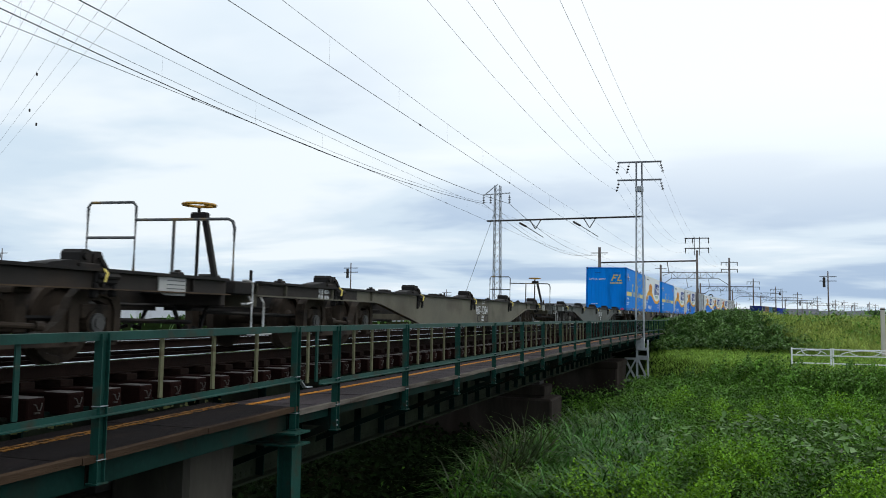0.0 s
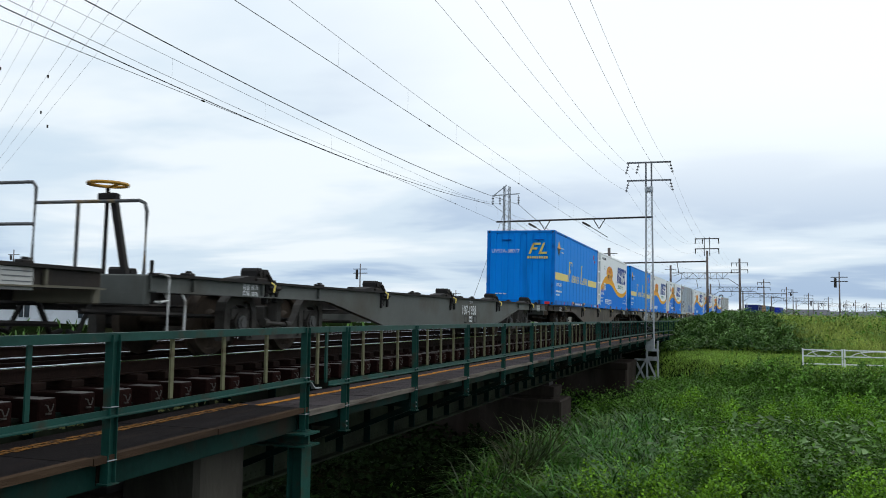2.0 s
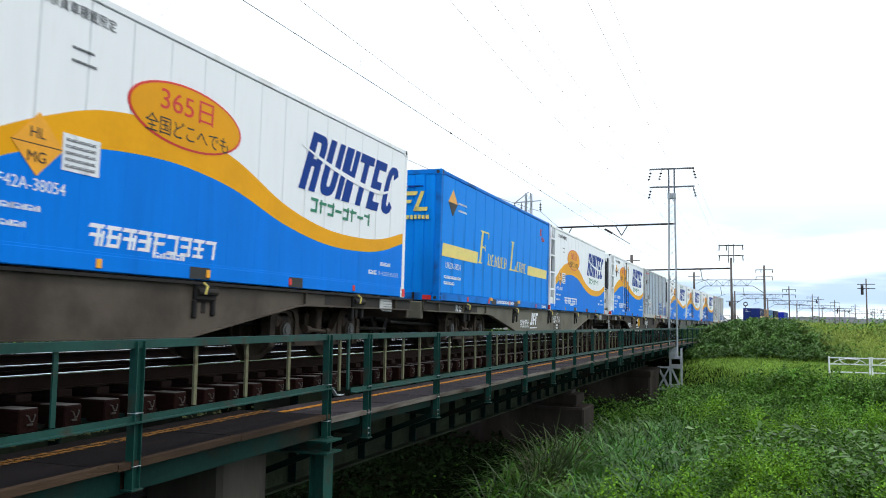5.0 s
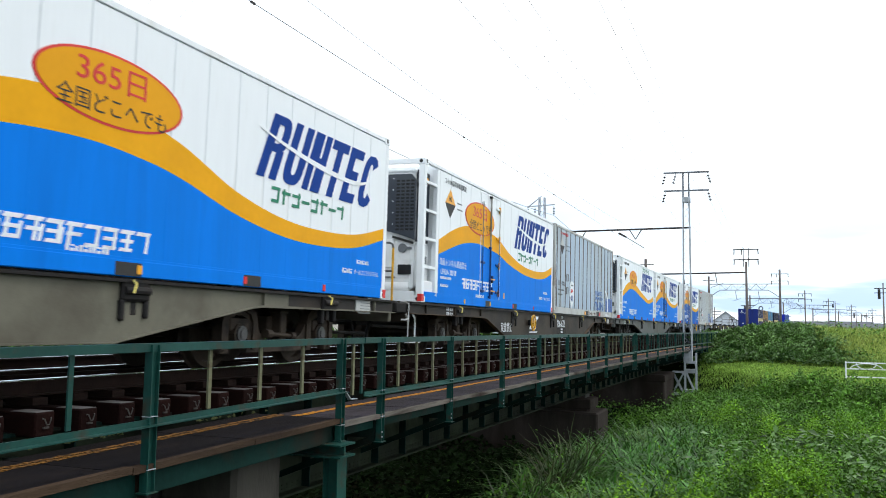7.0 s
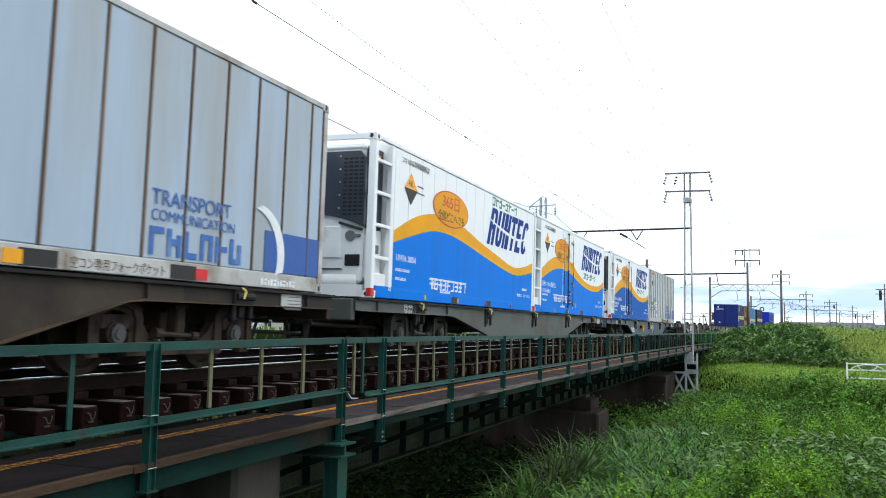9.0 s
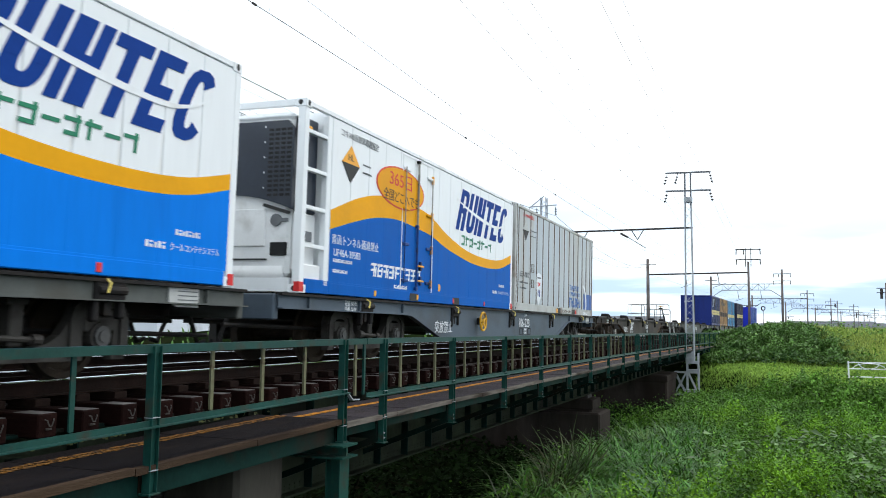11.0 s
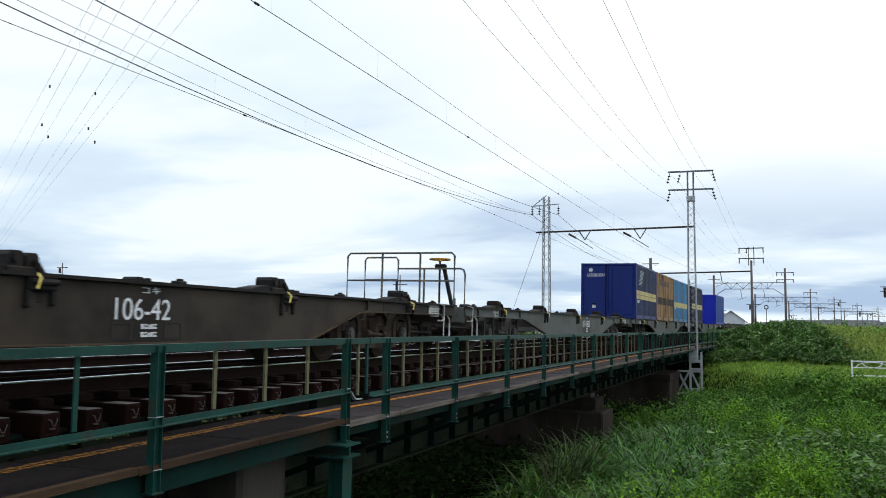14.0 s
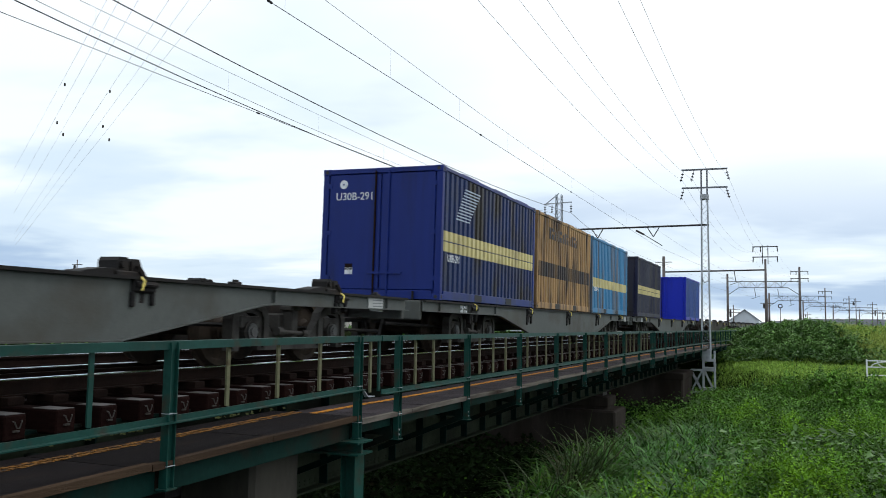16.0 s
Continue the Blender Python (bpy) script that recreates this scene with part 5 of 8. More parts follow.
    lettering(number, P["pale"], c, pose(-4.36, Y - 0.003, 0.67) @ Matrix.Diagonal((0.60, 1, 0.66, 1)) @ SIDE)
    small_marks(c, Y, [(-4.42, -3.4, 0.46, 0.52), (-4.42, -3.8, 0.34, 0.40), (-3.65, -3.1, 2.05, 2.09), (-3.65, -3.1, 1.90, 1.94)], P["pale"])
    small_marks(c, Y - 0.002, [(3.55, 3.75, 2.12, 2.32), (3.75, 4.05, 1.98, 2.10)], P["red"])
    for x in (-2.9, -1.35, 0.45, 3.2):
        bm = fresh()
        box(bm, x - 0.05, x + 0.05, -h - 0.006, -h + 0.01, 0.03, 0.13)
        part("reflector", bm, P["red"], c)
    pockets(c, -h, (-0.95, 1.05), P["fl_rail"])
    small_marks(c, -h, [(-0.70, 0.80, 0.05, 0.12), (3.9, 4.4, 0.04, 0.11)], P["pale"])
    for x in (-1.2, 1.3):
        bm = fresh()
        box(bm, x - 0.10, x + 0.10, -h - 0.02, -h + 0.01, 0.10, 0.17)
        part("lashing_eye", bm, P["amber"], c)
    return c


WAVES = dict(
    plain=((0, 0.300, 0.390), (0.067, 0.385, 0.490), (0.155, 0.445, 0.586), (0.27, 0.470, 0.620), (0.36, 0.450, 0.595), (0.425, 0.415, 0.550), (0.54, 0.320, 0.420), (0.67, 0.260, 0.345), (0.8, 0.255, 0.335), (0.9, 0.285, 0.360), (1.0, 0.361, 0.430)),
    doors=((0, 0.355, 0.460), (0.09, 0.435, 0.565), (0.165, 0.487, 0.622), (0.26, 0.513, 0.650), (0.37, 0.490, 0.630), (0.43, 0.470, 0.600), (0.515, 0.412, 0.515), (0.62, 0.365, 0.445), (0.69, 0.343, 0.420), (0.78, 0.333, 0.408), (0.87, 0.342, 0.415), (0.93, 0.368, 0.440), (1.0, 0.425, 0.495)),
    above=((0, 0.360, 0.435), (0.1, 0.440, 0.560), (0.2, 0.505, 0.625), (0.3, 0.512, 0.632), (0.4, 0.482, 0.597), (0.5, 0.438, 0.535), (0.65, 0.375, 0.46), (0.8, 0.325, 0.392), (0.9, 0.340, 0.415), (1.0, 0.385, 0.475)))


def wave_at(u, kind):
    """Lower and upper edge of the band, as shares of the height: a smooth curve through the knots."""
    K = WAVES[kind]
    i = max(0, min(len(K) - 2, sum(1 for k in K if k[0] <= u) - 1))

    def slope(k, c):
        lo, hi = max(0, k - 1), min(len(K) - 1, k + 1)
        return (K[hi][c] - K[lo][c]) / (K[hi][0] - K[lo][0])
    h = K[i + 1][0] - K[i][0]
    s = (u - K[i][0]) / h
    return [(2 * s ** 3 - 3 * s ** 2 + 1) * K[i][c] + (s ** 3 - 2 * s ** 2 + s) * h * slope(i, c) + (3 * s ** 2 - 2 * s ** 3) * K[i + 1][c] + (s ** 3 - s ** 2) * h * slope(i + 1, c) for c in (1, 2)]


def strip(bm, pts, y, thick=0.003):
    """A painted band along the side between lower and upper lines: (x, low, high)."""
    rows = [[bm.verts.new((x, yy, z)) for yy, z in ((y - thick, lo), (y - thick, hi), (y + 0.001, hi), (y + 0.001, lo))] for x, lo, hi in pts]
    for a, b in zip(rows, rows[1:]):
        for k in range(4):
            bm.faces.new((a[k], b[k], b[(k + 1) % 4], a[(k + 1) % 4]))
    bm.faces.new(rows[0])
    bm.faces.new(rows[-1][::-1])


def wave_container(number, unit, doors, name_above, blue):
    """White reefer with a blue and orange wave; unit: the cooling machine shows at the leading end."""
    L, Wd, H = 9.765 if doors else 9.62, 2.49, 2.63
    c = thing("reefer_container", "white refrigerated container with orange and blue wave livery" + (" and side doors" if doors else ""), "container", "freight containers")
    h = Wd / 2
    back = -L / 2 + (0.66 if unit else 0.0)
    style = "above" if name_above else "doors" if doors else "plain"
    core(c, L, Wd, H, P["rt"], x0=back)
    # frame
    frame_parts(c, L, Wd, H, P["rt"], rail=0.20, low=blue)
    Y = -h + 0.006
    side_panels(c, back + 0.12, L / 2 - 0.10, 15, -h + 0.03, 0.17, H - 0.095, P["rt"], gap=0.006)
    bm = fresh()
    box(bm, back + 0.14, L / 2 - 0.17, -h - 0.004, -h + 0.05, 0.012, 0.175, 0.008)
    part("bottom_beam", bm, blue, c)
    if unit:
        for sy in (-1, 1):                                         # side frame with rungs
            bm = fresh()
            box(bm, back - 0.02, back + 0.10, sy * h - (0.10 if sy > 0 else 0), sy * h + (0.10 if sy < 0 else 0), 0.12, H - 0.1, 0.01)
            part("inner_post", bm, P["rt"], c)
            for i in range(4):
                bm = fresh()
                ya, yb = sorted((sy * (h - 0.005), sy * (h - 0.07)))
                box(bm, -L / 2 + 0.115, back - 0.015, ya, yb, 0.62 + 0.52 * i, 0.675 + 0.52 * i, 0.006)
                part("ladder_rung", bm, P["rt"], c)
        bm = fresh()
        box(bm, -L / 2 + 0.06, back, -h + 0.22, h - 0.22, 0.22, H - 0.16, 0.05)
        u = part("cooling_unit", bm, P["unit_white"], c)
        bm = fresh()                                              # front cowl: its lower edge bows down towards the sides
        ya, yb = -h + 0.17, h - 0.17
        low = [(ya + (yb - ya) * i / 12, 1.34 - 0.22 * (abs(i - 6) / 6) ** 2) for i in range(13)]
        pts = low + [(yb, 2.22), (yb - 0.10, 2.34), (ya + 0.10, 2.34), (ya, 2.22)]
        fr = [bm.verts.new((-L / 2 + 0.005, y, z)) for y, z in pts]
        bk = [bm.verts.new((-L / 2 + 0.07, y, z)) for y, z in pts]
        bm.faces.new(fr)
        bm.faces.new(bk[::-1])
        for i in range(len(pts)):
            bm.faces.new((fr[i], bk[i], bk[(i + 1) % len(pts)], fr[(i + 1) % len(pts)]))
        gr = part("cowl", bm, P["smoked"], u, "smoked blue-grey cowl")
        bm = fresh()
        for i in range(15):
            for j in range(4):
                box(bm, -L / 2 + 0.0005, -L / 2 + 0.006, -h + 0.20 + 0.095 * j, -h + 0.27 + 0.095 * j, 1.30 + 0.064 * i, 1.335 + 0.064 * i)
        part("mesh_grille", bm, P["grille"], gr, "black perforated grille")
        for y in (-h + 0.62, 0.10):
            for i in range(5):
                bm = fresh()
                bar(bm, (-L / 2 + 0.0, y, 1.42 + 0.21 * i), (-L / 2 + 0.006, y, 1.42 + 0.21 * i), 0.012, 6)
                part("screw", bm, P["pale"], gr)
        bm = fresh()
        flat(bm, (-L / 2 + 0.028, -h + 0.20, 1.07), (-L / 2 + 0.028, -h + 0.62, 1.19), 0.02, 0.045)
        part("dark_trim", bm, P["blackish"], u)
        bm = fresh()
        box(bm, -L / 2 + 0.13, back - 0.03, -h + 0.15, -h + 0.235, 0.30, 1.10, 0.02)
        g2 = part("side_panel", bm, P["unit_white"], u)
        bm = fresh()
        box(bm, -L / 2 + 0.13, back - 0.03, -h + 0.155, -h + 0.235, 1.11, 2.44, 0.02)
        part("dark_side_panel", bm, P["smoked"], u, "smoked dark side panel")
        bm = fresh()
        box(bm, -L / 2 + 0.24, back - 0.14, -h + 0.135, -h + 0.152, 0.72, 0.86, 0.006)
        part("control_box", bm, P["mark_grey"], g2)
        bm = fresh()
        box(bm, -L / 2 + 0.14, back - 0.04, -h + 0.04, -h + 0.16, 0.14, 0.40, 0.02)
        part("battery_box", bm, P["unit_white"], c, "white battery box")
        bm = fresh()
        tube(bm, [(-L / 2 + 0.12, -h + 0.3, 0.25), (-L / 2 + 0.12, h - 0.5, 0.25)], 0.13, 14)
        part("fuel_tank", bm, P["unit_white"], c, smooth=True)
        bm = fresh()
        box(bm, -L / 2 + 0.03, -L / 2 + 0.20, -h + 0.20, h - 0.20, 2.35, 2.47, 0.05)
        part("roof_fairing", bm, P["rt"], u)
        for y0, y1, z0, z1 in ((-0.02, 0.92, 0.50, 1.14), (-0.66, -0.06, 0.62, 1.14)):
            bm = fresh()
            box(bm, -L / 2 + 0.035, -L / 2 + 0.07, y0, y1, z0, z1, 0.015)
            part("unit_panel", bm, P["unit_white"], u)
        bm = fresh()
        box(bm, -L / 2 + 0.03, -L / 2 + 0.065, -h + 0.24, -h + 0.50, 0.50, 0.68, 0.01)
        part("control_window", bm, P["grille"], u, "dark control window")
        bm = fresh()
        bar(bm, (-L / 2 + 0.03, -h + 0.42, 0.98), (-L / 2 + 0.07, -h + 0.42, 0.98), 0.085, 16)
        part("round_mark", bm, P["mark_grey"], u)
        bm = fresh()
        box(bm, -L / 2 + 0.03, -L / 2 + 0.07, -h + 0.24, -h + 0.36, 0.955, 1.005, 0.005)
        part("round_mark_tail", bm, P["mark_grey"], u)
        for z in (0.44,):
            bm = fresh()
            box(bm, -L / 2 + 0.025, -L / 2 + 0.07, -h + 0.55, h - 0.25, z, z + 0.018)
            part("dark_trim", bm, P["blackish"], u)
        bm = fresh()
        box(bm, -L / 2 + 0.14, -L / 2 + 0.24, -h + 0.02, -h + 0.10, 2.18, 2.28, 0.01)
        part("marker_lamp", bm, P["amber"], c)
    # wave
    x0, x1 = back + 0.13, L / 2 - 0.13
    pts = [(x0 + (x1 - x0) * i / 48, i / 48) for i in range(49)]
    lo_hi = [(x, *wave_at(u, style)) for x, u in pts]
    bm = fresh()
    strip(bm, [(x, lo * H, hi * H) for x, lo, hi in lo_hi], Y)
    part("wave_band", bm, P["rt_orange"], c, "orange wave band")
    bm = fresh()
    strip(bm, [(x, 0.175, lo * H - 0.002) for x, lo, hi in lo_hi], Y)
    part("wave_field", bm, blue, c, "blue field below the wave")
    for i in range(1, 15):                                        # pressed beads of the wall show through the blue
        x = back + 0.12 + (L / 2 - 0.10 - back - 0.12) * i / 15
        top = wave_at((x - x0) / (x1 - x0), style)[0] * H - 0.01
        bm = fresh()
        box(bm, x - 0.022, x + 0.022, Y - 0.0042, Y, 0.19, top, 0.002)
        part("wall_bead", bm, blue, c)
    # oval
    LX = x1 - x0
    ox, oz, ra, rb = x0 + dict(above=0.305, doors=0.272, plain=0.306)[style] * LX, dict(above=0.70, doors=0.718, plain=0.668)[style] * H, 0.98, 0.35
    for name, k, paint, yy in (("oval_rim", 1.0, P["red"], Y - 0.003), ("oval", 0.96, P["oval"], Y - 0.006)):
        bm = fresh()
        mark(bm, [(ox + ra * k * math.cos(6.28319 * i / 40), oz + rb * (k if k == 1 else 0.93) * math.sin(6.28319 * i / 40)) for i in range(40)], yy)
        part(name, bm, paint, c)
    lettering("365日", P["red"], c, pose(ox - 0.52, Y - 0.012, oz + 0.02) @ Matrix.Diagonal((0.95, 1, 0.72, 1)) @ SIDE)
    lettering("全国どこへでも", P["blackish"], c, pose(ox - 0.72, Y - 0.012, oz - 0.24) @ Matrix.Diagonal((0.70, 1, 0.70, 1)) @ SIDE)
    # house mark: slanted strokes with a pale sweep through them
    lx, lz, lw, lh = x0 + dict(above=0.562, doors=0.570, plain=0.580)[style] * LX, dict(above=0.535, doors=0.575, plain=0.525)[style] * H, 0.358 * LX, 0.85
    w, lean = lw / 6, 0.37

    def slanted(bm, a, b, low, high):
        """A stroke between two shares of one figure's width and two of the height, on the slant."""
        x = lx + w * i
        mark(bm, [(x + a * w + lean * low, lz + lh * low), (x + b * w + lean * low, lz + lh * low), (x + b * w + lean * high, lz + lh * high), (x + a * w + lean * high, lz + lh * high)], Y - 0.003)
    def curved(bm, cu, cv, ru, rv, wu, wv, a0, a1):
        """A curved stroke: part of an oval ring on the slant, wu and wv thick."""
        x = lx + w * i
        ring = [(cu + r * math.copysign(abs(math.cos(a)) ** 0.7, math.cos(a)), cv + q * math.copysign(abs(math.sin(a)) ** 0.7, math.sin(a)))
                for r, q, angles in ((ru, rv, range(13)), (ru - wu, rv - wv, range(12, -1, -1))) for a in [radians(a0 + (a1 - a0) * k / 12) for k in angles]]
        mark(bm, [(x + u * w + lean * v, lz + lh * v) for u, v in ring], Y - 0.003)
    STRAIGHT = (((0.0, 0.33, 0, 1), (0.30, 0.55, 0.86, 1), (0.30, 0.55, 0.42, 0.55), (0.52, 0.84, 0.0, 0.46)), ((0.04, 0.36, 0.3, 1), (0.60, 0.92, 0.3, 1)),
                ((0.05, 0.34, 0, 1), (0.28, 0.50, 0.42, 1), (0.46, 0.66, 0, 0.58), (0.62, 0.92, 0, 1)), ((0.02, 0.96, 0.83, 1), (0.33, 0.66, 0, 0.85)),
                ((0.08, 0.42, 0, 1), (0.40, 0.90, 0.83, 1), (0.40, 0.80, 0.42, 0.58), (0.40, 0.90, 0, 0.17)), ())
    CURVED = {0: (0.50, 0.71, 0.40, 0.29, 0.31, 0.14, -90, 90), 1: (0.48, 0.34, 0.44, 0.34, 0.32, 0.16, 180, 360), 5: (0.52, 0.5, 0.46, 0.5, 0.33, 0.16, 35, 325)}
    for i in range(6):
        for f in STRAIGHT[i]:
            bm = fresh()
            slanted(bm, *f)
            part("house_mark_stroke", bm, P["navy_mark"], c)
        if i in CURVED:
            bm = fresh()
            curved(bm, *CURVED[i])
            part("house_mark_stroke", bm, P["navy_mark"], c)
    bm = fresh()
    sweep = [(k / 20, 0.70 - 0.95 * k / 20 + 0.62 * (k / 20) ** 2 + 4.0 * max(0.0, k / 20 - 0.75) ** 2) for k in range(21)]
    strip(bm, [(lx + 0.06 + (lw + 0.14) * k, lz + lh * v, lz + lh * v + 0.020 + 0.055 * math.sin(3.1416 * k)) for k, v in sweep], Y - 0.006)
    part("pale_sweep", bm, P["rt"], c)
    gz = (lz + lh + 0.05) if name_above else lz - 0.28
    for i in range(8):
        bm = fresh()
        x = lx + 0.36 + i * 0.245
        if i not in (3, 6):
            mark(bm, rect(x, x + 0.20, gz + (0.13 if i % 3 else 0.16), gz + (0.17 if i % 3 else 0.20), 0.01), Y - 0.003)
            mark(bm, rect(x + (0.13, 0.02, 0.14, 0, 0.13, 0.03, 0, 0.14)[i], x + (0.17, 0.06, 0.18, 0, 0.17, 0.07, 0, 0.18)[i], gz, gz + 0.20, 0.02), Y - 0.003)
            if i % 2 == 0:
                mark(bm, rect(x, x + 0.16, gz, gz + 0.04, 0.01), Y - 0.003)
        else:
            mark(bm, rect(x, x + 0.20, gz + 0.08, gz + 0.12, 0.01), Y - 0.003)
        part("house_name_stroke", bm, P["green_mark"], c)
    # company line in white, small writing, sign
    for i in range(9):
        bm = fresh()
        x = x0 + dict(above=0.186, doors=0.150, plain=0.146)[style] * LX + i * 0.222
        up = 0.10 if style == "doors" else 0.0
        mark(bm, rect(x, x + 0.19, 0.42 + up, 0.46 + up, 0.03), Y - 0.003)
        if i not in (5, 8):
            mark(bm, rect(x + 0.01, x + 0.18, 0.335 + up, 0.37 + up, 0.02), Y - 0.003)
        mark(bm, rect(x + (0.09, 0.02, 0.09, 0.12, 0.02, 0.13, 0.13, 0.08, 0.13)[i], x + (0.13, 0.06, 0.13, 0.16, 0.06, 0.17, 0.17, 0.12, 0.17)[i], 0.25 + up, 0.45 + up, 0.03), Y - 0.003)
        if i % 2 or i == 6:
            mark(bm, rect(x, x + 0.17, 0.25 + up, 0.285 + up, 0.02), Y - 0.003)
        if i < 4:
            mark(bm, rect(x + 0.15, x + 0.185, 0.25 + up, 0.40 + up, 0.03), Y - 0.003)
        part("company_line_stroke", bm, P["pale"], c)
    dx, dz = x0 + dict(above=0.075, doors=0.063, plain=0.072)[style] * LX, dict(above=0.735, doors=0.747, plain=0.405)[style] * H
    hazard_diamond(c, Y - 0.003, dx, dz, 0.28)
    lettering("HL", P["blackish"], c, pose(dx - 0.10, Y - 0.009, dz + 0.05) @ Matrix.Diagonal((0.85, 1, 0.8, 1)) @ SIDE)
    if style == "plain":
        bm = fresh()
        mark(bm, [(dx, dz - 0.28), (dx + 0.28, dz - 0.01), (dx - 0.28, dz - 0.01)], Y - 0.0062)
        part("sign_lower_sheet", bm, P["amber"], c, "orange lower half of the sign")
        lettering("MG", P["blackish"], c, pose(dx - 0.12, Y - 0.0125, dz - 0.16) @ Matrix.Diagonal((0.85, 1, 0.8, 1)) @ SIDE)
        bm = fresh()
        mark(bm, rect(x0 + 0.90, x0 + 1.36, 0.89, 1.23), Y - 0.004)
        part("notice", bm, P["pale"], c, "white notice sheet")
        small_marks(c, Y - 0.007, [(x0 + 0.94, x0 + 1.30, z, z + 0.03) for z in (0.92, 0.98, 1.04, 1.10, 1.16)], P["mark_grey"])
    lettering(number, P["pale"], c, pose(x0 + 0.12, Y - 0.004, 0.57 if doors else 0.66) @ SIDE)
    if doors:
        lettering("青函トンネル通過禁止", P["pale"], c, pose(x0 + 0.05, Y - 0.004, 0.75) @ SIDE)
    small_marks(c, Y - 0.003, [(x0 + 0.12, x0 + 0.7, 0.48, 0.53), (x0 + 0.12, x0 + 0.55, 0.33, 0.38), (x0 + 0.25 * LX, x0 + 0.31 * LX, 0.20, 0.26),
                               (x1 - 0.9, x1 - 0.5, 0.50, 0.56), (x1 - 1.35, x1 - 1.05, 0.34, 0.41)], P["pale"])
    lettering("クールコンテナシステム", P["pale"], c, pose(x1 - 0.98, Y - 0.004, 0.34) @ Matrix.Diagonal((0.85, 1, 1, 1)) @ SIDE)
    lettering("コキ100系貨車積載限定", P["mark_grey"], c, pose(x0 + 0.22, Y - 0.004, 2.34) @ Matrix.Diagonal((0.80, 1, 0.85, 1)) @ SIDE)
    small_marks(c, Y - 0.003, [(x0 + 0.95, x0 + 1.22, 2.02, 2.045), (x0 + 0.95, x0 + 1.25, 1.90, 1.925)], P["mark_grey"])
    if doors:                                                     # door pair: frame, lock rod, hinge rods with their straps
        for x, r, z0, z1 in ((-1.56, 0.010, 0.30, 2.30), (-1.02, 0.020, 0.20, 2.46), (-0.37, 0.010, 0.26, 2.26)):
            bm = fresh()
            bar(bm, (x, Y - 0.035, max(z0, 1.30)), (x, Y - 0.035, z1), r, 8)
            rod = part("door_rod", bm, P["rod_pale"], c, "scuffed steel rod")
            bm = fresh()
            bar(bm, (x, Y - 0.035, z0), (x, Y - 0.035, min(z1, 1.30)), r, 8)
            part("lower_rod", bm, P["rod_blue"], rod)
        for x, z0, z1 in ((-1.63, 0.19, 2.50), (-0.25, 0.19, 2.50)):
            bm = fresh()
            box(bm, x - 0.012, x + 0.012, Y - 0.008, Y, z0, z1)
            part("door_edge", bm, P["rt"], c)
        bm = fresh()
        box(bm, -1.63, -0.25, Y - 0.008, Y, 2.49, 2.515)
        part("door_edge", bm, P["rt"], c)
        for x, side in ((-1.56, 1), (-0.37, -1)):
            for z, paint in ((0.33, "rod_blue"), (0.95, "rod_blue"), (1.56, "rt_orange"), (2.24, "rt")):
                bm = fresh()
                xa, xb = sorted((x - side * 0.05, x + side * 0.20))
                box(bm, xa, xb, Y - 0.03, Y, z, z + 0.05, 0.008)
                part("hinge", bm, P[paint], c)
                if side < 0:
                    bm = fresh()
                    box(bm, x + 0.02, x + 0.07, Y - 0.036, Y, z - 0.06, z + 0.09, 0.006)
                    part("hinge_leaf", bm, P["amber"], c)
        for z in (0.36, 0.62):
            bm = fresh()
            box(bm, -0.98, -0.72, Y - 0.055, Y - 0.03, z, z + 0.03, 0.006)
            part("lock_handle", bm, P["amber"], c, "yellow lock handle")
            bm = fresh()
            box(bm, -0.86, -0.80, Y - 0.045, Y, z - 0.06, z + 0.10, 0.006)
            part("handle_catch", bm, P["rod_blue"], c)
        for z in (0.21, 1.30, 2.44):
            bm = fresh()
            box(bm, -1.06, -0.98, Y - 0.055, Y, z, z + 0.05, 0.006)
            part("rod_guide", bm, P["under"] if z > 2 else P["rod_blue"], c)
        bm = fresh()
        box(bm, 0.10, 0.20, Y - 0.006, Y, 0.24, 0.37)
        part("reflector", bm, P["amber"], c)
    for x in (-2.6, -0.9, 0.9, 2.8):
        bm = fresh()
        box(bm, x - 0.035, x + 0.035, -h - 0.014, -h, 0.04, 0.13, 0.004)
        part("reflector", bm, P["amber"] if x < 0 else P["red"], c)
    pockets(c, -h - 0.003, (-1.05, 1.05), blue, rail=0.17)
    for sx in (-1, 1):
        bm = fresh()
        xa, xb = sorted((sx * (L / 2 + 0.007), sx * (L / 2 - 0.10)))
        box(bm, xa, xb, -h - 0.008, -h + 0.08, 0.02, 0.15)
        part("red_corner", bm, P["red"], c)
    return c


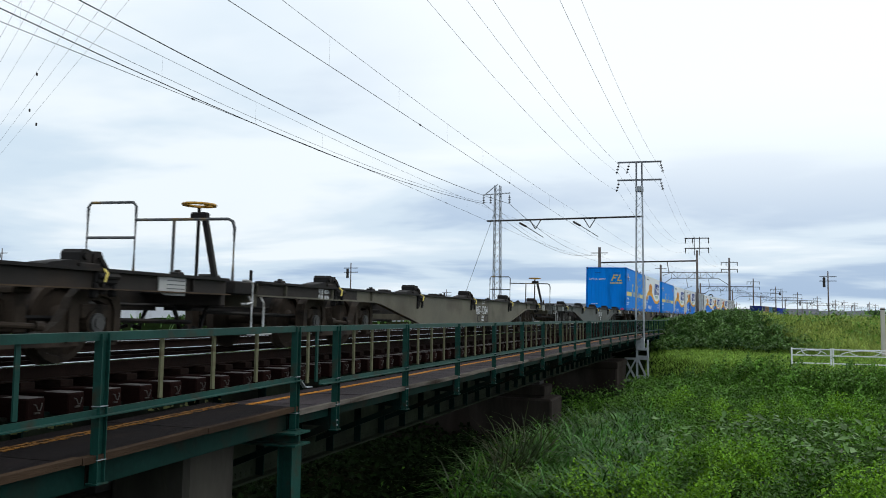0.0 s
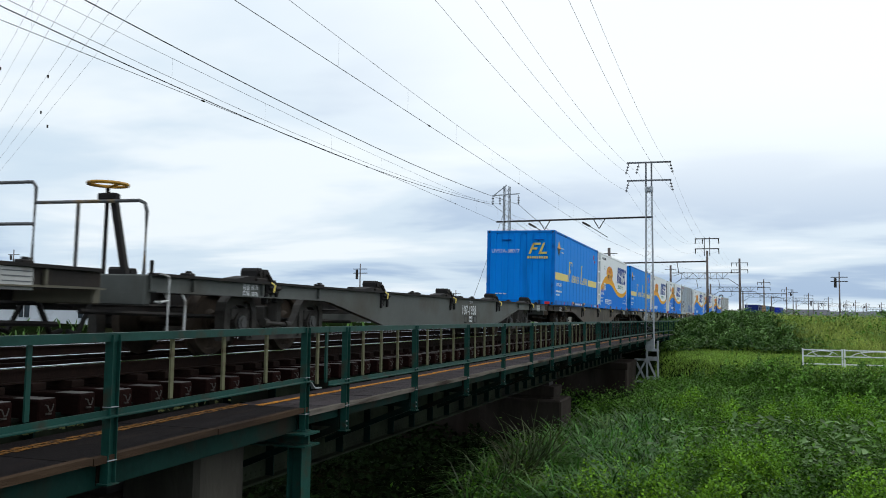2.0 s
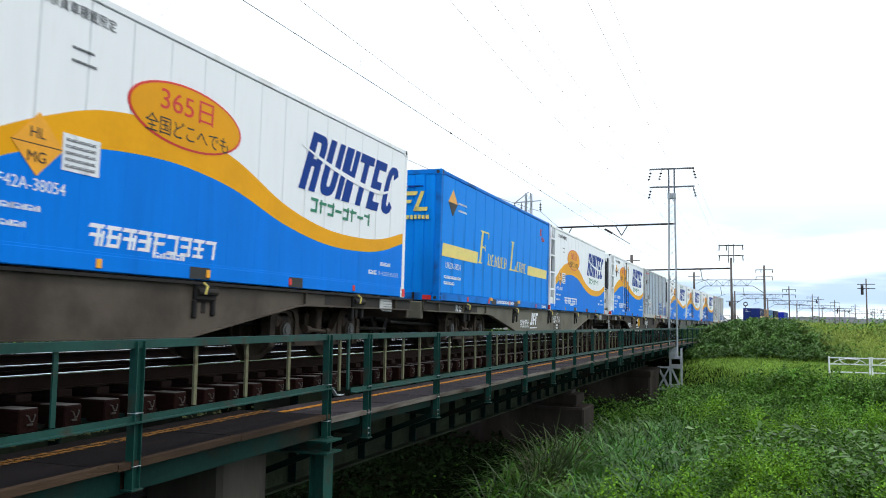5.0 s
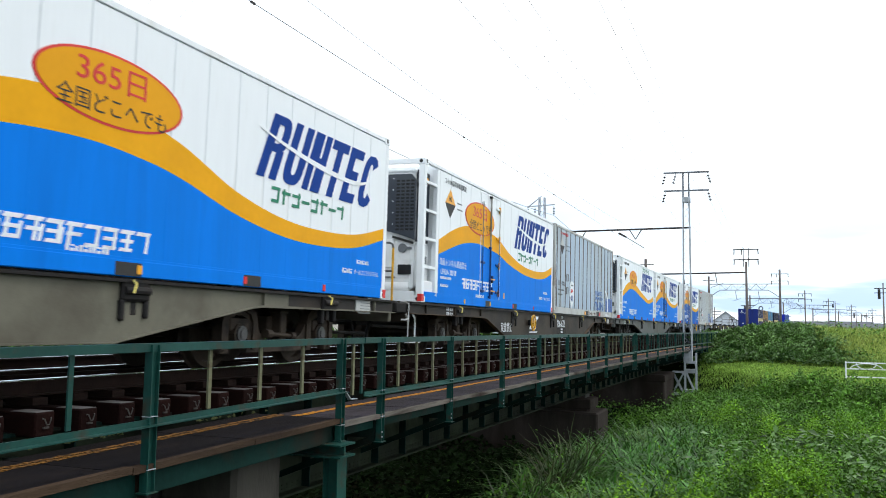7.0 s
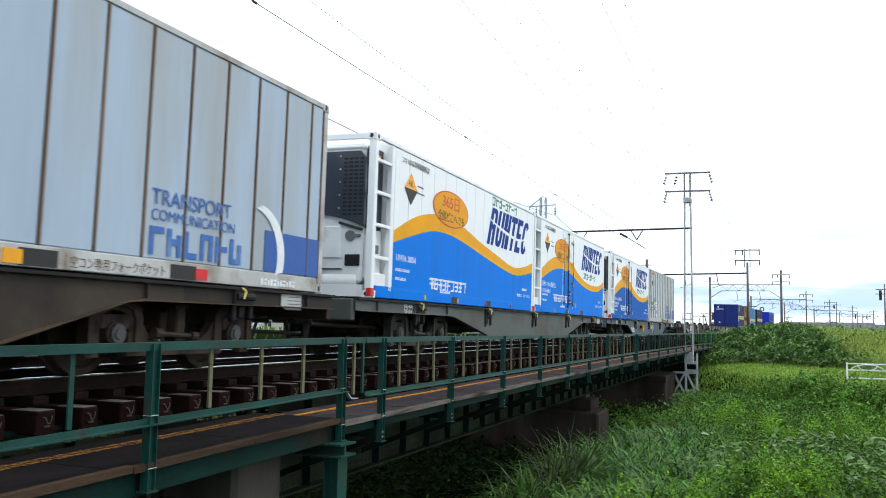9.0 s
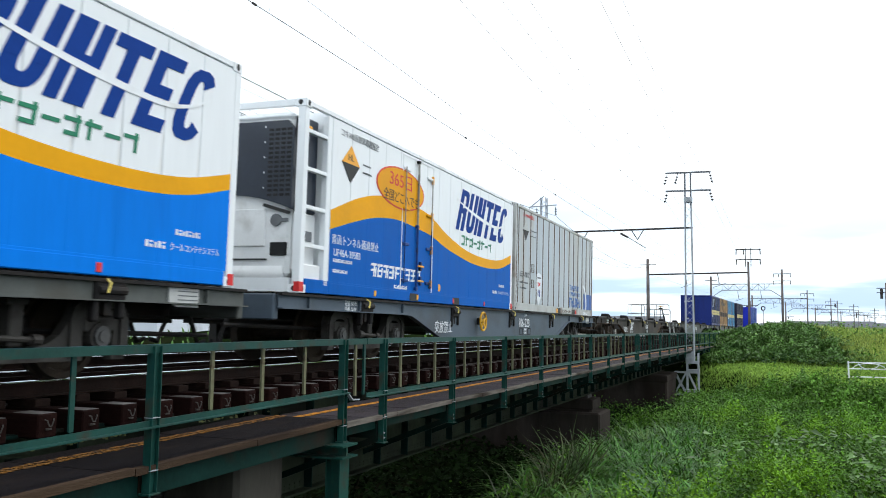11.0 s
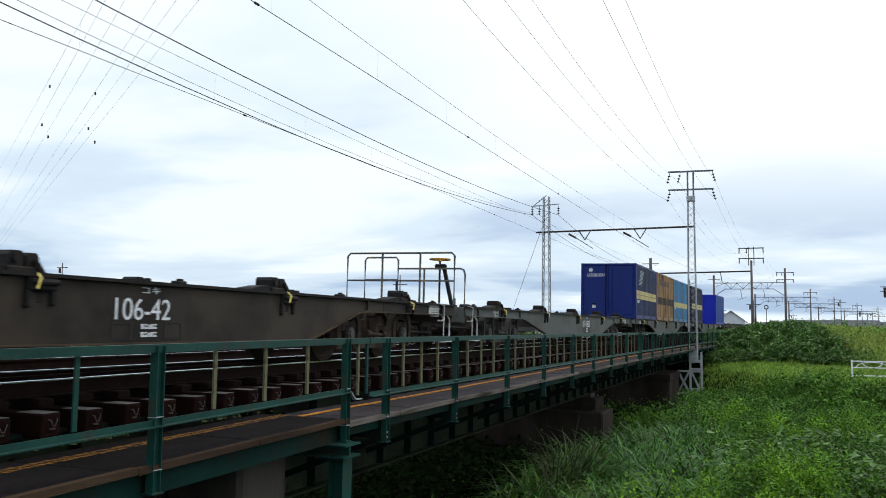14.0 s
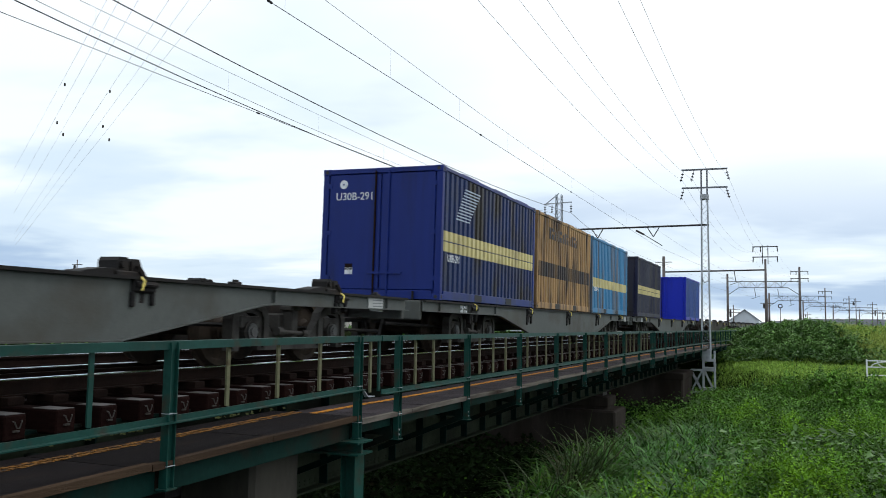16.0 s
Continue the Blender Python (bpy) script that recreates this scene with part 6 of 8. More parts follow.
def silver_container(number, paint):
    L, Wd, H = 9.41, 2.49, 2.65
    c = thing("freight_container", "silver ribbed container with rusty seams and a blue mark", "container", "freight containers")
    h = Wd / 2
    core(c, L, Wd, H, paint, 0.02)
    frame_parts(c, L, Wd, H, P["sg_rail"], rail=0.20)
    x0, x1 = -L / 2 + 0.13, L / 2 - 0.13
    seams = [x0, -4.42, -3.97] + [-3.32 + 0.632 * k for k in range(13)] + [x1]
    for a, b in zip(seams, seams[1:]):
        bm = fresh()
        box(bm, a + 0.02, b - 0.02, -h + 0.008, -h + 0.02, 0.21, H - 0.095, 0.004)
        part("wall_panel", bm, paint, c)
    for x in seams:
        bm = fresh()
        box(bm, x - 0.011, x + 0.011, -h - 0.004, -h + 0.02, 0.205, H - 0.09, 0.003)
        part("seam_rib", bm, P["sg_rib"], c)
        bm = fresh()
        box(bm, x + 0.011, x + 0.030, -h + 0.002, -h + 0.02, 0.205, H - 0.09, 0.003)
        part("rust_edge", bm, P["sg_rust"], c)
    Y = -h + 0.003
    bm = fresh()
    mark(bm, rect(L / 2 - 1.45, L / 2 - 0.14, 0.215, 0.72), Y)
    part("corner_block", bm, P["sg_blue"], c, "blue block")
    bm = fresh()
    cx, cz = L / 2 - 1.62, 0.40
    a = [(cx + 0.62 * math.cos(t), cz + 0.62 * math.sin(t)) for t in [-0.30 + 1.75 * i / 14 for i in range(15)]]
    b = [(cx - 0.10 + 0.56 * math.cos(t), cz - 0.02 + 0.58 * math.sin(t)) for t in [1.45 - 1.80 * i / 14 for i in range(15)]]
    mark(bm, a + b, Y - 0.004)
    part("crescent", bm, P["pale"], c, "white crescent")
    for words, z, k in (("TRANSPORT", 0.76, 1.0), ("COMMUNICATION", 0.60, 1.0)):
        lettering(words, P["sg_faded"], c, pose(1.20, Y - 0.007, z) @ Matrix.Diagonal((k, 1, 1, 1)) @ SIDE)
    for z, hh, w0, m in ((0.245, 0.29, 1.5, 6),):   # wordmark lines as plain strokes
        for i in range(m):
            bm = fresh()
            w = 1.62 / m
            x = 1.20 + w * i
            mark(bm, rect(x, x + w * 0.24, z, z + hh), Y - 0.003)
            mark(bm, rect(x + w * 0.24, x + w * 0.80, z + hh * (0.78, 0.42, 0.0)[i % 3], z + hh * (1.0, 0.64, 0.22)[i % 3]), Y - 0.003)
            if i % 2:
                mark(bm, rect(x + w * 0.56, x + w * 0.80, z, z + hh * 0.8), Y - 0.003)
            part("wordmark_stroke", bm, P["sg_faded"], c)
    hazard_diamond(c, Y - 0.002, -3.80, 2.06, 0.27, False)
    bm = fresh()
    mark(bm, [(-4.07, 2.065), (-3.53, 2.065), (-3.80, 2.33)], Y - 0.002)
    part("sign_upper", bm, P["sg_rail"], c, "bleached upper half of the sign")
    lettering("コキ50000 積載禁止", P["red"], c, pose(-4.10, Y - 0.006, 2.40) @ Matrix.Diagonal((0.95, 1, 0.8, 1)) @ SIDE)
    lettering(number, P["mark_grey"], c, pose(-4.28, Y - 0.006, 0.86) @ Matrix.Diagonal((0.68, 1, 0.8, 1)) @ SIDE)
    small_marks(c, Y - 0.003, [(-4.28, -3.55, 0.70, 0.74), (-4.28, -3.7, 0.56, 0.60), (-3.30, -2.75, 2.09, 2.11), (-3.30, -2.85, 1.95, 1.97)], P["mark_grey"])
    bm = fresh()
    sx, sz = -2.45, 0.66
    mark(bm, [(sx - 0.26, sz + 0.34), (sx - 0.28, sz), (sx - 0.2, sz - 0.28), (sx, sz - 0.48), (sx + 0.2, sz - 0.28), (sx + 0.28, sz), (sx + 0.26, sz + 0.34), (sx, sz + 0.40)], Y - 0.002)
    part("badge", bm, P["pale"], c, "pale shield badge")
    for a, b, z0, z1, paint in ((-0.12, -0.05, 0.02, 0.14, "red"), (-0.11, -0.05, -0.24, -0.06, "navy_mark"), (0.05, 0.11, -0.24, -0.06, "navy_mark"), (-0.17, 0.17, 0.24, 0.28, "mark_grey"), (0.0, 0.12, 0.05, 0.13, "red")):
        bm = fresh()
        mark(bm, rect(sx + a, sx + b, sz + z0, sz + z1), Y - 0.006)
        part("badge_mark", bm, P[paint], c)
    for z in (0.62, 1.02):
        bm = fresh()
        for s in (rect(-3.24, -3.02, z, z + 0.012), rect(-3.24, -3.02, z + 0.20, z + 0.212), rect(-3.24, -3.228, z, z + 0.21), rect(-3.032, -3.02, z, z + 0.21)):
            mark(bm, s, Y - 0.012, 0.012)
        part("placard_frame", bm, P["sg_rib"], c)
    pockets(c, -h, (-0.15, 1.75), P["sg_rail"], 0.42, 0.19)
    bm = fresh()
    box(bm, 0.15, 1.5, -h - 0.006, -h + 0.01, 0.02, 0.17)
    part("notice_plate", bm, P["sg_rail"], c, "off-white plate with a brown notice")
    lettering("空コン専用フォークポケット", P["sg_rib"], c, pose(0.19, -h - 0.0075, 0.045) @ Matrix.Diagonal((0.70, 1, 0.85, 1)) @ SIDE)
    for x in (-0.42, 2.05):
        bm = fresh()
        box(bm, x - 0.1, x + 0.1, -h - 0.01, -h + 0.01, 0.03, 0.15)
        part("marker", bm, P["amber"] if x < 0 else P["red"], c)
    small_marks(c, -h - 0.002, [(3.2, 4.0, 0.04, 0.12)], P["pale"])
    return c


def corrugated_container(label, paint, side, band, number="", L=6.058, H=2.47, emblem=False, stripe="cream_band"):
    Wd = 2.49
    c = thing("freight_container", label, "container", "freight containers")
    h = Wd / 2
    core(c, L, Wd, H, paint, 0.05)
    frame_parts(c, L, Wd, H, paint, rail=0.17)
    # folded side sheet
    n = 24
    x0, x1 = -L / 2 + 0.12, L / 2 - 0.12
    w = (x1 - x0) / n
    prof = []
    for i in range(n):
        x = x0 + w * i
        prof += [(x, -h + 0.045), (x + w * 0.30, -h + 0.045), (x + w * 0.42, -h + 0.010), (x + w * 0.88, -h + 0.010)]
    prof.append((x1, -h + 0.045))

    def sheet(z0, z1, mat, name, out=0.0):
        bm = fresh()
        a = [bm.verts.new((x, y - out, z0)) for x, y in prof]
        b = [bm.verts.new((x, y - out, z1)) for x, y in prof]
        for i in range(len(prof) - 1):
            bm.faces.new((a[i], a[i + 1], b[i + 1], b[i]))
        me = bpy.data.meshes.new(name)
        bm.to_mesh(me)
        bm.free()
        me.materials.append(mat)
        return part(name, me, None, c)

    sheet(0.17, H - 0.09, side, "side_sheet")
    for z0, z1 in band:
        sheet(z0, z1, P[stripe], "band", 0.004)
    # end doors with lock rods
    X = -L / 2 + 0.05
    for y0, y1 in ((-h + 0.14, -0.01), (0.01, h - 0.14)):
        bm = fresh()
        box(bm, X - 0.035, X, y0, y1, 0.18, H - 0.11, 0.012)
        d = part("door", bm, paint, c)
        for k in ((0.16,) if y0 < 0 else (0.1,)):
            bm = fresh()
            yy = y1 - k if y0 < 0 else y0 + k
            bar(bm, (X - 0.055, yy, 0.08), (X - 0.055, yy, H - 0.06), 0.02, 8)
            part("lock_rod", bm, paint if y0 < 0 else M["rust"], d)
            bm = fresh()
            box(bm, X - 0.075, X - 0.045, yy - 0.30, yy + 0.12, 0.47, 0.51)
            part("lock_handle", bm, paint, d)
        for z in (0.35, 1.2, 2.1):
            bm = fresh()
            yy = y0 if y0 < 0 else y1
            box(bm, X - 0.05, X - 0.02, yy - 0.06, yy + 0.06, z, z + 0.09)
            part("hinge", bm, paint, d)
    XF = X - 0.036
    if number:
        lettering(number, P["pale"], c, pose(XF - 0.004, h - 0.28, 1.87) @ Matrix.Diagonal((1, 0.80, 0.82, 1)) @ END)
        lettering(number, P["pale"], c, pose(-L / 2 + 0.32, -h + 0.002, 0.72) @ Matrix.Diagonal((0.62, 1, 0.8, 1)) @ SIDE)
    if stripe == "dark_band":                                     # worn row of dark characters too faded to read
        small_marks(c, -h + 0.008, [(-1.9, 1.2, 1.86, 2.16)], P["dark_band"], "worn_marking")
    if emblem:
        bm = fresh()
        for i in range(18):
            a0, a1 = 6.28319 * i / 18, 6.28319 * (i + 1) / 18
            bm.faces.new([bm.verts.new((XF - 0.003, 0.80 + r * math.cos(a), 2.17 + r * math.sin(a))) for r, a in ((0.02, a0), (0.085, a0), (0.085, a1), (0.02, a1))])
        part("emblem", bm, P["pale"], c, "round white emblem")
        for y, z, hh, mt in ((0.64, 0.52, 0.07, P["pale"]), (0.64, 0.60, 0.06, M["rust"])):
            bm = fresh()
            box(bm, XF - 0.004, XF, y - 0.08, y + 0.08, z - 0.06, z + hh)
            part("data_plate", bm, mt, c)
        for k in range(11):                                       # worn slanted marking on the upper side
            bm = fresh()
            z = 1.55 + 0.062 * k
            mark(bm, rect(-L / 2 + 0.72 + 0.045 * k, -L / 2 + 1.45 + 0.06 * k, z, z + 0.025, 0.02), -h + 0.008)
            part("worn_marking", bm, P["sg"], c)
    pockets(c, -h, (-1.0, 1.0), paint, 0.42, 0.18)
    for k, x in enumerate((-1.5, 0.4, 2.0)):                      # roof bows showing over the edge
        bm = fresh()
        box(bm, x - 0.45, x + 0.45, -h + 0.02, h - 0.02, H - 0.03, H + 0.015, 0.006)
        part("roof_panel", bm, paint, c)
    return c


# ---- wagons: local origin on the rail top in the middle; the railed platform is at the +x end
SHARED = {}


def shared(name, mat, build, smooth=False):
    key = (name, mat.name)
    if key not in SHARED:
        bm = fresh()
        build(bm)
        SHARED[key] = mesh_of(name, bm, mat, smooth)
    return SHARED[key]


HALF = 10.12                      # half length of the frame


def belly(foot):
    """Lower edge of the sill; foot: where the deep middle part begins to rise."""
    half = [(foot, 0.36), (6.0, 0.745), (6.25, 0.765), (HALF, 0.775)]
    return [(-x, z) for x, z in half[::-1]] + half


def sill_shape(bm, foot):
    slab(bm, [(-HALF, DECK_Z - 0.02)] + belly(foot) + [(HALF, DECK_Z - 0.02)], -1.235, -1.222)


def sill_flange(bm, foot):
    """The bottom flange that follows the belly, as one bent strip."""
    rows = [[bm.verts.new((x, y, zz + dz)) for y, dz in ((-1.305, -0.007), (-1.205, -0.007), (-1.205, 0.007), (-1.305, 0.007))] for x, zz in belly(foot)]
    for a, b in zip(rows, rows[1:]):
        for k in range(4):
            bm.faces.new((a[k], b[k], b[(k + 1) % 4], a[(k + 1) % 4]))
    bm.faces.new(rows[0])
    bm.faces.new(rows[-1][::-1])


def wheelset_mesh(bm):
    """Axle and both wheels, turned in one piece."""
    half = [(0.0, 0.07), (0.44, 0.075), (0.465, 0.13), (0.478, 0.458), (0.508, 0.458), (0.520, 0.432), (0.625, 0.425), (0.625, 0.36), (0.575, 0.34), (0.585, 0.17), (0.63, 0.13), (0.66, 0.13), (0.66, 0.07), (0.90, 0.07)]
    prof = [(-y, r) for y, r in half[:0:-1]] + half
    n = 24
    rings = [[bm.verts.new((r * math.cos(6.28319 * k / n), y, r * math.sin(6.28319 * k / n))) for k in range(n)] for y, r in prof]
    for a, b in zip(rings, rings[1:]):
        for k in range(n):
            bm.faces.new((a[k], b[k], b[(k + 1) % n], a[(k + 1) % n]))
    bm.faces.new(rings[0])
    bm.faces.new(rings[-1][::-1])


def bogie_frame(bm):
    """Cast side frames: an arch over each axle box, swept down to a low beam with the bolster post on it."""
    half = [(1.33, 0.20), (1.35, 0.58), (1.31, 0.69), (1.22, 0.765), (1.09, 0.795), (0.87, 0.795), (0.75, 0.765), (0.66, 0.68), (0.60, 0.56), (0.50, 0.44), (0.36, 0.36), (0.20, 0.33)]
    window = [(0.78, 0.20), (0.77, 0.54), (0.82, 0.625), (0.90, 0.655), (1.04, 0.655), (1.12, 0.625), (1.17, 0.54), (1.16, 0.20)]
    outline = [(-x, z) for x, z in half] + half[::-1] + window[::-1] + [(-x, z) for x, z in window]
    for sy in (-1, 1):
        y = sy * 0.97
        slab(bm, outline, y - 0.055, y + 0.055)
        for sx in (-0.97, 0.97):                                  # raised rim of each arch
            rim = [(sx + 0.37 * a, z) for a, z in ((-1, 0.24), (-1, 0.58), (-0.9, 0.69), (-0.66, 0.765), (-0.32, 0.79), (0.32, 0.79), (0.66, 0.765), (0.9, 0.69), (1, 0.58), (1, 0.24))]
            inner = [(sx + 0.27 * a, z) for a, z in ((1, 0.24), (1, 0.57), (0.8, 0.67), (0.4, 0.70), (-0.4, 0.70), (-0.8, 0.67), (-1, 0.57), (-1, 0.24))]
            slab(bm, rim + inner, y + sy * 0.056, y + sy * 0.085)
        box(bm, -0.075, 0.075, y - 0.085, y + 0.085, 0.34, 0.745, 0.015)
        box(bm, -0.115, 0.115, y - 0.09, y + 0.09, 0.70, 0.76, 0.01)
        bar(bm, (-0.40, y + sy * 0.10, 0.43), (0.20, y + sy * 0.10, 0.40), 0.028, 8)
        bar(bm, (-0.46, y + sy * 0.10, 0.435), (-0.34, y + sy * 0.10, 0.425), 0.06, 10)
        bar(bm, (0.14, y + sy * 0.10, 0.405), (0.24, y + sy * 0.10, 0.40), 0.05, 10)
    box(bm, -0.16, 0.16, -0.92, 0.92, 0.44, 0.66, 0.02)


def bearing(bm):
    for sy in (-1,):
        bar(bm, (0, sy * 0.86, 0), (0, sy * 1.06, 0), 0.135, 12)
        box(bm, -0.20, 0.20, sy * 0.96 - 0.08, sy * 0.96 + 0.08, 0.04, 0.19, 0.015)


def twistlock(bm):
    """A folding lock: a low ramp and a twin-lobed cone block with its latch."""
    slab(bm, [(-0.50, 0.0), (-0.44, 0.035), (-0.16, 0.075), (-0.06, 0.075), (-0.06, 0.0)], -0.13, 0.11)
    box(bm, -0.08, 0.30, -0.16, 0.14, 0.0, 0.055, 0.012)
    slab(bm, [(-0.05, 0.05), (-0.05, 0.15), (-0.02, 0.185), (0.08, 0.185), (0.10, 0.15), (0.10, 0.05)], -0.13, 0.11)
    slab(bm, [(0.135, 0.05), (0.135, 0.15), (0.155, 0.175), (0.235, 0.175), (0.265, 0.13), (0.265, 0.05)], -0.13, 0.11)
    bar(bm, (0.02, -0.155, 0.12), (0.02, 0.13, 0.12), 0.04, 8)
    flat(bm, (0.20, -0.15, 0.12), (0.30, -0.20, -0.06), 0.035, 0.035)


def lock_gear(bm):
    """Hanging bracket of a folding lock on the sill: a block with two short legs and a tongue."""
    box(bm, -0.16, 0.16, -1.34, -1.24, -0.17, -0.015, 0.02)
    box(bm, -0.17, -0.11, -1.33, -1.24, -0.31, -0.15, 0.015)
    box(bm, 0.10, 0.16, -1.33, -1.24, -0.29, -0.15, 0.015)
    box(bm, -0.035, 0.035, -1.30, -1.24, -0.27, -0.15, 0.008)
    bar(bm, (-0.14, -1.345, -0.09), (0.14, -1.345, -0.09), 0.03, 8)


def railing(kind):
    """Lines of the tube railing across one end: a hoop with a lower open rail, or a high rail."""
    z = DECK_Z - 0.03
    if kind == "hoop":
        x = -HALF + 0.02
        return [[(x, 1.20, z), (x, 1.20, z + 0.98), (x, 1.15, z + 1.04), (x, 0.46, z + 1.04), (x, 0.41, z + 0.98), (x, 0.41, z)],
                [(x, 1.20, z + 0.56), (x, 0.41, z + 0.56)],
                [(x, 0.41, z + 0.80), (x, -1.02, z + 0.80), (x, -1.09, z + 0.77), (x, -1.12, z + 0.68), (x, -1.12, z)],
                [(x, -0.20, z + 0.80), (x, -0.20, z)]]
    if kind == "low":
        x = -HALF + 0.02
        return [[(x, 0.90, z), (x, 0.90, z + 1.02), (x, 0.84, z + 1.06), (x, -0.82, z + 1.06), (x, -0.87, z + 1.03), (x, -0.885, z + 0.97)],
                [(x, 0.90, z + 0.56), (x, -0.885, z + 0.56)], [(x, -0.885, z + 0.97), (x, -0.885, z)]]
    x = HALF - 0.05
    return [[(x, 1.22, z), (x, 1.22, z + 1.00), (x, 1.16, z + 1.06), (x, -1.10, z + 1.06), (x, -1.16, z + 1.00), (x, -1.16, z)],
            [(x, 1.22, z + 0.50), (x, -1.16, z + 0.50)], [(x, 0.42, z), (x, 0.42, z + 1.06)], [(x, -0.42, z), (x, -0.42, z + 1.06)]]


def flat_wagon(label, paint, number, empty, rails=(), logo=False, along_by=0.0, nose=0.0, steps=()):
    w = thing("container_wagon", label, "wagon", "container wagons")
    foot = 4.6 if paint in (P["dusty"], P["bluegrey"], P["sooty"]) else 3.75
    for sy in (1, -1):
        me = shared("side_sill", paint, lambda bm: sill_shape(bm, foot))
        sill = part("side_sill", me, None, w, at=Matrix.Diagonal((1, sy, 1, 1)))
        part("sill_flange", shared("sill_flange", P.get("flange") if paint in (P["sooty"], P["dusty"]) else paint, lambda bm: sill_flange(bm, foot)), None, sill)
    part("deck_frame", shared("deck_frame", P["under"], lambda bm: [box(bm, -HALF, HALF, -0.22, 0.22, 0.55, DECK_Z - 0.05), ] + [box(bm, x - 0.08, x + 0.08, -1.22, 1.22, DECK_Z - 0.22, DECK_Z - 0.05) for x in (-9.9, -8.6, -7.1, -5.6, -3.7, -1.85, 0, 1.85, 3.7, 5.6, 7.1, 8.6, 9.9)]), None, w)
    part("deck_edge", shared("deck_edge", P["under"], lambda bm: [box(bm, -HALF, HALF, sy * 1.24 - 0.05, sy * 1.24 + 0.05, DECK_Z - 0.045, DECK_Z - 0.012) for sy in (-1, 1)]), None, w)
    if paint in (P["olive"], P["dusty"], P["umber"]):                         # brake soot on both ends of the sill
        for sx in (-1, 1):
            part("end_plate", shared("end_plate", P["sooty"], lambda bm: box(bm, 6.9, HALF, -1.2385, -1.2355, 0.79, DECK_Z - 0.05)), None, w, at=Matrix.Diagonal((sx, 1, 1, 1)))
    gear = P["grey_bogie"] if paint in (P["bluegrey"], P["grey"]) else P["bogie"]
    for sx in (-1, 1):
        part("end_beam", shared("end_beam", paint, lambda bm: box(bm, -0.06, 0.06, -1.2, 1.2, DECK_Z - 0.36, DECK_Z - 0.03, 0.015)), None, w, at=pose(sx * HALF, 0, 0))
        cp = part("coupler", shared("coupler", P["under"], lambda bm: [box(bm, 0, 0.42, -0.12, 0.12, -0.12, 0.12, 0.03), box(bm, 0.28, 0.47, -0.2, 0.17, -0.16, 0.16, 0.05)]), None, w, at=pose(sx * (HALF + 0.02), 0, 0.80, 0, 0, 0 if sx > 0 else 180))
        part("air_hose", shared("air_hose", P["under"], lambda bm: [tube(bm, [(0, y, -0.15), (0.12, y, -0.35), (0.25, y + 0.05, -0.50), (0.40, y + 0.05, -0.46)], 0.03, 6) for y in (-0.45, 0.5)]), None, cp)
        b = part("bogie", shared("bogie", gear, bogie_frame), None, w, at=pose(sx * 7.1, 0, 0))
        for ax in (-0.97, 0.97):
            WHEELS.append((part("wheelset", shared("wheelset", P["bogie"], wheelset_mesh), None, b, "dusty steel wheelset", at=pose(ax, 0, 0.43)), ax))
            for turn in (0, 180):
                part("axle_box", shared("axle_box", gear, bearing), None, b, at=pose(ax, 0, 0.43, 0, 0, turn))
                part("bearing_cap", shared("bearing_cap", P["cap"], lambda bm: [bar(bm, (0, -1.06, 0), (0, -1.09, 0), 0.10, 12), bar(bm, (0, -1.09, 0), (0, -1.105, 0), 0.06, 8)]), None, b, at=pose(ax, 0, 0.43, 0, 0, turn))
            part("brake_shoe", shared("brake_shoe", P["under"], lambda bm: [box(bm, -0.06, 0.06, sy * 0.57 - 0.05, sy * 0.57 + 0.05, -0.15, 0.16, 0.02) for sy in (-1, 1)]), None, b, at=pose(ax * 0.5, 0, 0.45))
        part("brake_pull", shared("brake_pull", P["under"], lambda bm: [bar(bm, (-3.5, -0.75, 0.55), (3.0, -0.75, 0.42), 0.03), bar(bm, (-3.5, -0.45, 0.62), (3.0, -0.5, 0.62), 0.025)]), None, b)
    part("air_tank", shared("air_tank", P["under"], lambda bm: [bar(bm, (-1.2, -0.7, 0.48), (0.9, -0.7, 0.48), 0.19, 14), box(bm, 1.2, 1.9, -1.0, -0.5, 0.36, 0.78, 0.03), bar(bm, (-4, -0.95, 0.7), (4, -0.95, 0.7), 0.025)]), None, w)
    for x in (-7.9, -4.0, -0.1, 3.8, 7.7):
        for sy in (-1, 1):
            if empty:
                part("twistlock", shared("twistlock", P["under"], twistlock), None, w, at=pose(x, sy * 1.06, DECK_Z - 0.02) @ Matrix.Diagonal((1, -sy, 1, 1)))
        part("lock_gear", shared("lock_gear", P["under"], lock_gear), None, w, at=pose(x + 0.25, 0.06, DECK_Z) @ Matrix.Diagonal((1, 1, 1, 1) if empty else (1.25, 1, 1.35, 1)))
        part("lock_lever", shared("lock_lever", P["yellow"], lambda bm: tube(bm, [(0, -1.30, -0.02), (-0.05, -1.39, -0.06), (-0.08, -1.39, -0.15)], 0.012, 6)), None, w, "yellow lock lever", at=pose(x + 0.18, 0.02, DECK_Z))
    for x in (-9.3, -6.0, -2.0, 2.1, 5.7, 9.3):
        part("small_bracket", shared("small_bracket", P["under"], lambda bm: [box(bm, -0.07, 0.07, -0.06, 0.06, 0, 0.045, 0.012), box(bm, -0.02, 0.05, -0.03, 0.03, 0.04, 0.07, 0.01)]), None, w, at=pose(x, -1.1, DECK_Z - 0.02))
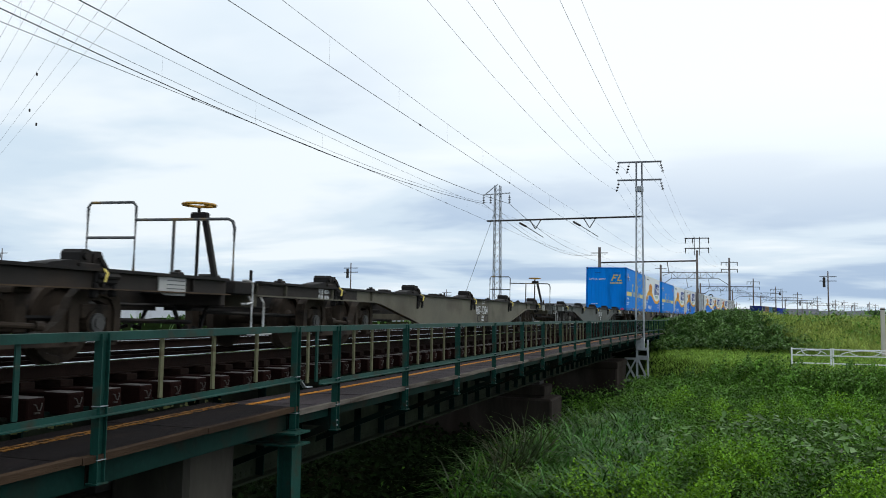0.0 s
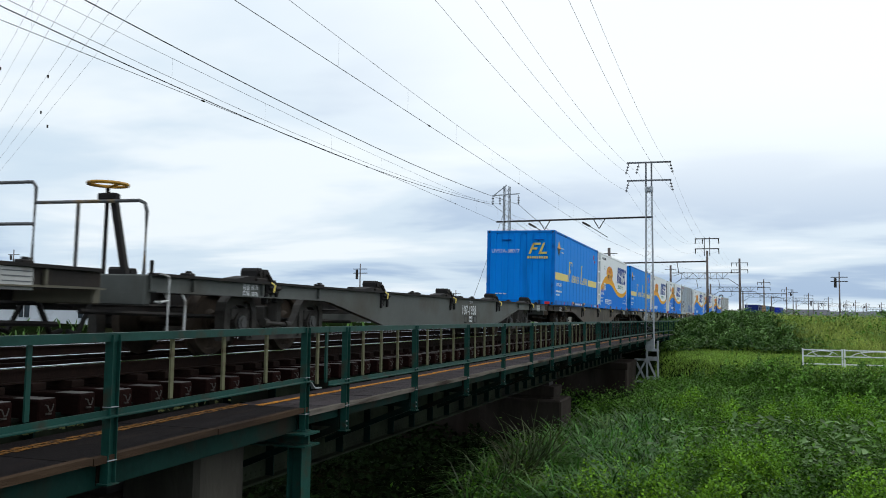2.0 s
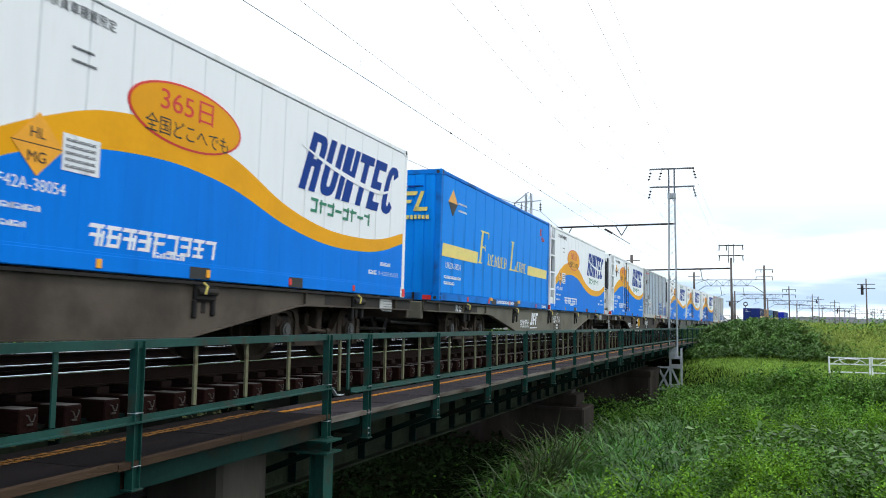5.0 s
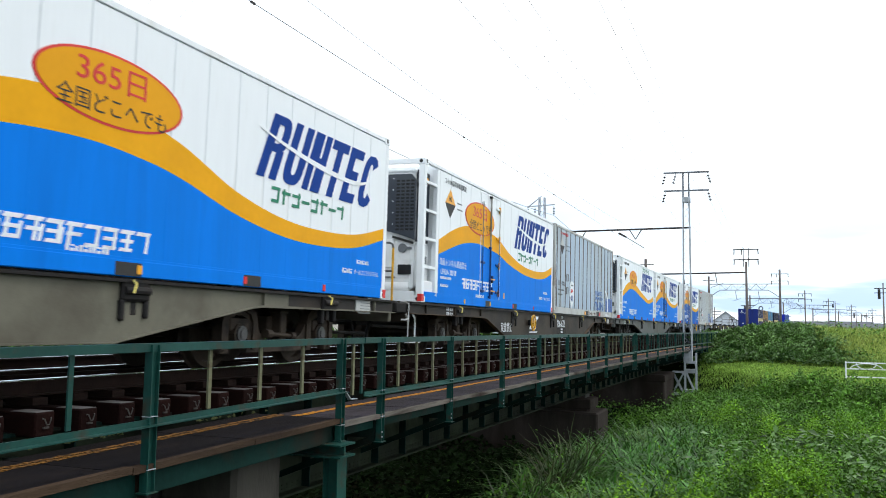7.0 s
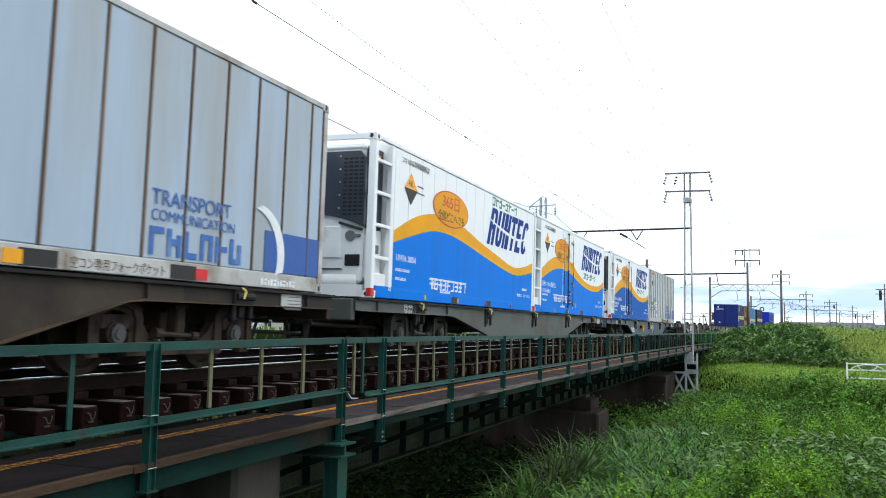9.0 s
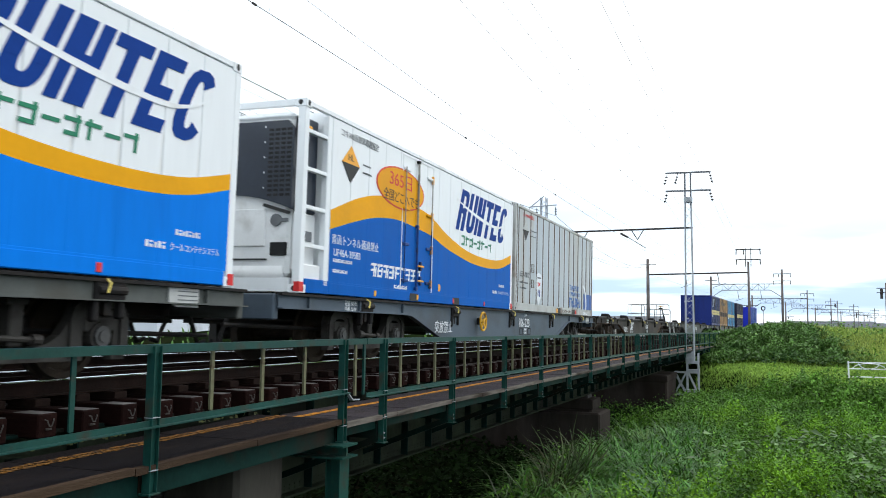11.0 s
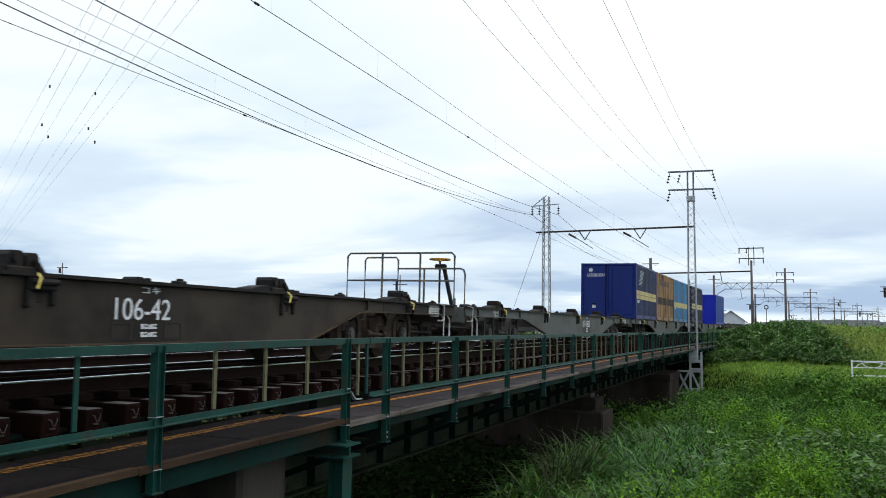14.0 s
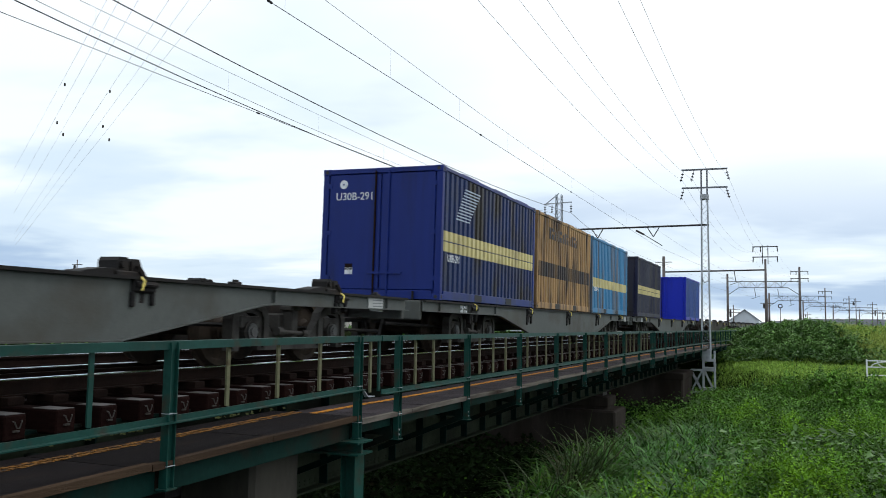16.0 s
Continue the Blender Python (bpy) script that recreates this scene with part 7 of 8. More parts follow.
    # railed platform, brake wheel, steps
    for kind in rails:
        for k, pts in enumerate(railing(kind)):
            part("rail_tube", shared("rail_tube_%s_%d" % (kind, k), P["wheel_yellow"] if kind == "low" and k == 2 else P["tube"], lambda bm: tube(bm, pts, 0.021, 6)), None, w, at=pose(dict(hoop=-nose, high=0.2).get(kind, 0.0), 0, 0))
    if nose > 0:                                                  # end platform reaching out over the coupling
        bm = fresh()
        box(bm, -HALF - nose - 0.05, -HALF + 0.05, -1.20, 1.22, DECK_Z - 0.20, DECK_Z - 0.03, 0.015)
        part("platform_extension", bm, P["under"], w)
    if "hoop" in rails:
        bx = -HALF + 0.10
        br = part("brake_stand", shared("brake_stand", P["under"], lambda bm: [bar(bm, (bx, -0.52, DECK_Z - 0.3), (bx, -0.52, DECK_Z + 0.94), 0.022), flat(bm, (bx, -0.82, DECK_Z - 0.05), (bx, -0.60, DECK_Z + 0.86), 0.06, 0.07), box(bm, bx - 0.06, bx + 0.06, -0.66, -0.42, DECK_Z + 0.78, DECK_Z + 0.87, 0.02)]), None, w, at=pose(-nose, 0, 0))
        part("brake_wheel", shared("brake_wheel", P["ochre"], lambda bm: [tube(bm, [(bx + 0.21 * math.cos(a), -0.52 + 0.21 * math.sin(a), DECK_Z + 0.97) for a in [6.28319 * i / 20 for i in range(21)]], 0.02, 6)] + [flat(bm, (bx, -0.52, DECK_Z + 0.93), (bx + 0.2 * math.cos(a), -0.52 + 0.2 * math.sin(a), DECK_Z + 0.97), 0.04, 0.014) for a in (0.3, 2.4, 4.5)]), None, br, "yellow hand brake wheel")
    part("lifting_pin", shared("lifting_pin", P["under"], lambda bm: bar(bm, (-9.5, -0.75, DECK_Z - 0.03), (-9.5, -0.75, DECK_Z + 0.16), 0.022)), None, w)
    for x in steps:
        part("step", shared("step", P["step"], lambda bm: [tube(bm, [(-0.15, -1.25, -0.22), (-0.15, -1.30, -0.30), (-0.15, -1.30, -0.70), (0.15, -1.30, -0.70), (0.15, -1.30, -0.30), (0.15, -1.25, -0.22)], 0.016, 6), flat(bm, (-0.17, -1.30, -0.70), (0.30, -1.30, -0.70), 0.09, 0.03)]), None, w, "pale step ladder", at=pose(x, 0, DECK_Z))
        part("grab_iron", shared("grab_iron", P["step"], lambda bm: tube(bm, [(-0.10, -1.24, 0), (-0.10, -1.31, 0), (0.02, -1.31, -0.02), (0.04, -1.31, -0.06), (0.04, -1.31, -0.28), (-0.10, -1.31, -0.30), (-0.10, -1.24, -0.30)], 0.015, 5)), None, w, at=pose(x - 0.2, 0, DECK_Z - 0.02))
    part("data_plate", shared("data_plate", P["sg_rail"], lambda bm: slab(bm, [(-0.24, -0.05), (-0.24, -0.20), (-0.12, -0.25), (0.24, -0.25), (0.24, -0.05)], -1.256, -1.238)), None, w, "pale data plate with ruled lines", at=pose(9.02, 0, DECK_Z))
    for i in range(4):
        part("plate_line", shared("plate_line", P["mark_grey"], lambda bm: box(bm, -0.10, 0.22, -1.260, -1.256, 0, 0.010)), None, w, at=pose(9.02, 0, DECK_Z - 0.225 + 0.045 * i))
    for i, words in enumerate(("荷重 40.7t", "自重 18.9t")):
        lettering(words, P["pale"], w, pose(-8.35, -1.242, DECK_Z - 0.125 - 0.085 * i) @ SIDE)
    part("sill_rib", shared("sill_rib", paint, lambda bm: [box(bm, x - 0.012, x + 0.012, -1.275, -1.232, 0.79, DECK_Z - 0.05) for x in (-9.4, -7.9, -6.3, 6.3, 7.9, 9.4)]), None, w)
    if number:
        lettering(number, P["pale"], w, pose(1.1 - 0.085 * len(number) + along_by, -1.242, 0.590) @ Matrix.Diagonal((0.84, 1, 0.84, 1)) @ SIDE)
        lettering("コキ", P["pale"], w, pose(0.98 + along_by, -1.242, 0.852) @ Matrix.Diagonal((0.75, 1, 0.42, 1)) @ SIDE)
        small_marks(w, -1.238, [(1.02 + along_by, 1.24 + along_by, 0.50, 0.55), (1.02 + along_by, 1.24 + along_by, 0.42, 0.47)], P["pale"])
        small_marks(w, -1.238, [(a + b + along_by, a + b + c + along_by, d, e) for a in (0.62, 1.36) for b, c, d, e in ((0, 0.02, 0.40, 0.56), (0.25, 0.02, 0.40, 0.56), (0, 0.27, 0.545, 0.565), (0, 0.27, 0.395, 0.415))], P["blackish"])
    if logo:
        lettering("突放禁止", P["pale"], w, pose(-4.80 if logo > 1 else -3.22, -1.242, 0.47) @ Matrix.Diagonal((0.69, 1, 0.72, 1)) @ SIDE)
        by = {2: -1.45, 4: -2.40}.get(logo, -1.32)
        for a, b, z0, z1 in () if logo == 3 else ((-1.55, -1.42, 0.56, 0.86), (-1.72, -1.42, 0.52, 0.60), (-1.32, -1.20, 0.52, 0.86), (-1.20, -1.04, 0.76, 0.86), (-1.20, -1.06, 0.64, 0.70), (-0.98, -0.86, 0.52, 0.86), (-0.86, -0.62, 0.78, 0.86), (-1.75, -0.75, 0.43, 0.46)):
            bm = fresh()
            mark(bm, rect(by + (a + 0.62) * 0.76, by + (b + 0.62) * 0.76, z0, z1, 0.06), -1.238)
            part("house_mark_stroke", bm, P["pale"], w)
    if logo in (2, 3):
        wx, wz = -2.36, 0.69
        hub = part("side_brake_gear", shared("side_brake_gear", P["under"], lambda bm: [bar(bm, (wx, -1.22, wz), (wx, -1.37, wz), 0.03, 8), box(bm, wx - 0.05, wx + 0.05, -1.30, -1.236, wz - 0.07, wz + 0.07, 0.01)]), None, w)
        part("side_brake_wheel", shared("side_brake_wheel", P["wheel_yellow"], lambda bm: [tube(bm, [(wx + 0.19 * math.cos(a), -1.37, wz + 0.19 * math.sin(a)) for a in [6.28319 * i / 24 for i in range(25)]], 0.022, 6), bar(bm, (wx, -1.35, wz), (wx, -1.39, wz), 0.045, 10)]
             + [flat(bm, (wx, -1.365, wz), (wx + 0.185 * math.cos(a), -1.37, wz + 0.185 * math.sin(a)), 0.02, 0.035) for a in [0.4 + 6.28319 * i / 5 for i in range(5)]]), None, hub, "yellow five-spoked hand brake wheel")
    return w


def build_train():
    wagons = {  # paint, number, railings, house mark
        -4: ("dusty", "", ("hoop",), 0), -3: ("sooty", "", ("hoop",), 0), -2: ("olive", "107-1204", ("hoop",), 0), -1: ("grey", "107-1938", ("hoop",), 0), 0: ("umber", "", (), 0), 1: ("olive", "107-711", (), 1),
        2: ("dusty", "106-632", ("low",), 2), 3: ("grey", "", (), 0), 4: ("bluegrey", "106-228", (), 3), 5: ("dusty", "106-42", ("high",), 4), 6: ("grey", "107-1803", ("hoop",), 0), 7: ("grey", "", (), 0),
        8: ("grey", "", (), 0), 9: ("dusty", "", (), 0), 10: ("grey", "", (), 0), 11: ("dusty", "", (), 0)}
    words = dict(sooty="soot-blackened container flat wagon", dusty="brown brake-dusted container flat wagon", umber="brown-stained grey container flat wagon", olive="dusty olive-grey container flat wagon", grey="plain grey container flat wagon", bluegrey="clean blue-grey container flat wagon")
    for k, (paint, number, rails, logo) in wagons.items():
        load = k in (0, 1, 2, 3, 4, 7, 8)
        w = flat_wagon(words[paint] + (", loaded" if load else ", empty" + (", with yellow brake wheel" if "hoop" in rails else "")), P[paint], number, not load, rails, logo, {-1: 0.45, 6: 0.42, 5: 0.38, 4: 0.25, 2: 0.22, 1: 0.08}.get(k, 0.0), {-2: 0.46, 2: 0.40, 6: -0.2}.get(k, 0.0), {-3: (-9.75,), -2: (-10.21,), -1: (-9.75,), 2: (-10.15,), 5: (9.55,), 6: (-9.75,)}.get(k, ()))
        ride(w, FIRST + PITCH * k + PITCH / 2)
    start = lambda k: FIRST + PITCH * k + 1.05
    a, b = 9.41 / 2, 9.41 / 2 + 9.84
    for k, x, c in ((0, a, blue_container("UV52A-38017")), (0, b - 0.105, wave_container("UF42A-38054", True, False, False, P["rt_blue"])),
                    (1, a, blue_container("UV52A-38024")), (1, b - 0.105, wave_container("UF42A-38018", True, False, False, P["rt_blue"])),
                    (2, a - 0.033, wave_container("UF42A-38018", True, True, False, P["rt_blue"])), (2, b, silver_container("U53A-30006", P["sg"])),
                    (3, a - 0.105, wave_container("UF42A-38054", True, False, True, P["rt_blue"])), (3, b - 0.105, wave_container("UF42A-38018", True, True, False, P["rt_blue"])),
                    (4, a - 0.033, wave_container("UF46A-39583", True, True, False, P["rt_deep"])), (4, b, silver_container("U53A-30012", P["sg_pale"]))):
        ride(c, start(k) + x, DECK_Z)
    two = ((1.12, 1.28), (1.30, 1.46))
    for k, x, c in ((7, 3.03, corrugated_container("navy blue corrugated container with a cream double band", P["navy"], P["navy_side"], ((0.90, 1.08), (1.10, 1.28)), "U30B-291", emblem=True)),
                    (7, 9.35, corrugated_container("faded ochre corrugated container with a dark band", P["brown"], P["brown"], ((0.84, 1.22),), stripe="dark_band")),
                    (7, 15.70, corrugated_container("faded light blue container with a cream band", P["sky"], P["sky"], ((0.85, 1.15),), "U30B-115")),
                    (8, 3.03, corrugated_container("sooty dark container with a cream band", P["black"], P["black"], ((0.95, 1.12), (1.14, 1.30)))),
                    (8, 18.0, corrugated_container("royal blue container with plain doors", P["royal"], P["royal_side"], ()))):
        ride(c, start(k) + x, DECK_Z)


build_train()
# ---------------------------------------------------------------- plants
G = dict(
    reed=material("reed_blades", (0.050, 0.150, 0.022), 0.5, 0, 1.2, 0.35, (0.13, 0.19, 0.05), 0.2, 0.6, 0, 10, island=0.75, translucent=0.2, spec=0.22),
    weed=material("green_weed_leaves", (0.077, 0.190, 0.016), 0.55, 0, 0.8, 0.35, (0.026, 0.075, 0.010), 0.5, 0.35, 0, 10, island=0.65, translucent=0.20, spec=0.14),
    fern=material("yellow_green_feathery_weeds", (0.165, 0.345, 0.020), 0.6, 0, 0.8, 0.3, (0.08, 0.20, 0.014), 0.4, 0.6, 0, 10, island=0.4, translucent=0.25, spec=0.15),
    broad=material("broad_leaves", (0.095, 0.180, 0.050), 0.5, 0, 0.8, 0.25, None, 0, 1, 0, 10, island=0.55, translucent=0.2, spec=0.22),
    slope=material("slope_weed_leaves", (0.096, 0.222, 0.026), 0.65, 0, 0.5, 0.35, (0.038, 0.105, 0.014), 0.42, 0.3, 0, 10, island=0.65, translucent=0.14, spec=0.22),
    berm=material("short_grass", (0.215, 0.360, 0.055), 0.7, 0, 0.6, 0.25, None, 0, 1, 0, 10, island=0.40, translucent=0.3, spec=0.15),
    vine=material("vine_leaves", (0.092, 0.190, 0.040), 0.6, 0, 0.5, 0.30, (0.045, 0.12, 0.025), 0.35, 0.4, 0, 10, island=0.65, translucent=0.12, spec=0.28),
    dry=material("tall_yellowing_grass", (0.330, 0.410, 0.100), 0.7, 0, 0.4, 0.3, (0.14, 0.26, 0.04), 0.36, 0.25, 0, 10, island=0.40, translucent=0.3, spec=0.15),
    dull=material("dull_reed_blades", (0.050, 0.078, 0.028), 0.6, 0, 1.2, 0.35, (0.07, 0.06, 0.03), 0.45, 1.2, 0, 10, island=0.7, translucent=0.1, spec=0.2),
    # leaf green cut to near black in place of the bridge's shade
    shade=material("shade_dark_undergrowth", (0.009, 0.021, 0.005), 0.8, 0, 0.8, 0.3, None, 0, 1, 0, 10, island=0.5, translucent=0.1, spec=0.05),
)


def quads(name, verts, n_per, faces_per, mat, label, category):
    """One mesh of many like pieces: verts (N, n_per, 3), the faces of one piece as index rows."""
    n = len(verts)
    v = np.asarray(verts, dtype=np.float32).reshape(-1, 3)
    f = (np.arange(n)[:, None, None] * n_per + np.asarray(faces_per)[None]).reshape(-1)
    k = len(faces_per) * n
    me = bpy.data.meshes.new(name)
    me.vertices.add(len(v))
    me.vertices.foreach_set("co", v.ravel())
    me.loops.add(len(f))
    me.loops.foreach_set("vertex_index", f.astype(np.int32))
    me.polygons.add(k)
    me.polygons.foreach_set("loop_start", (np.arange(k) * 4).astype(np.int32))
    me.update(calc_edges=True)
    me.polygons.foreach_set("use_smooth", [True] * k)
    me.materials.append(mat)
    return tagged(new(name, me), label, category, kind="stuff")


def spots(n, x0, x1, y0, y1, keep, seed, clump=0.0):
    rng = np.random.default_rng(seed)
    out = []
    while len(out) < n:
        x, y = rng.uniform(x0, x1), rng.uniform(y0, y1)
        k = keep(x, y)
        if clump:
            k *= 1 - clump + clump * 2 * max(0.0, 0.5 + noise.noise((x * 0.8, y * 0.8, seed)))
        if rng.random() < k:
            out.append((x, y, height(x, y)))
    return np.array(out), rng


def blades(name, pts, rng, tall, wide, droop, mat, label, category="grass", lean=0.25):
    """Arching grass blades: four cross rows each."""
    n = len(pts)
    h = rng.uniform(0.55, 1.1, n) * tall
    a = rng.uniform(0, 6.28, n)
    out = np.stack([np.cos(a), np.sin(a), np.zeros(n)], 1)
    side = np.stack([-np.sin(a), np.cos(a), np.zeros(n)], 1)
    tw = rng.uniform(-0.8, 0.8, n)
    side = side * np.cos(tw)[:, None] + out * np.sin(tw)[:, None]
    bend = rng.uniform(0.2, 1.0, n) * droop
    rows = []
    for k, w in ((0, 0.8), (0.4, 1.0), (0.75, 0.75), (1.0, 0.06)):
        p = pts + out * (h * (lean * k + bend * k ** 2.4))[:, None]
        p[:, 2] = pts[:, 2] - 0.05 + h * (k - 0.55 * bend * k ** 3)
        half = side * (wide * w * 0.5 * rng.uniform(0.7, 1.2, n))[:, None]
        rows += [p - half, p + half]
    v = np.stack(rows, 1)
    return quads(name, v, 8, [(0, 1, 3, 2), (2, 3, 5, 4), (4, 5, 7, 6)], mat, label, category)


def leaves(name, pts, rng, size, up, mat, label, category="weeds", layer=0.4, lumpy=0.8):
    """Folded leaves: two quads about a midrib, held at different heights over uneven clumps."""
    n = len(pts)
    s = rng.uniform(0.5, 1.25, n) * size
    a = rng.uniform(0, 6.28, n)
    tilt = rng.normal(up, 0.45, n)
    way = np.stack([np.cos(a) * np.cos(tilt), np.sin(a) * np.cos(tilt), np.sin(tilt)], 1)
    side = np.stack([-np.sin(a), np.cos(a), rng.normal(0, 0.35, n)], 1)
    nrm = np.cross(way, side)
    base = pts.copy()
    # rounded hummocks with deep gaps between them; leaves sit mostly on the outer skin
    lump = np.array([1 - 2.2 * abs(noise.noise((x * 0.75, y * 0.75, 5.0))) + 0.5 * noise.noise((x * 2.1, y * 2.1, 8.0)) for x, y, _ in pts])
    base[:, 2] += layer * np.clip(0.35 + 1.05 * lumpy * lump, 0.05, 2.2) * rng.uniform(0.15, 1.0, n) ** 0.4
    S = s[:, None]
    v = np.stack([base, base + way * S * 0.45 + side * S * 0.30 + nrm * S * 0.10, base + way * S, base + way * S * 0.5 - nrm * S * 0.03,
                  base + way * S * 0.45 - side * S * 0.30 + nrm * S * 0.10], 1)
    return quads(name, v, 5, [(0, 1, 2, 3), (0, 3, 2, 4)], mat, label, category)


def band(v, a, b, soft):
    return ramp(v, a - soft, a + soft) * (1 - ramp(v, b - soft, b + soft))


def build_plants():
    under = lambda y: 1 - ramp(y, 4.7, 5.9)                       # little grows under the bridge
    reedy = lambda x, y: band(x, 17.5, 33.5, 1.5) * ramp(y, -0.6 + 0.04 * x, 1.6 + 0.04 * x) * under(y)
    # reeds stand in tussocks of many blades
    roots, rng = spots(520, 15, 36, -2, 6.2, reedy, 1, 0.8)
    many = rng.integers(12, 30, len(roots))
    tall = np.repeat(rng.uniform(0.6, 1.25, len(roots)), many)
    pts = np.repeat(roots, many, axis=0)
    pts[:, :2] += rng.normal(0, 0.13, (len(pts), 2))
    blades("reed_grass", pts, rng, 1.3 * tall, 0.055, 1.5, G["reed"], "tall arching green reed grass on the river bed", lean=0.20)
    roots, rng = spots(11, 16.6, 22.5, 4.5, 5.6, lambda x, y: 1.0, 21)
    pts = np.repeat(roots, 24, axis=0)
    pts[:, :2] += rng.normal(0, 0.14, (len(pts), 2))
    blades("tall_reeds", pts, rng, 2.1, 0.034, 0.9, G["dull"], "taller dull reeds beside the bridge piers", lean=0.22)
    pts, rng = spots(9000, 17, 36, -12, 5, lambda x, y: (1 - 0.6 * reedy(x, y)) * (0.01 + 0.99 * under(y)), 2, 1.0)
    blades("meadow_grass", pts, rng, 0.85, 0.026, 1.0, G["weed"], "fine arching meadow grass among weeds")
    pts, rng = spots(95000, 16.5, 36, -11, 7.0, lambda x, y: (1 - 0.96 * reedy(x, y)) * (0.015 + 0.985 * under(y)), 3, 0.8)
    leaves("weeds", pts, rng, 0.105, 0.25, G["weed"], "dense green knee-high weeds on the river bed", layer=0.85, lumpy=1.0)
    ferny = lambda x, y: (max(0.0, min(1.0, 0.45 + 2.4 * noise.noise((x * 0.42, y * 0.42, 31.0)))) * max(band(x, 15.0, 20.8 - 0.12 * y, 0.9), 0.85 * band(x, 27.8, 33.2, 0.9))
                          * (1 - 0.97 * reedy(x, y)) * (1 - ramp(y, 2.0, 4.0)))
    pts, rng = spots(56000, 16, 34.5, -9, 4.5, ferny, 14, 0.7)
    leaves("feathery_weeds", pts, rng, 0.085, 0.45, G["fern"], "yellow-green feathery weeds in bright patches", layer=0.98, lumpy=1.0)
    leafy = lambda x, y: (noise.noise((x * 0.5, y * 0.5, 44.0)) > 0.0) * (1 - 0.97 * reedy(x, y)) * band(x, 20.6, 26.8, 0.8)
    pts, rng = spots(2600, 19, 29, -9, 2.2, leafy, 4, 0.6)
    leaves("broad_leaved_weeds", pts, rng, 0.25, 0.0, G["broad"], "large pale broad leaves among the weeds", layer=0.98, lumpy=1.0)
    slope = lambda x, y: band(x, 34, 40.6 + 10.5 * ramp(y, -4, 5), 1.0)
    pts, rng = spots(110000, 32, 58, -16, 9, lambda x, y: slope(x, y) * (1 - 0.93 * ramp(y, 3.4, 4.8)), 5, 0.5)
    leaves("bank_weeds", pts, rng, 0.135, 0.3, G["slope"], "dark green weeds covering the river bank", layer=0.70, lumpy=1.0)
    pts, rng = spots(9000, 34, 50, -16, 5, lambda x, y: slope(x, y) * (1 - ramp(y, 3, 5)), 6, 1.0)
    blades("bank_grass", pts, rng, 0.65, 0.035, 0.8, G["slope"], "coarse grass tufts on the river bank")
    pts, rng = spots(46000, 38, 62, -17, 4.5, lambda x, y: band(x, 40.5 + 7 * ramp(y, -4, 5), 62, 1.5), 7, 0.2)
    blades("berm_grass", pts, rng, 0.30, 0.035, 0.7, G["berm"], "short bright green grass on the berm")
    mound = lambda x, y: band(x, 60, 76, 2) * band(y, -3.0 - 0.25 * (68 - x), 4.6, 1.6)
    pts, rng = spots(80000, 57, 79, -8, 6, mound, 8, 0.6)
    leaves("vines", pts, rng, 0.18, 0.15, G["vine"], "dark green vine leaves smothering the flood bank", "vines", layer=0.75)
    dry = lambda x, y: band(x, 60, 82, 2.5) * (1 - ramp(y, -4.2 - 0.25 * (68 - x), -2.2 - 0.25 * (68 - x)))
    pts, rng = spots(42000, 57, 86, -24, 0, dry, 9, 0.5)
    blades("tall_grass", pts, rng, 1.0, 0.045, 0.5, G["dry"], "tall yellow-green grass on the flood bank")
    pts, rng = spots(9000, 57, 82, -24, -1, lambda x, y: dry(x, y) * (0.3 + 0.7 * (noise.noise((x * 0.25, y * 0.25, 9)) > 0.05)), 10, 0.9)
    leaves("bank_shrubs", pts, rng, 0.20, 0.2, G["slope"], "green shrubs among the tall bank grass", "shrubs", layer=1.0)
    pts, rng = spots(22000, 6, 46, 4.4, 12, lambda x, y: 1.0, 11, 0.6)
    leaves("shade_weeds", pts, rng, 0.20, 0.2, G["shade"], "sparse weeds below the bridge, coloured dark for its shade", layer=0.45)
    pts, rng = spots(26000, 78, 330, -110, 14, lambda x, y: (1 - ramp(track_off(x, y), 2.5, 5)) * (0.25 + 0.75 * (x < 150)), 12, 0.6)
    blades("far_grass", pts, rng, 0.9, 0.14, 0.4, G["dry"], "rough grass on the plain beyond the bank")
    pts, rng = spots(2600, 9.3, 11.6, 4.5, 6.4, lambda x, y: 1.0, 15, 0.9)
    leaves("creeper", pts, rng, 0.13, 0.1, G["vine"], "creeper leaves climbing out of the shade by the pier", "vines", layer=1.35)
    pts, rng = spots(16000, 40, 260, 15, 150, lambda x, y: 1.0, 13, 0.6)
    blades("far_field", pts, rng, 0.8, 0.20, 0.4, G["vine"], "green rice field beyond the tracks", "field")


build_plants()

# dead leaves caught on the lower fence rail
litter = tagged(new("leaf_litter"), "small dead leaves lying on the lower fence rail", "leaves", kind="stuff")
bm = fresh()
lr = random.Random(5)
for i in range(60):
    s = lr.choice((lr.uniform(4.3, 5.3), lr.uniform(6.0, 7.2), lr.uniform(4.6, 5.2)))
    p = Vector((s, FENCE + 0.03 + lr.uniform(-0.02, 0.03), LOW - 0.05 + lr.uniform(0, 0.02)))
    u = Vector((lr.gauss(0, 1), lr.gauss(0, 1), lr.gauss(0, 0.5))).normalized() * 0.022
    w = u.orthogonal().normalized() * 0.013
    bm.faces.new([bm.verts.new(q) for q in (p - u, p - w, p + u, p + w)])
part("leaves", bm, material("dead_leaves", (0.08, 0.09, 0.03), 0.8, 0, 9, 0.4, bump=0), litter)


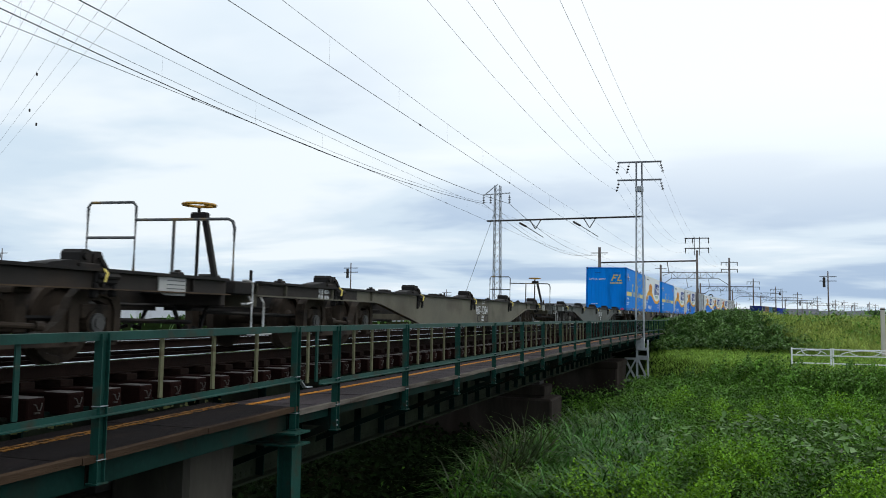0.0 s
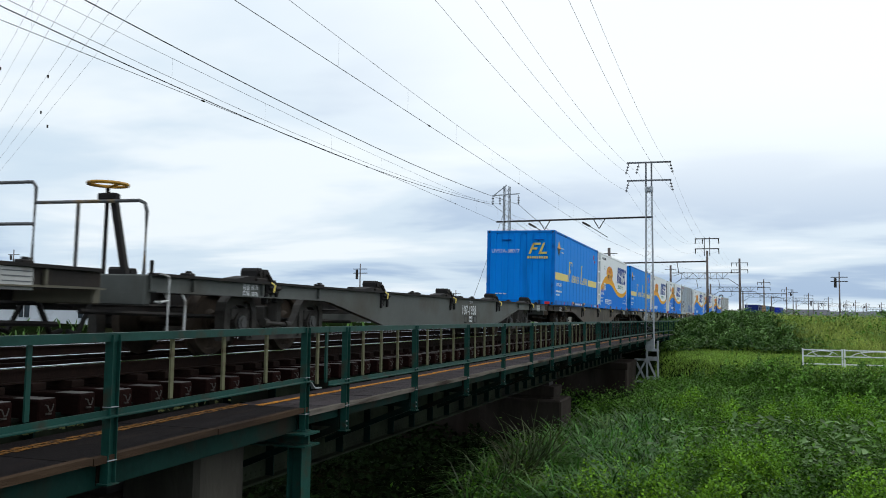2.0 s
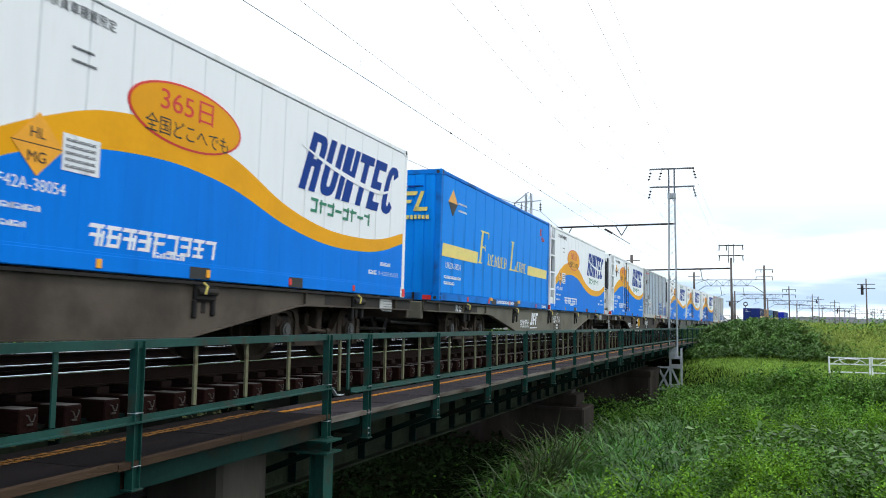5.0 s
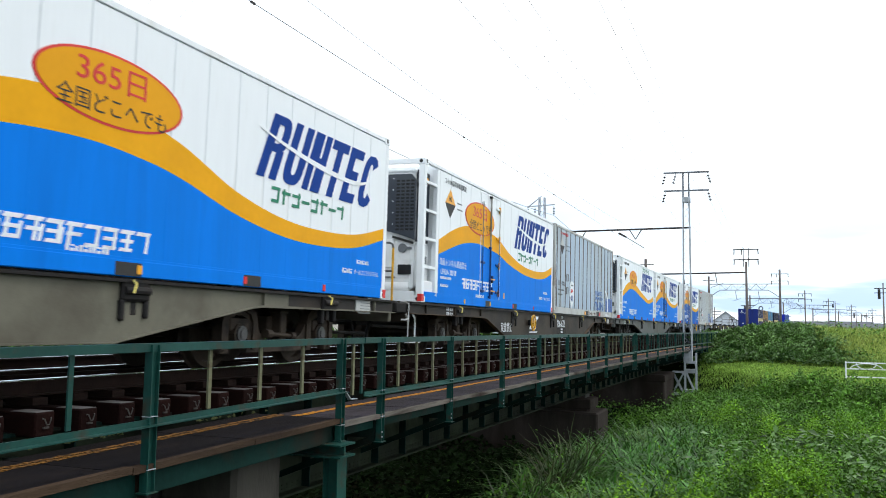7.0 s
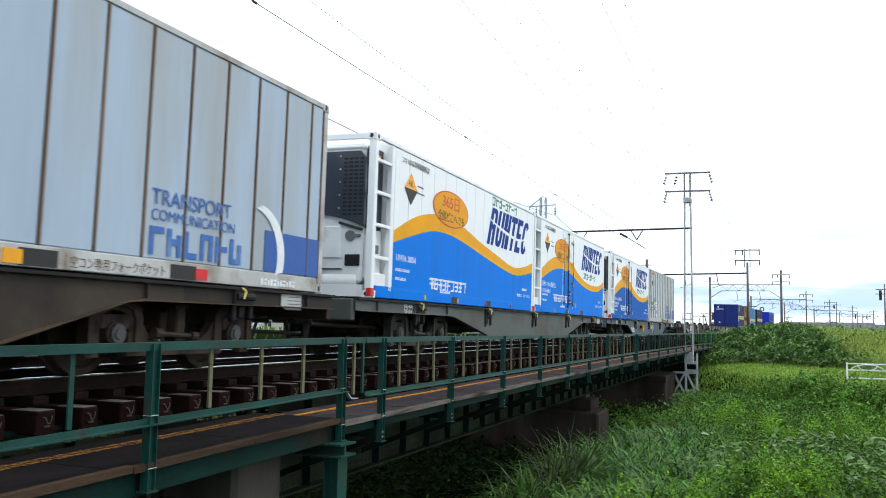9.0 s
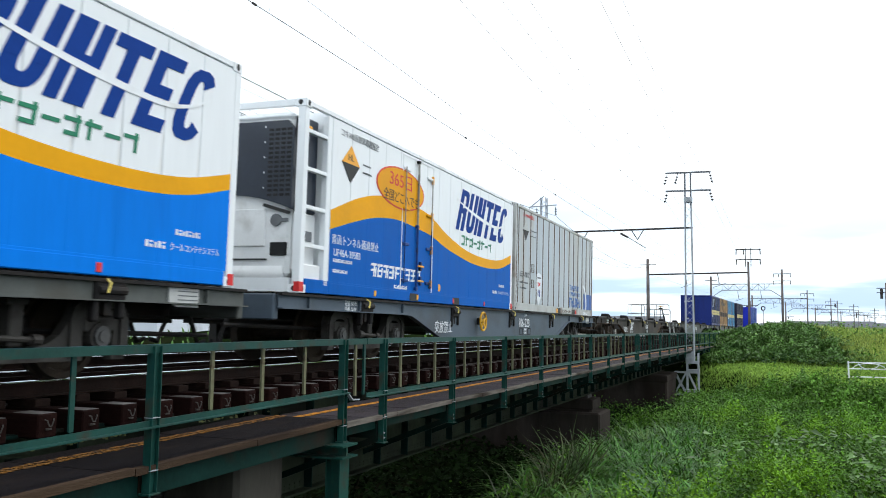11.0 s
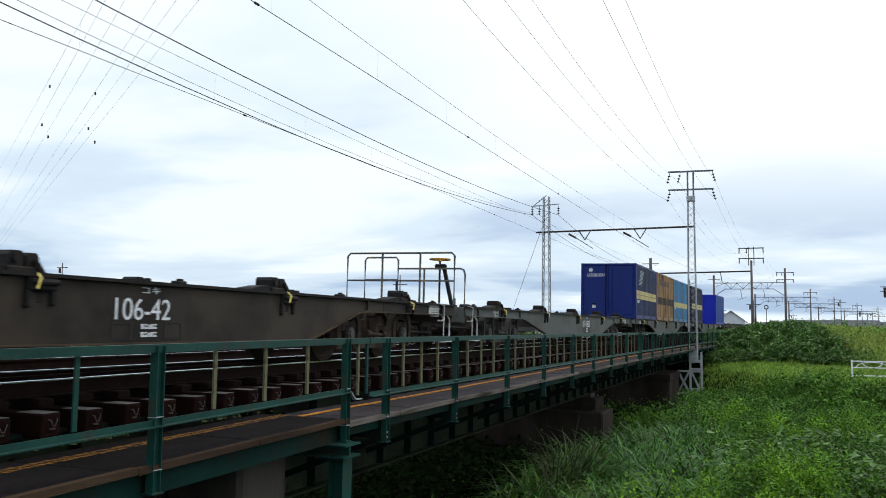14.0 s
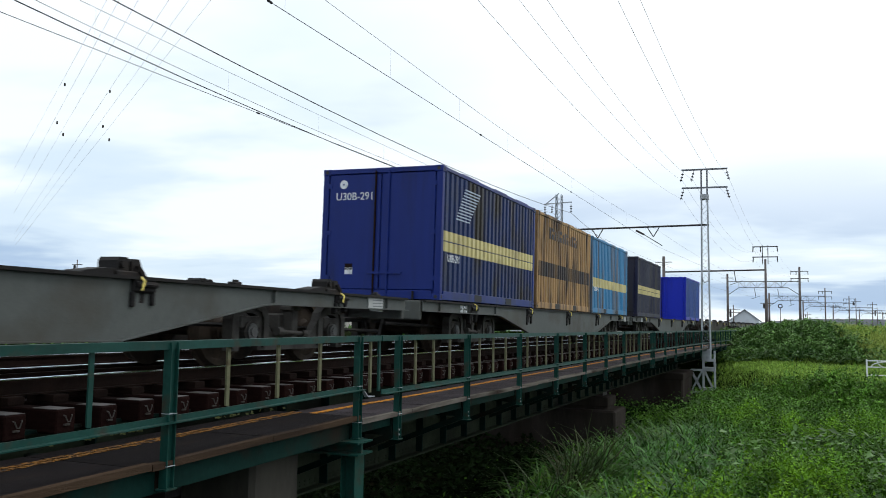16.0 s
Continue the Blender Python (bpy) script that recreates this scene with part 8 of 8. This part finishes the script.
# ---------------------------------------------------------------- what moves
def motions():
    times = [0.5 * i for i in range(33)]
    for ob, s, z in RIDERS:
        walk(ob, [(t, on_track(s - travelled(t), TRACK_Y, 0.007, CANT) @ Matrix.Translation((0, 0, z))) for t in times])

    # the wheels roll: under a right angle from row to row
    rolling = [i / 24 for i in range(385)]
    turns = [(t, math.degrees(-(travelled(t) - travelled(0)) / 0.43)) for t in rolling]
    for ob, ax in WHEELS:
        walk(ob, [(t, pose(ax, 0, 0.43) @ Matrix.Rotation(radians(a), 4, "Y")) for t, a in turns])


motions()
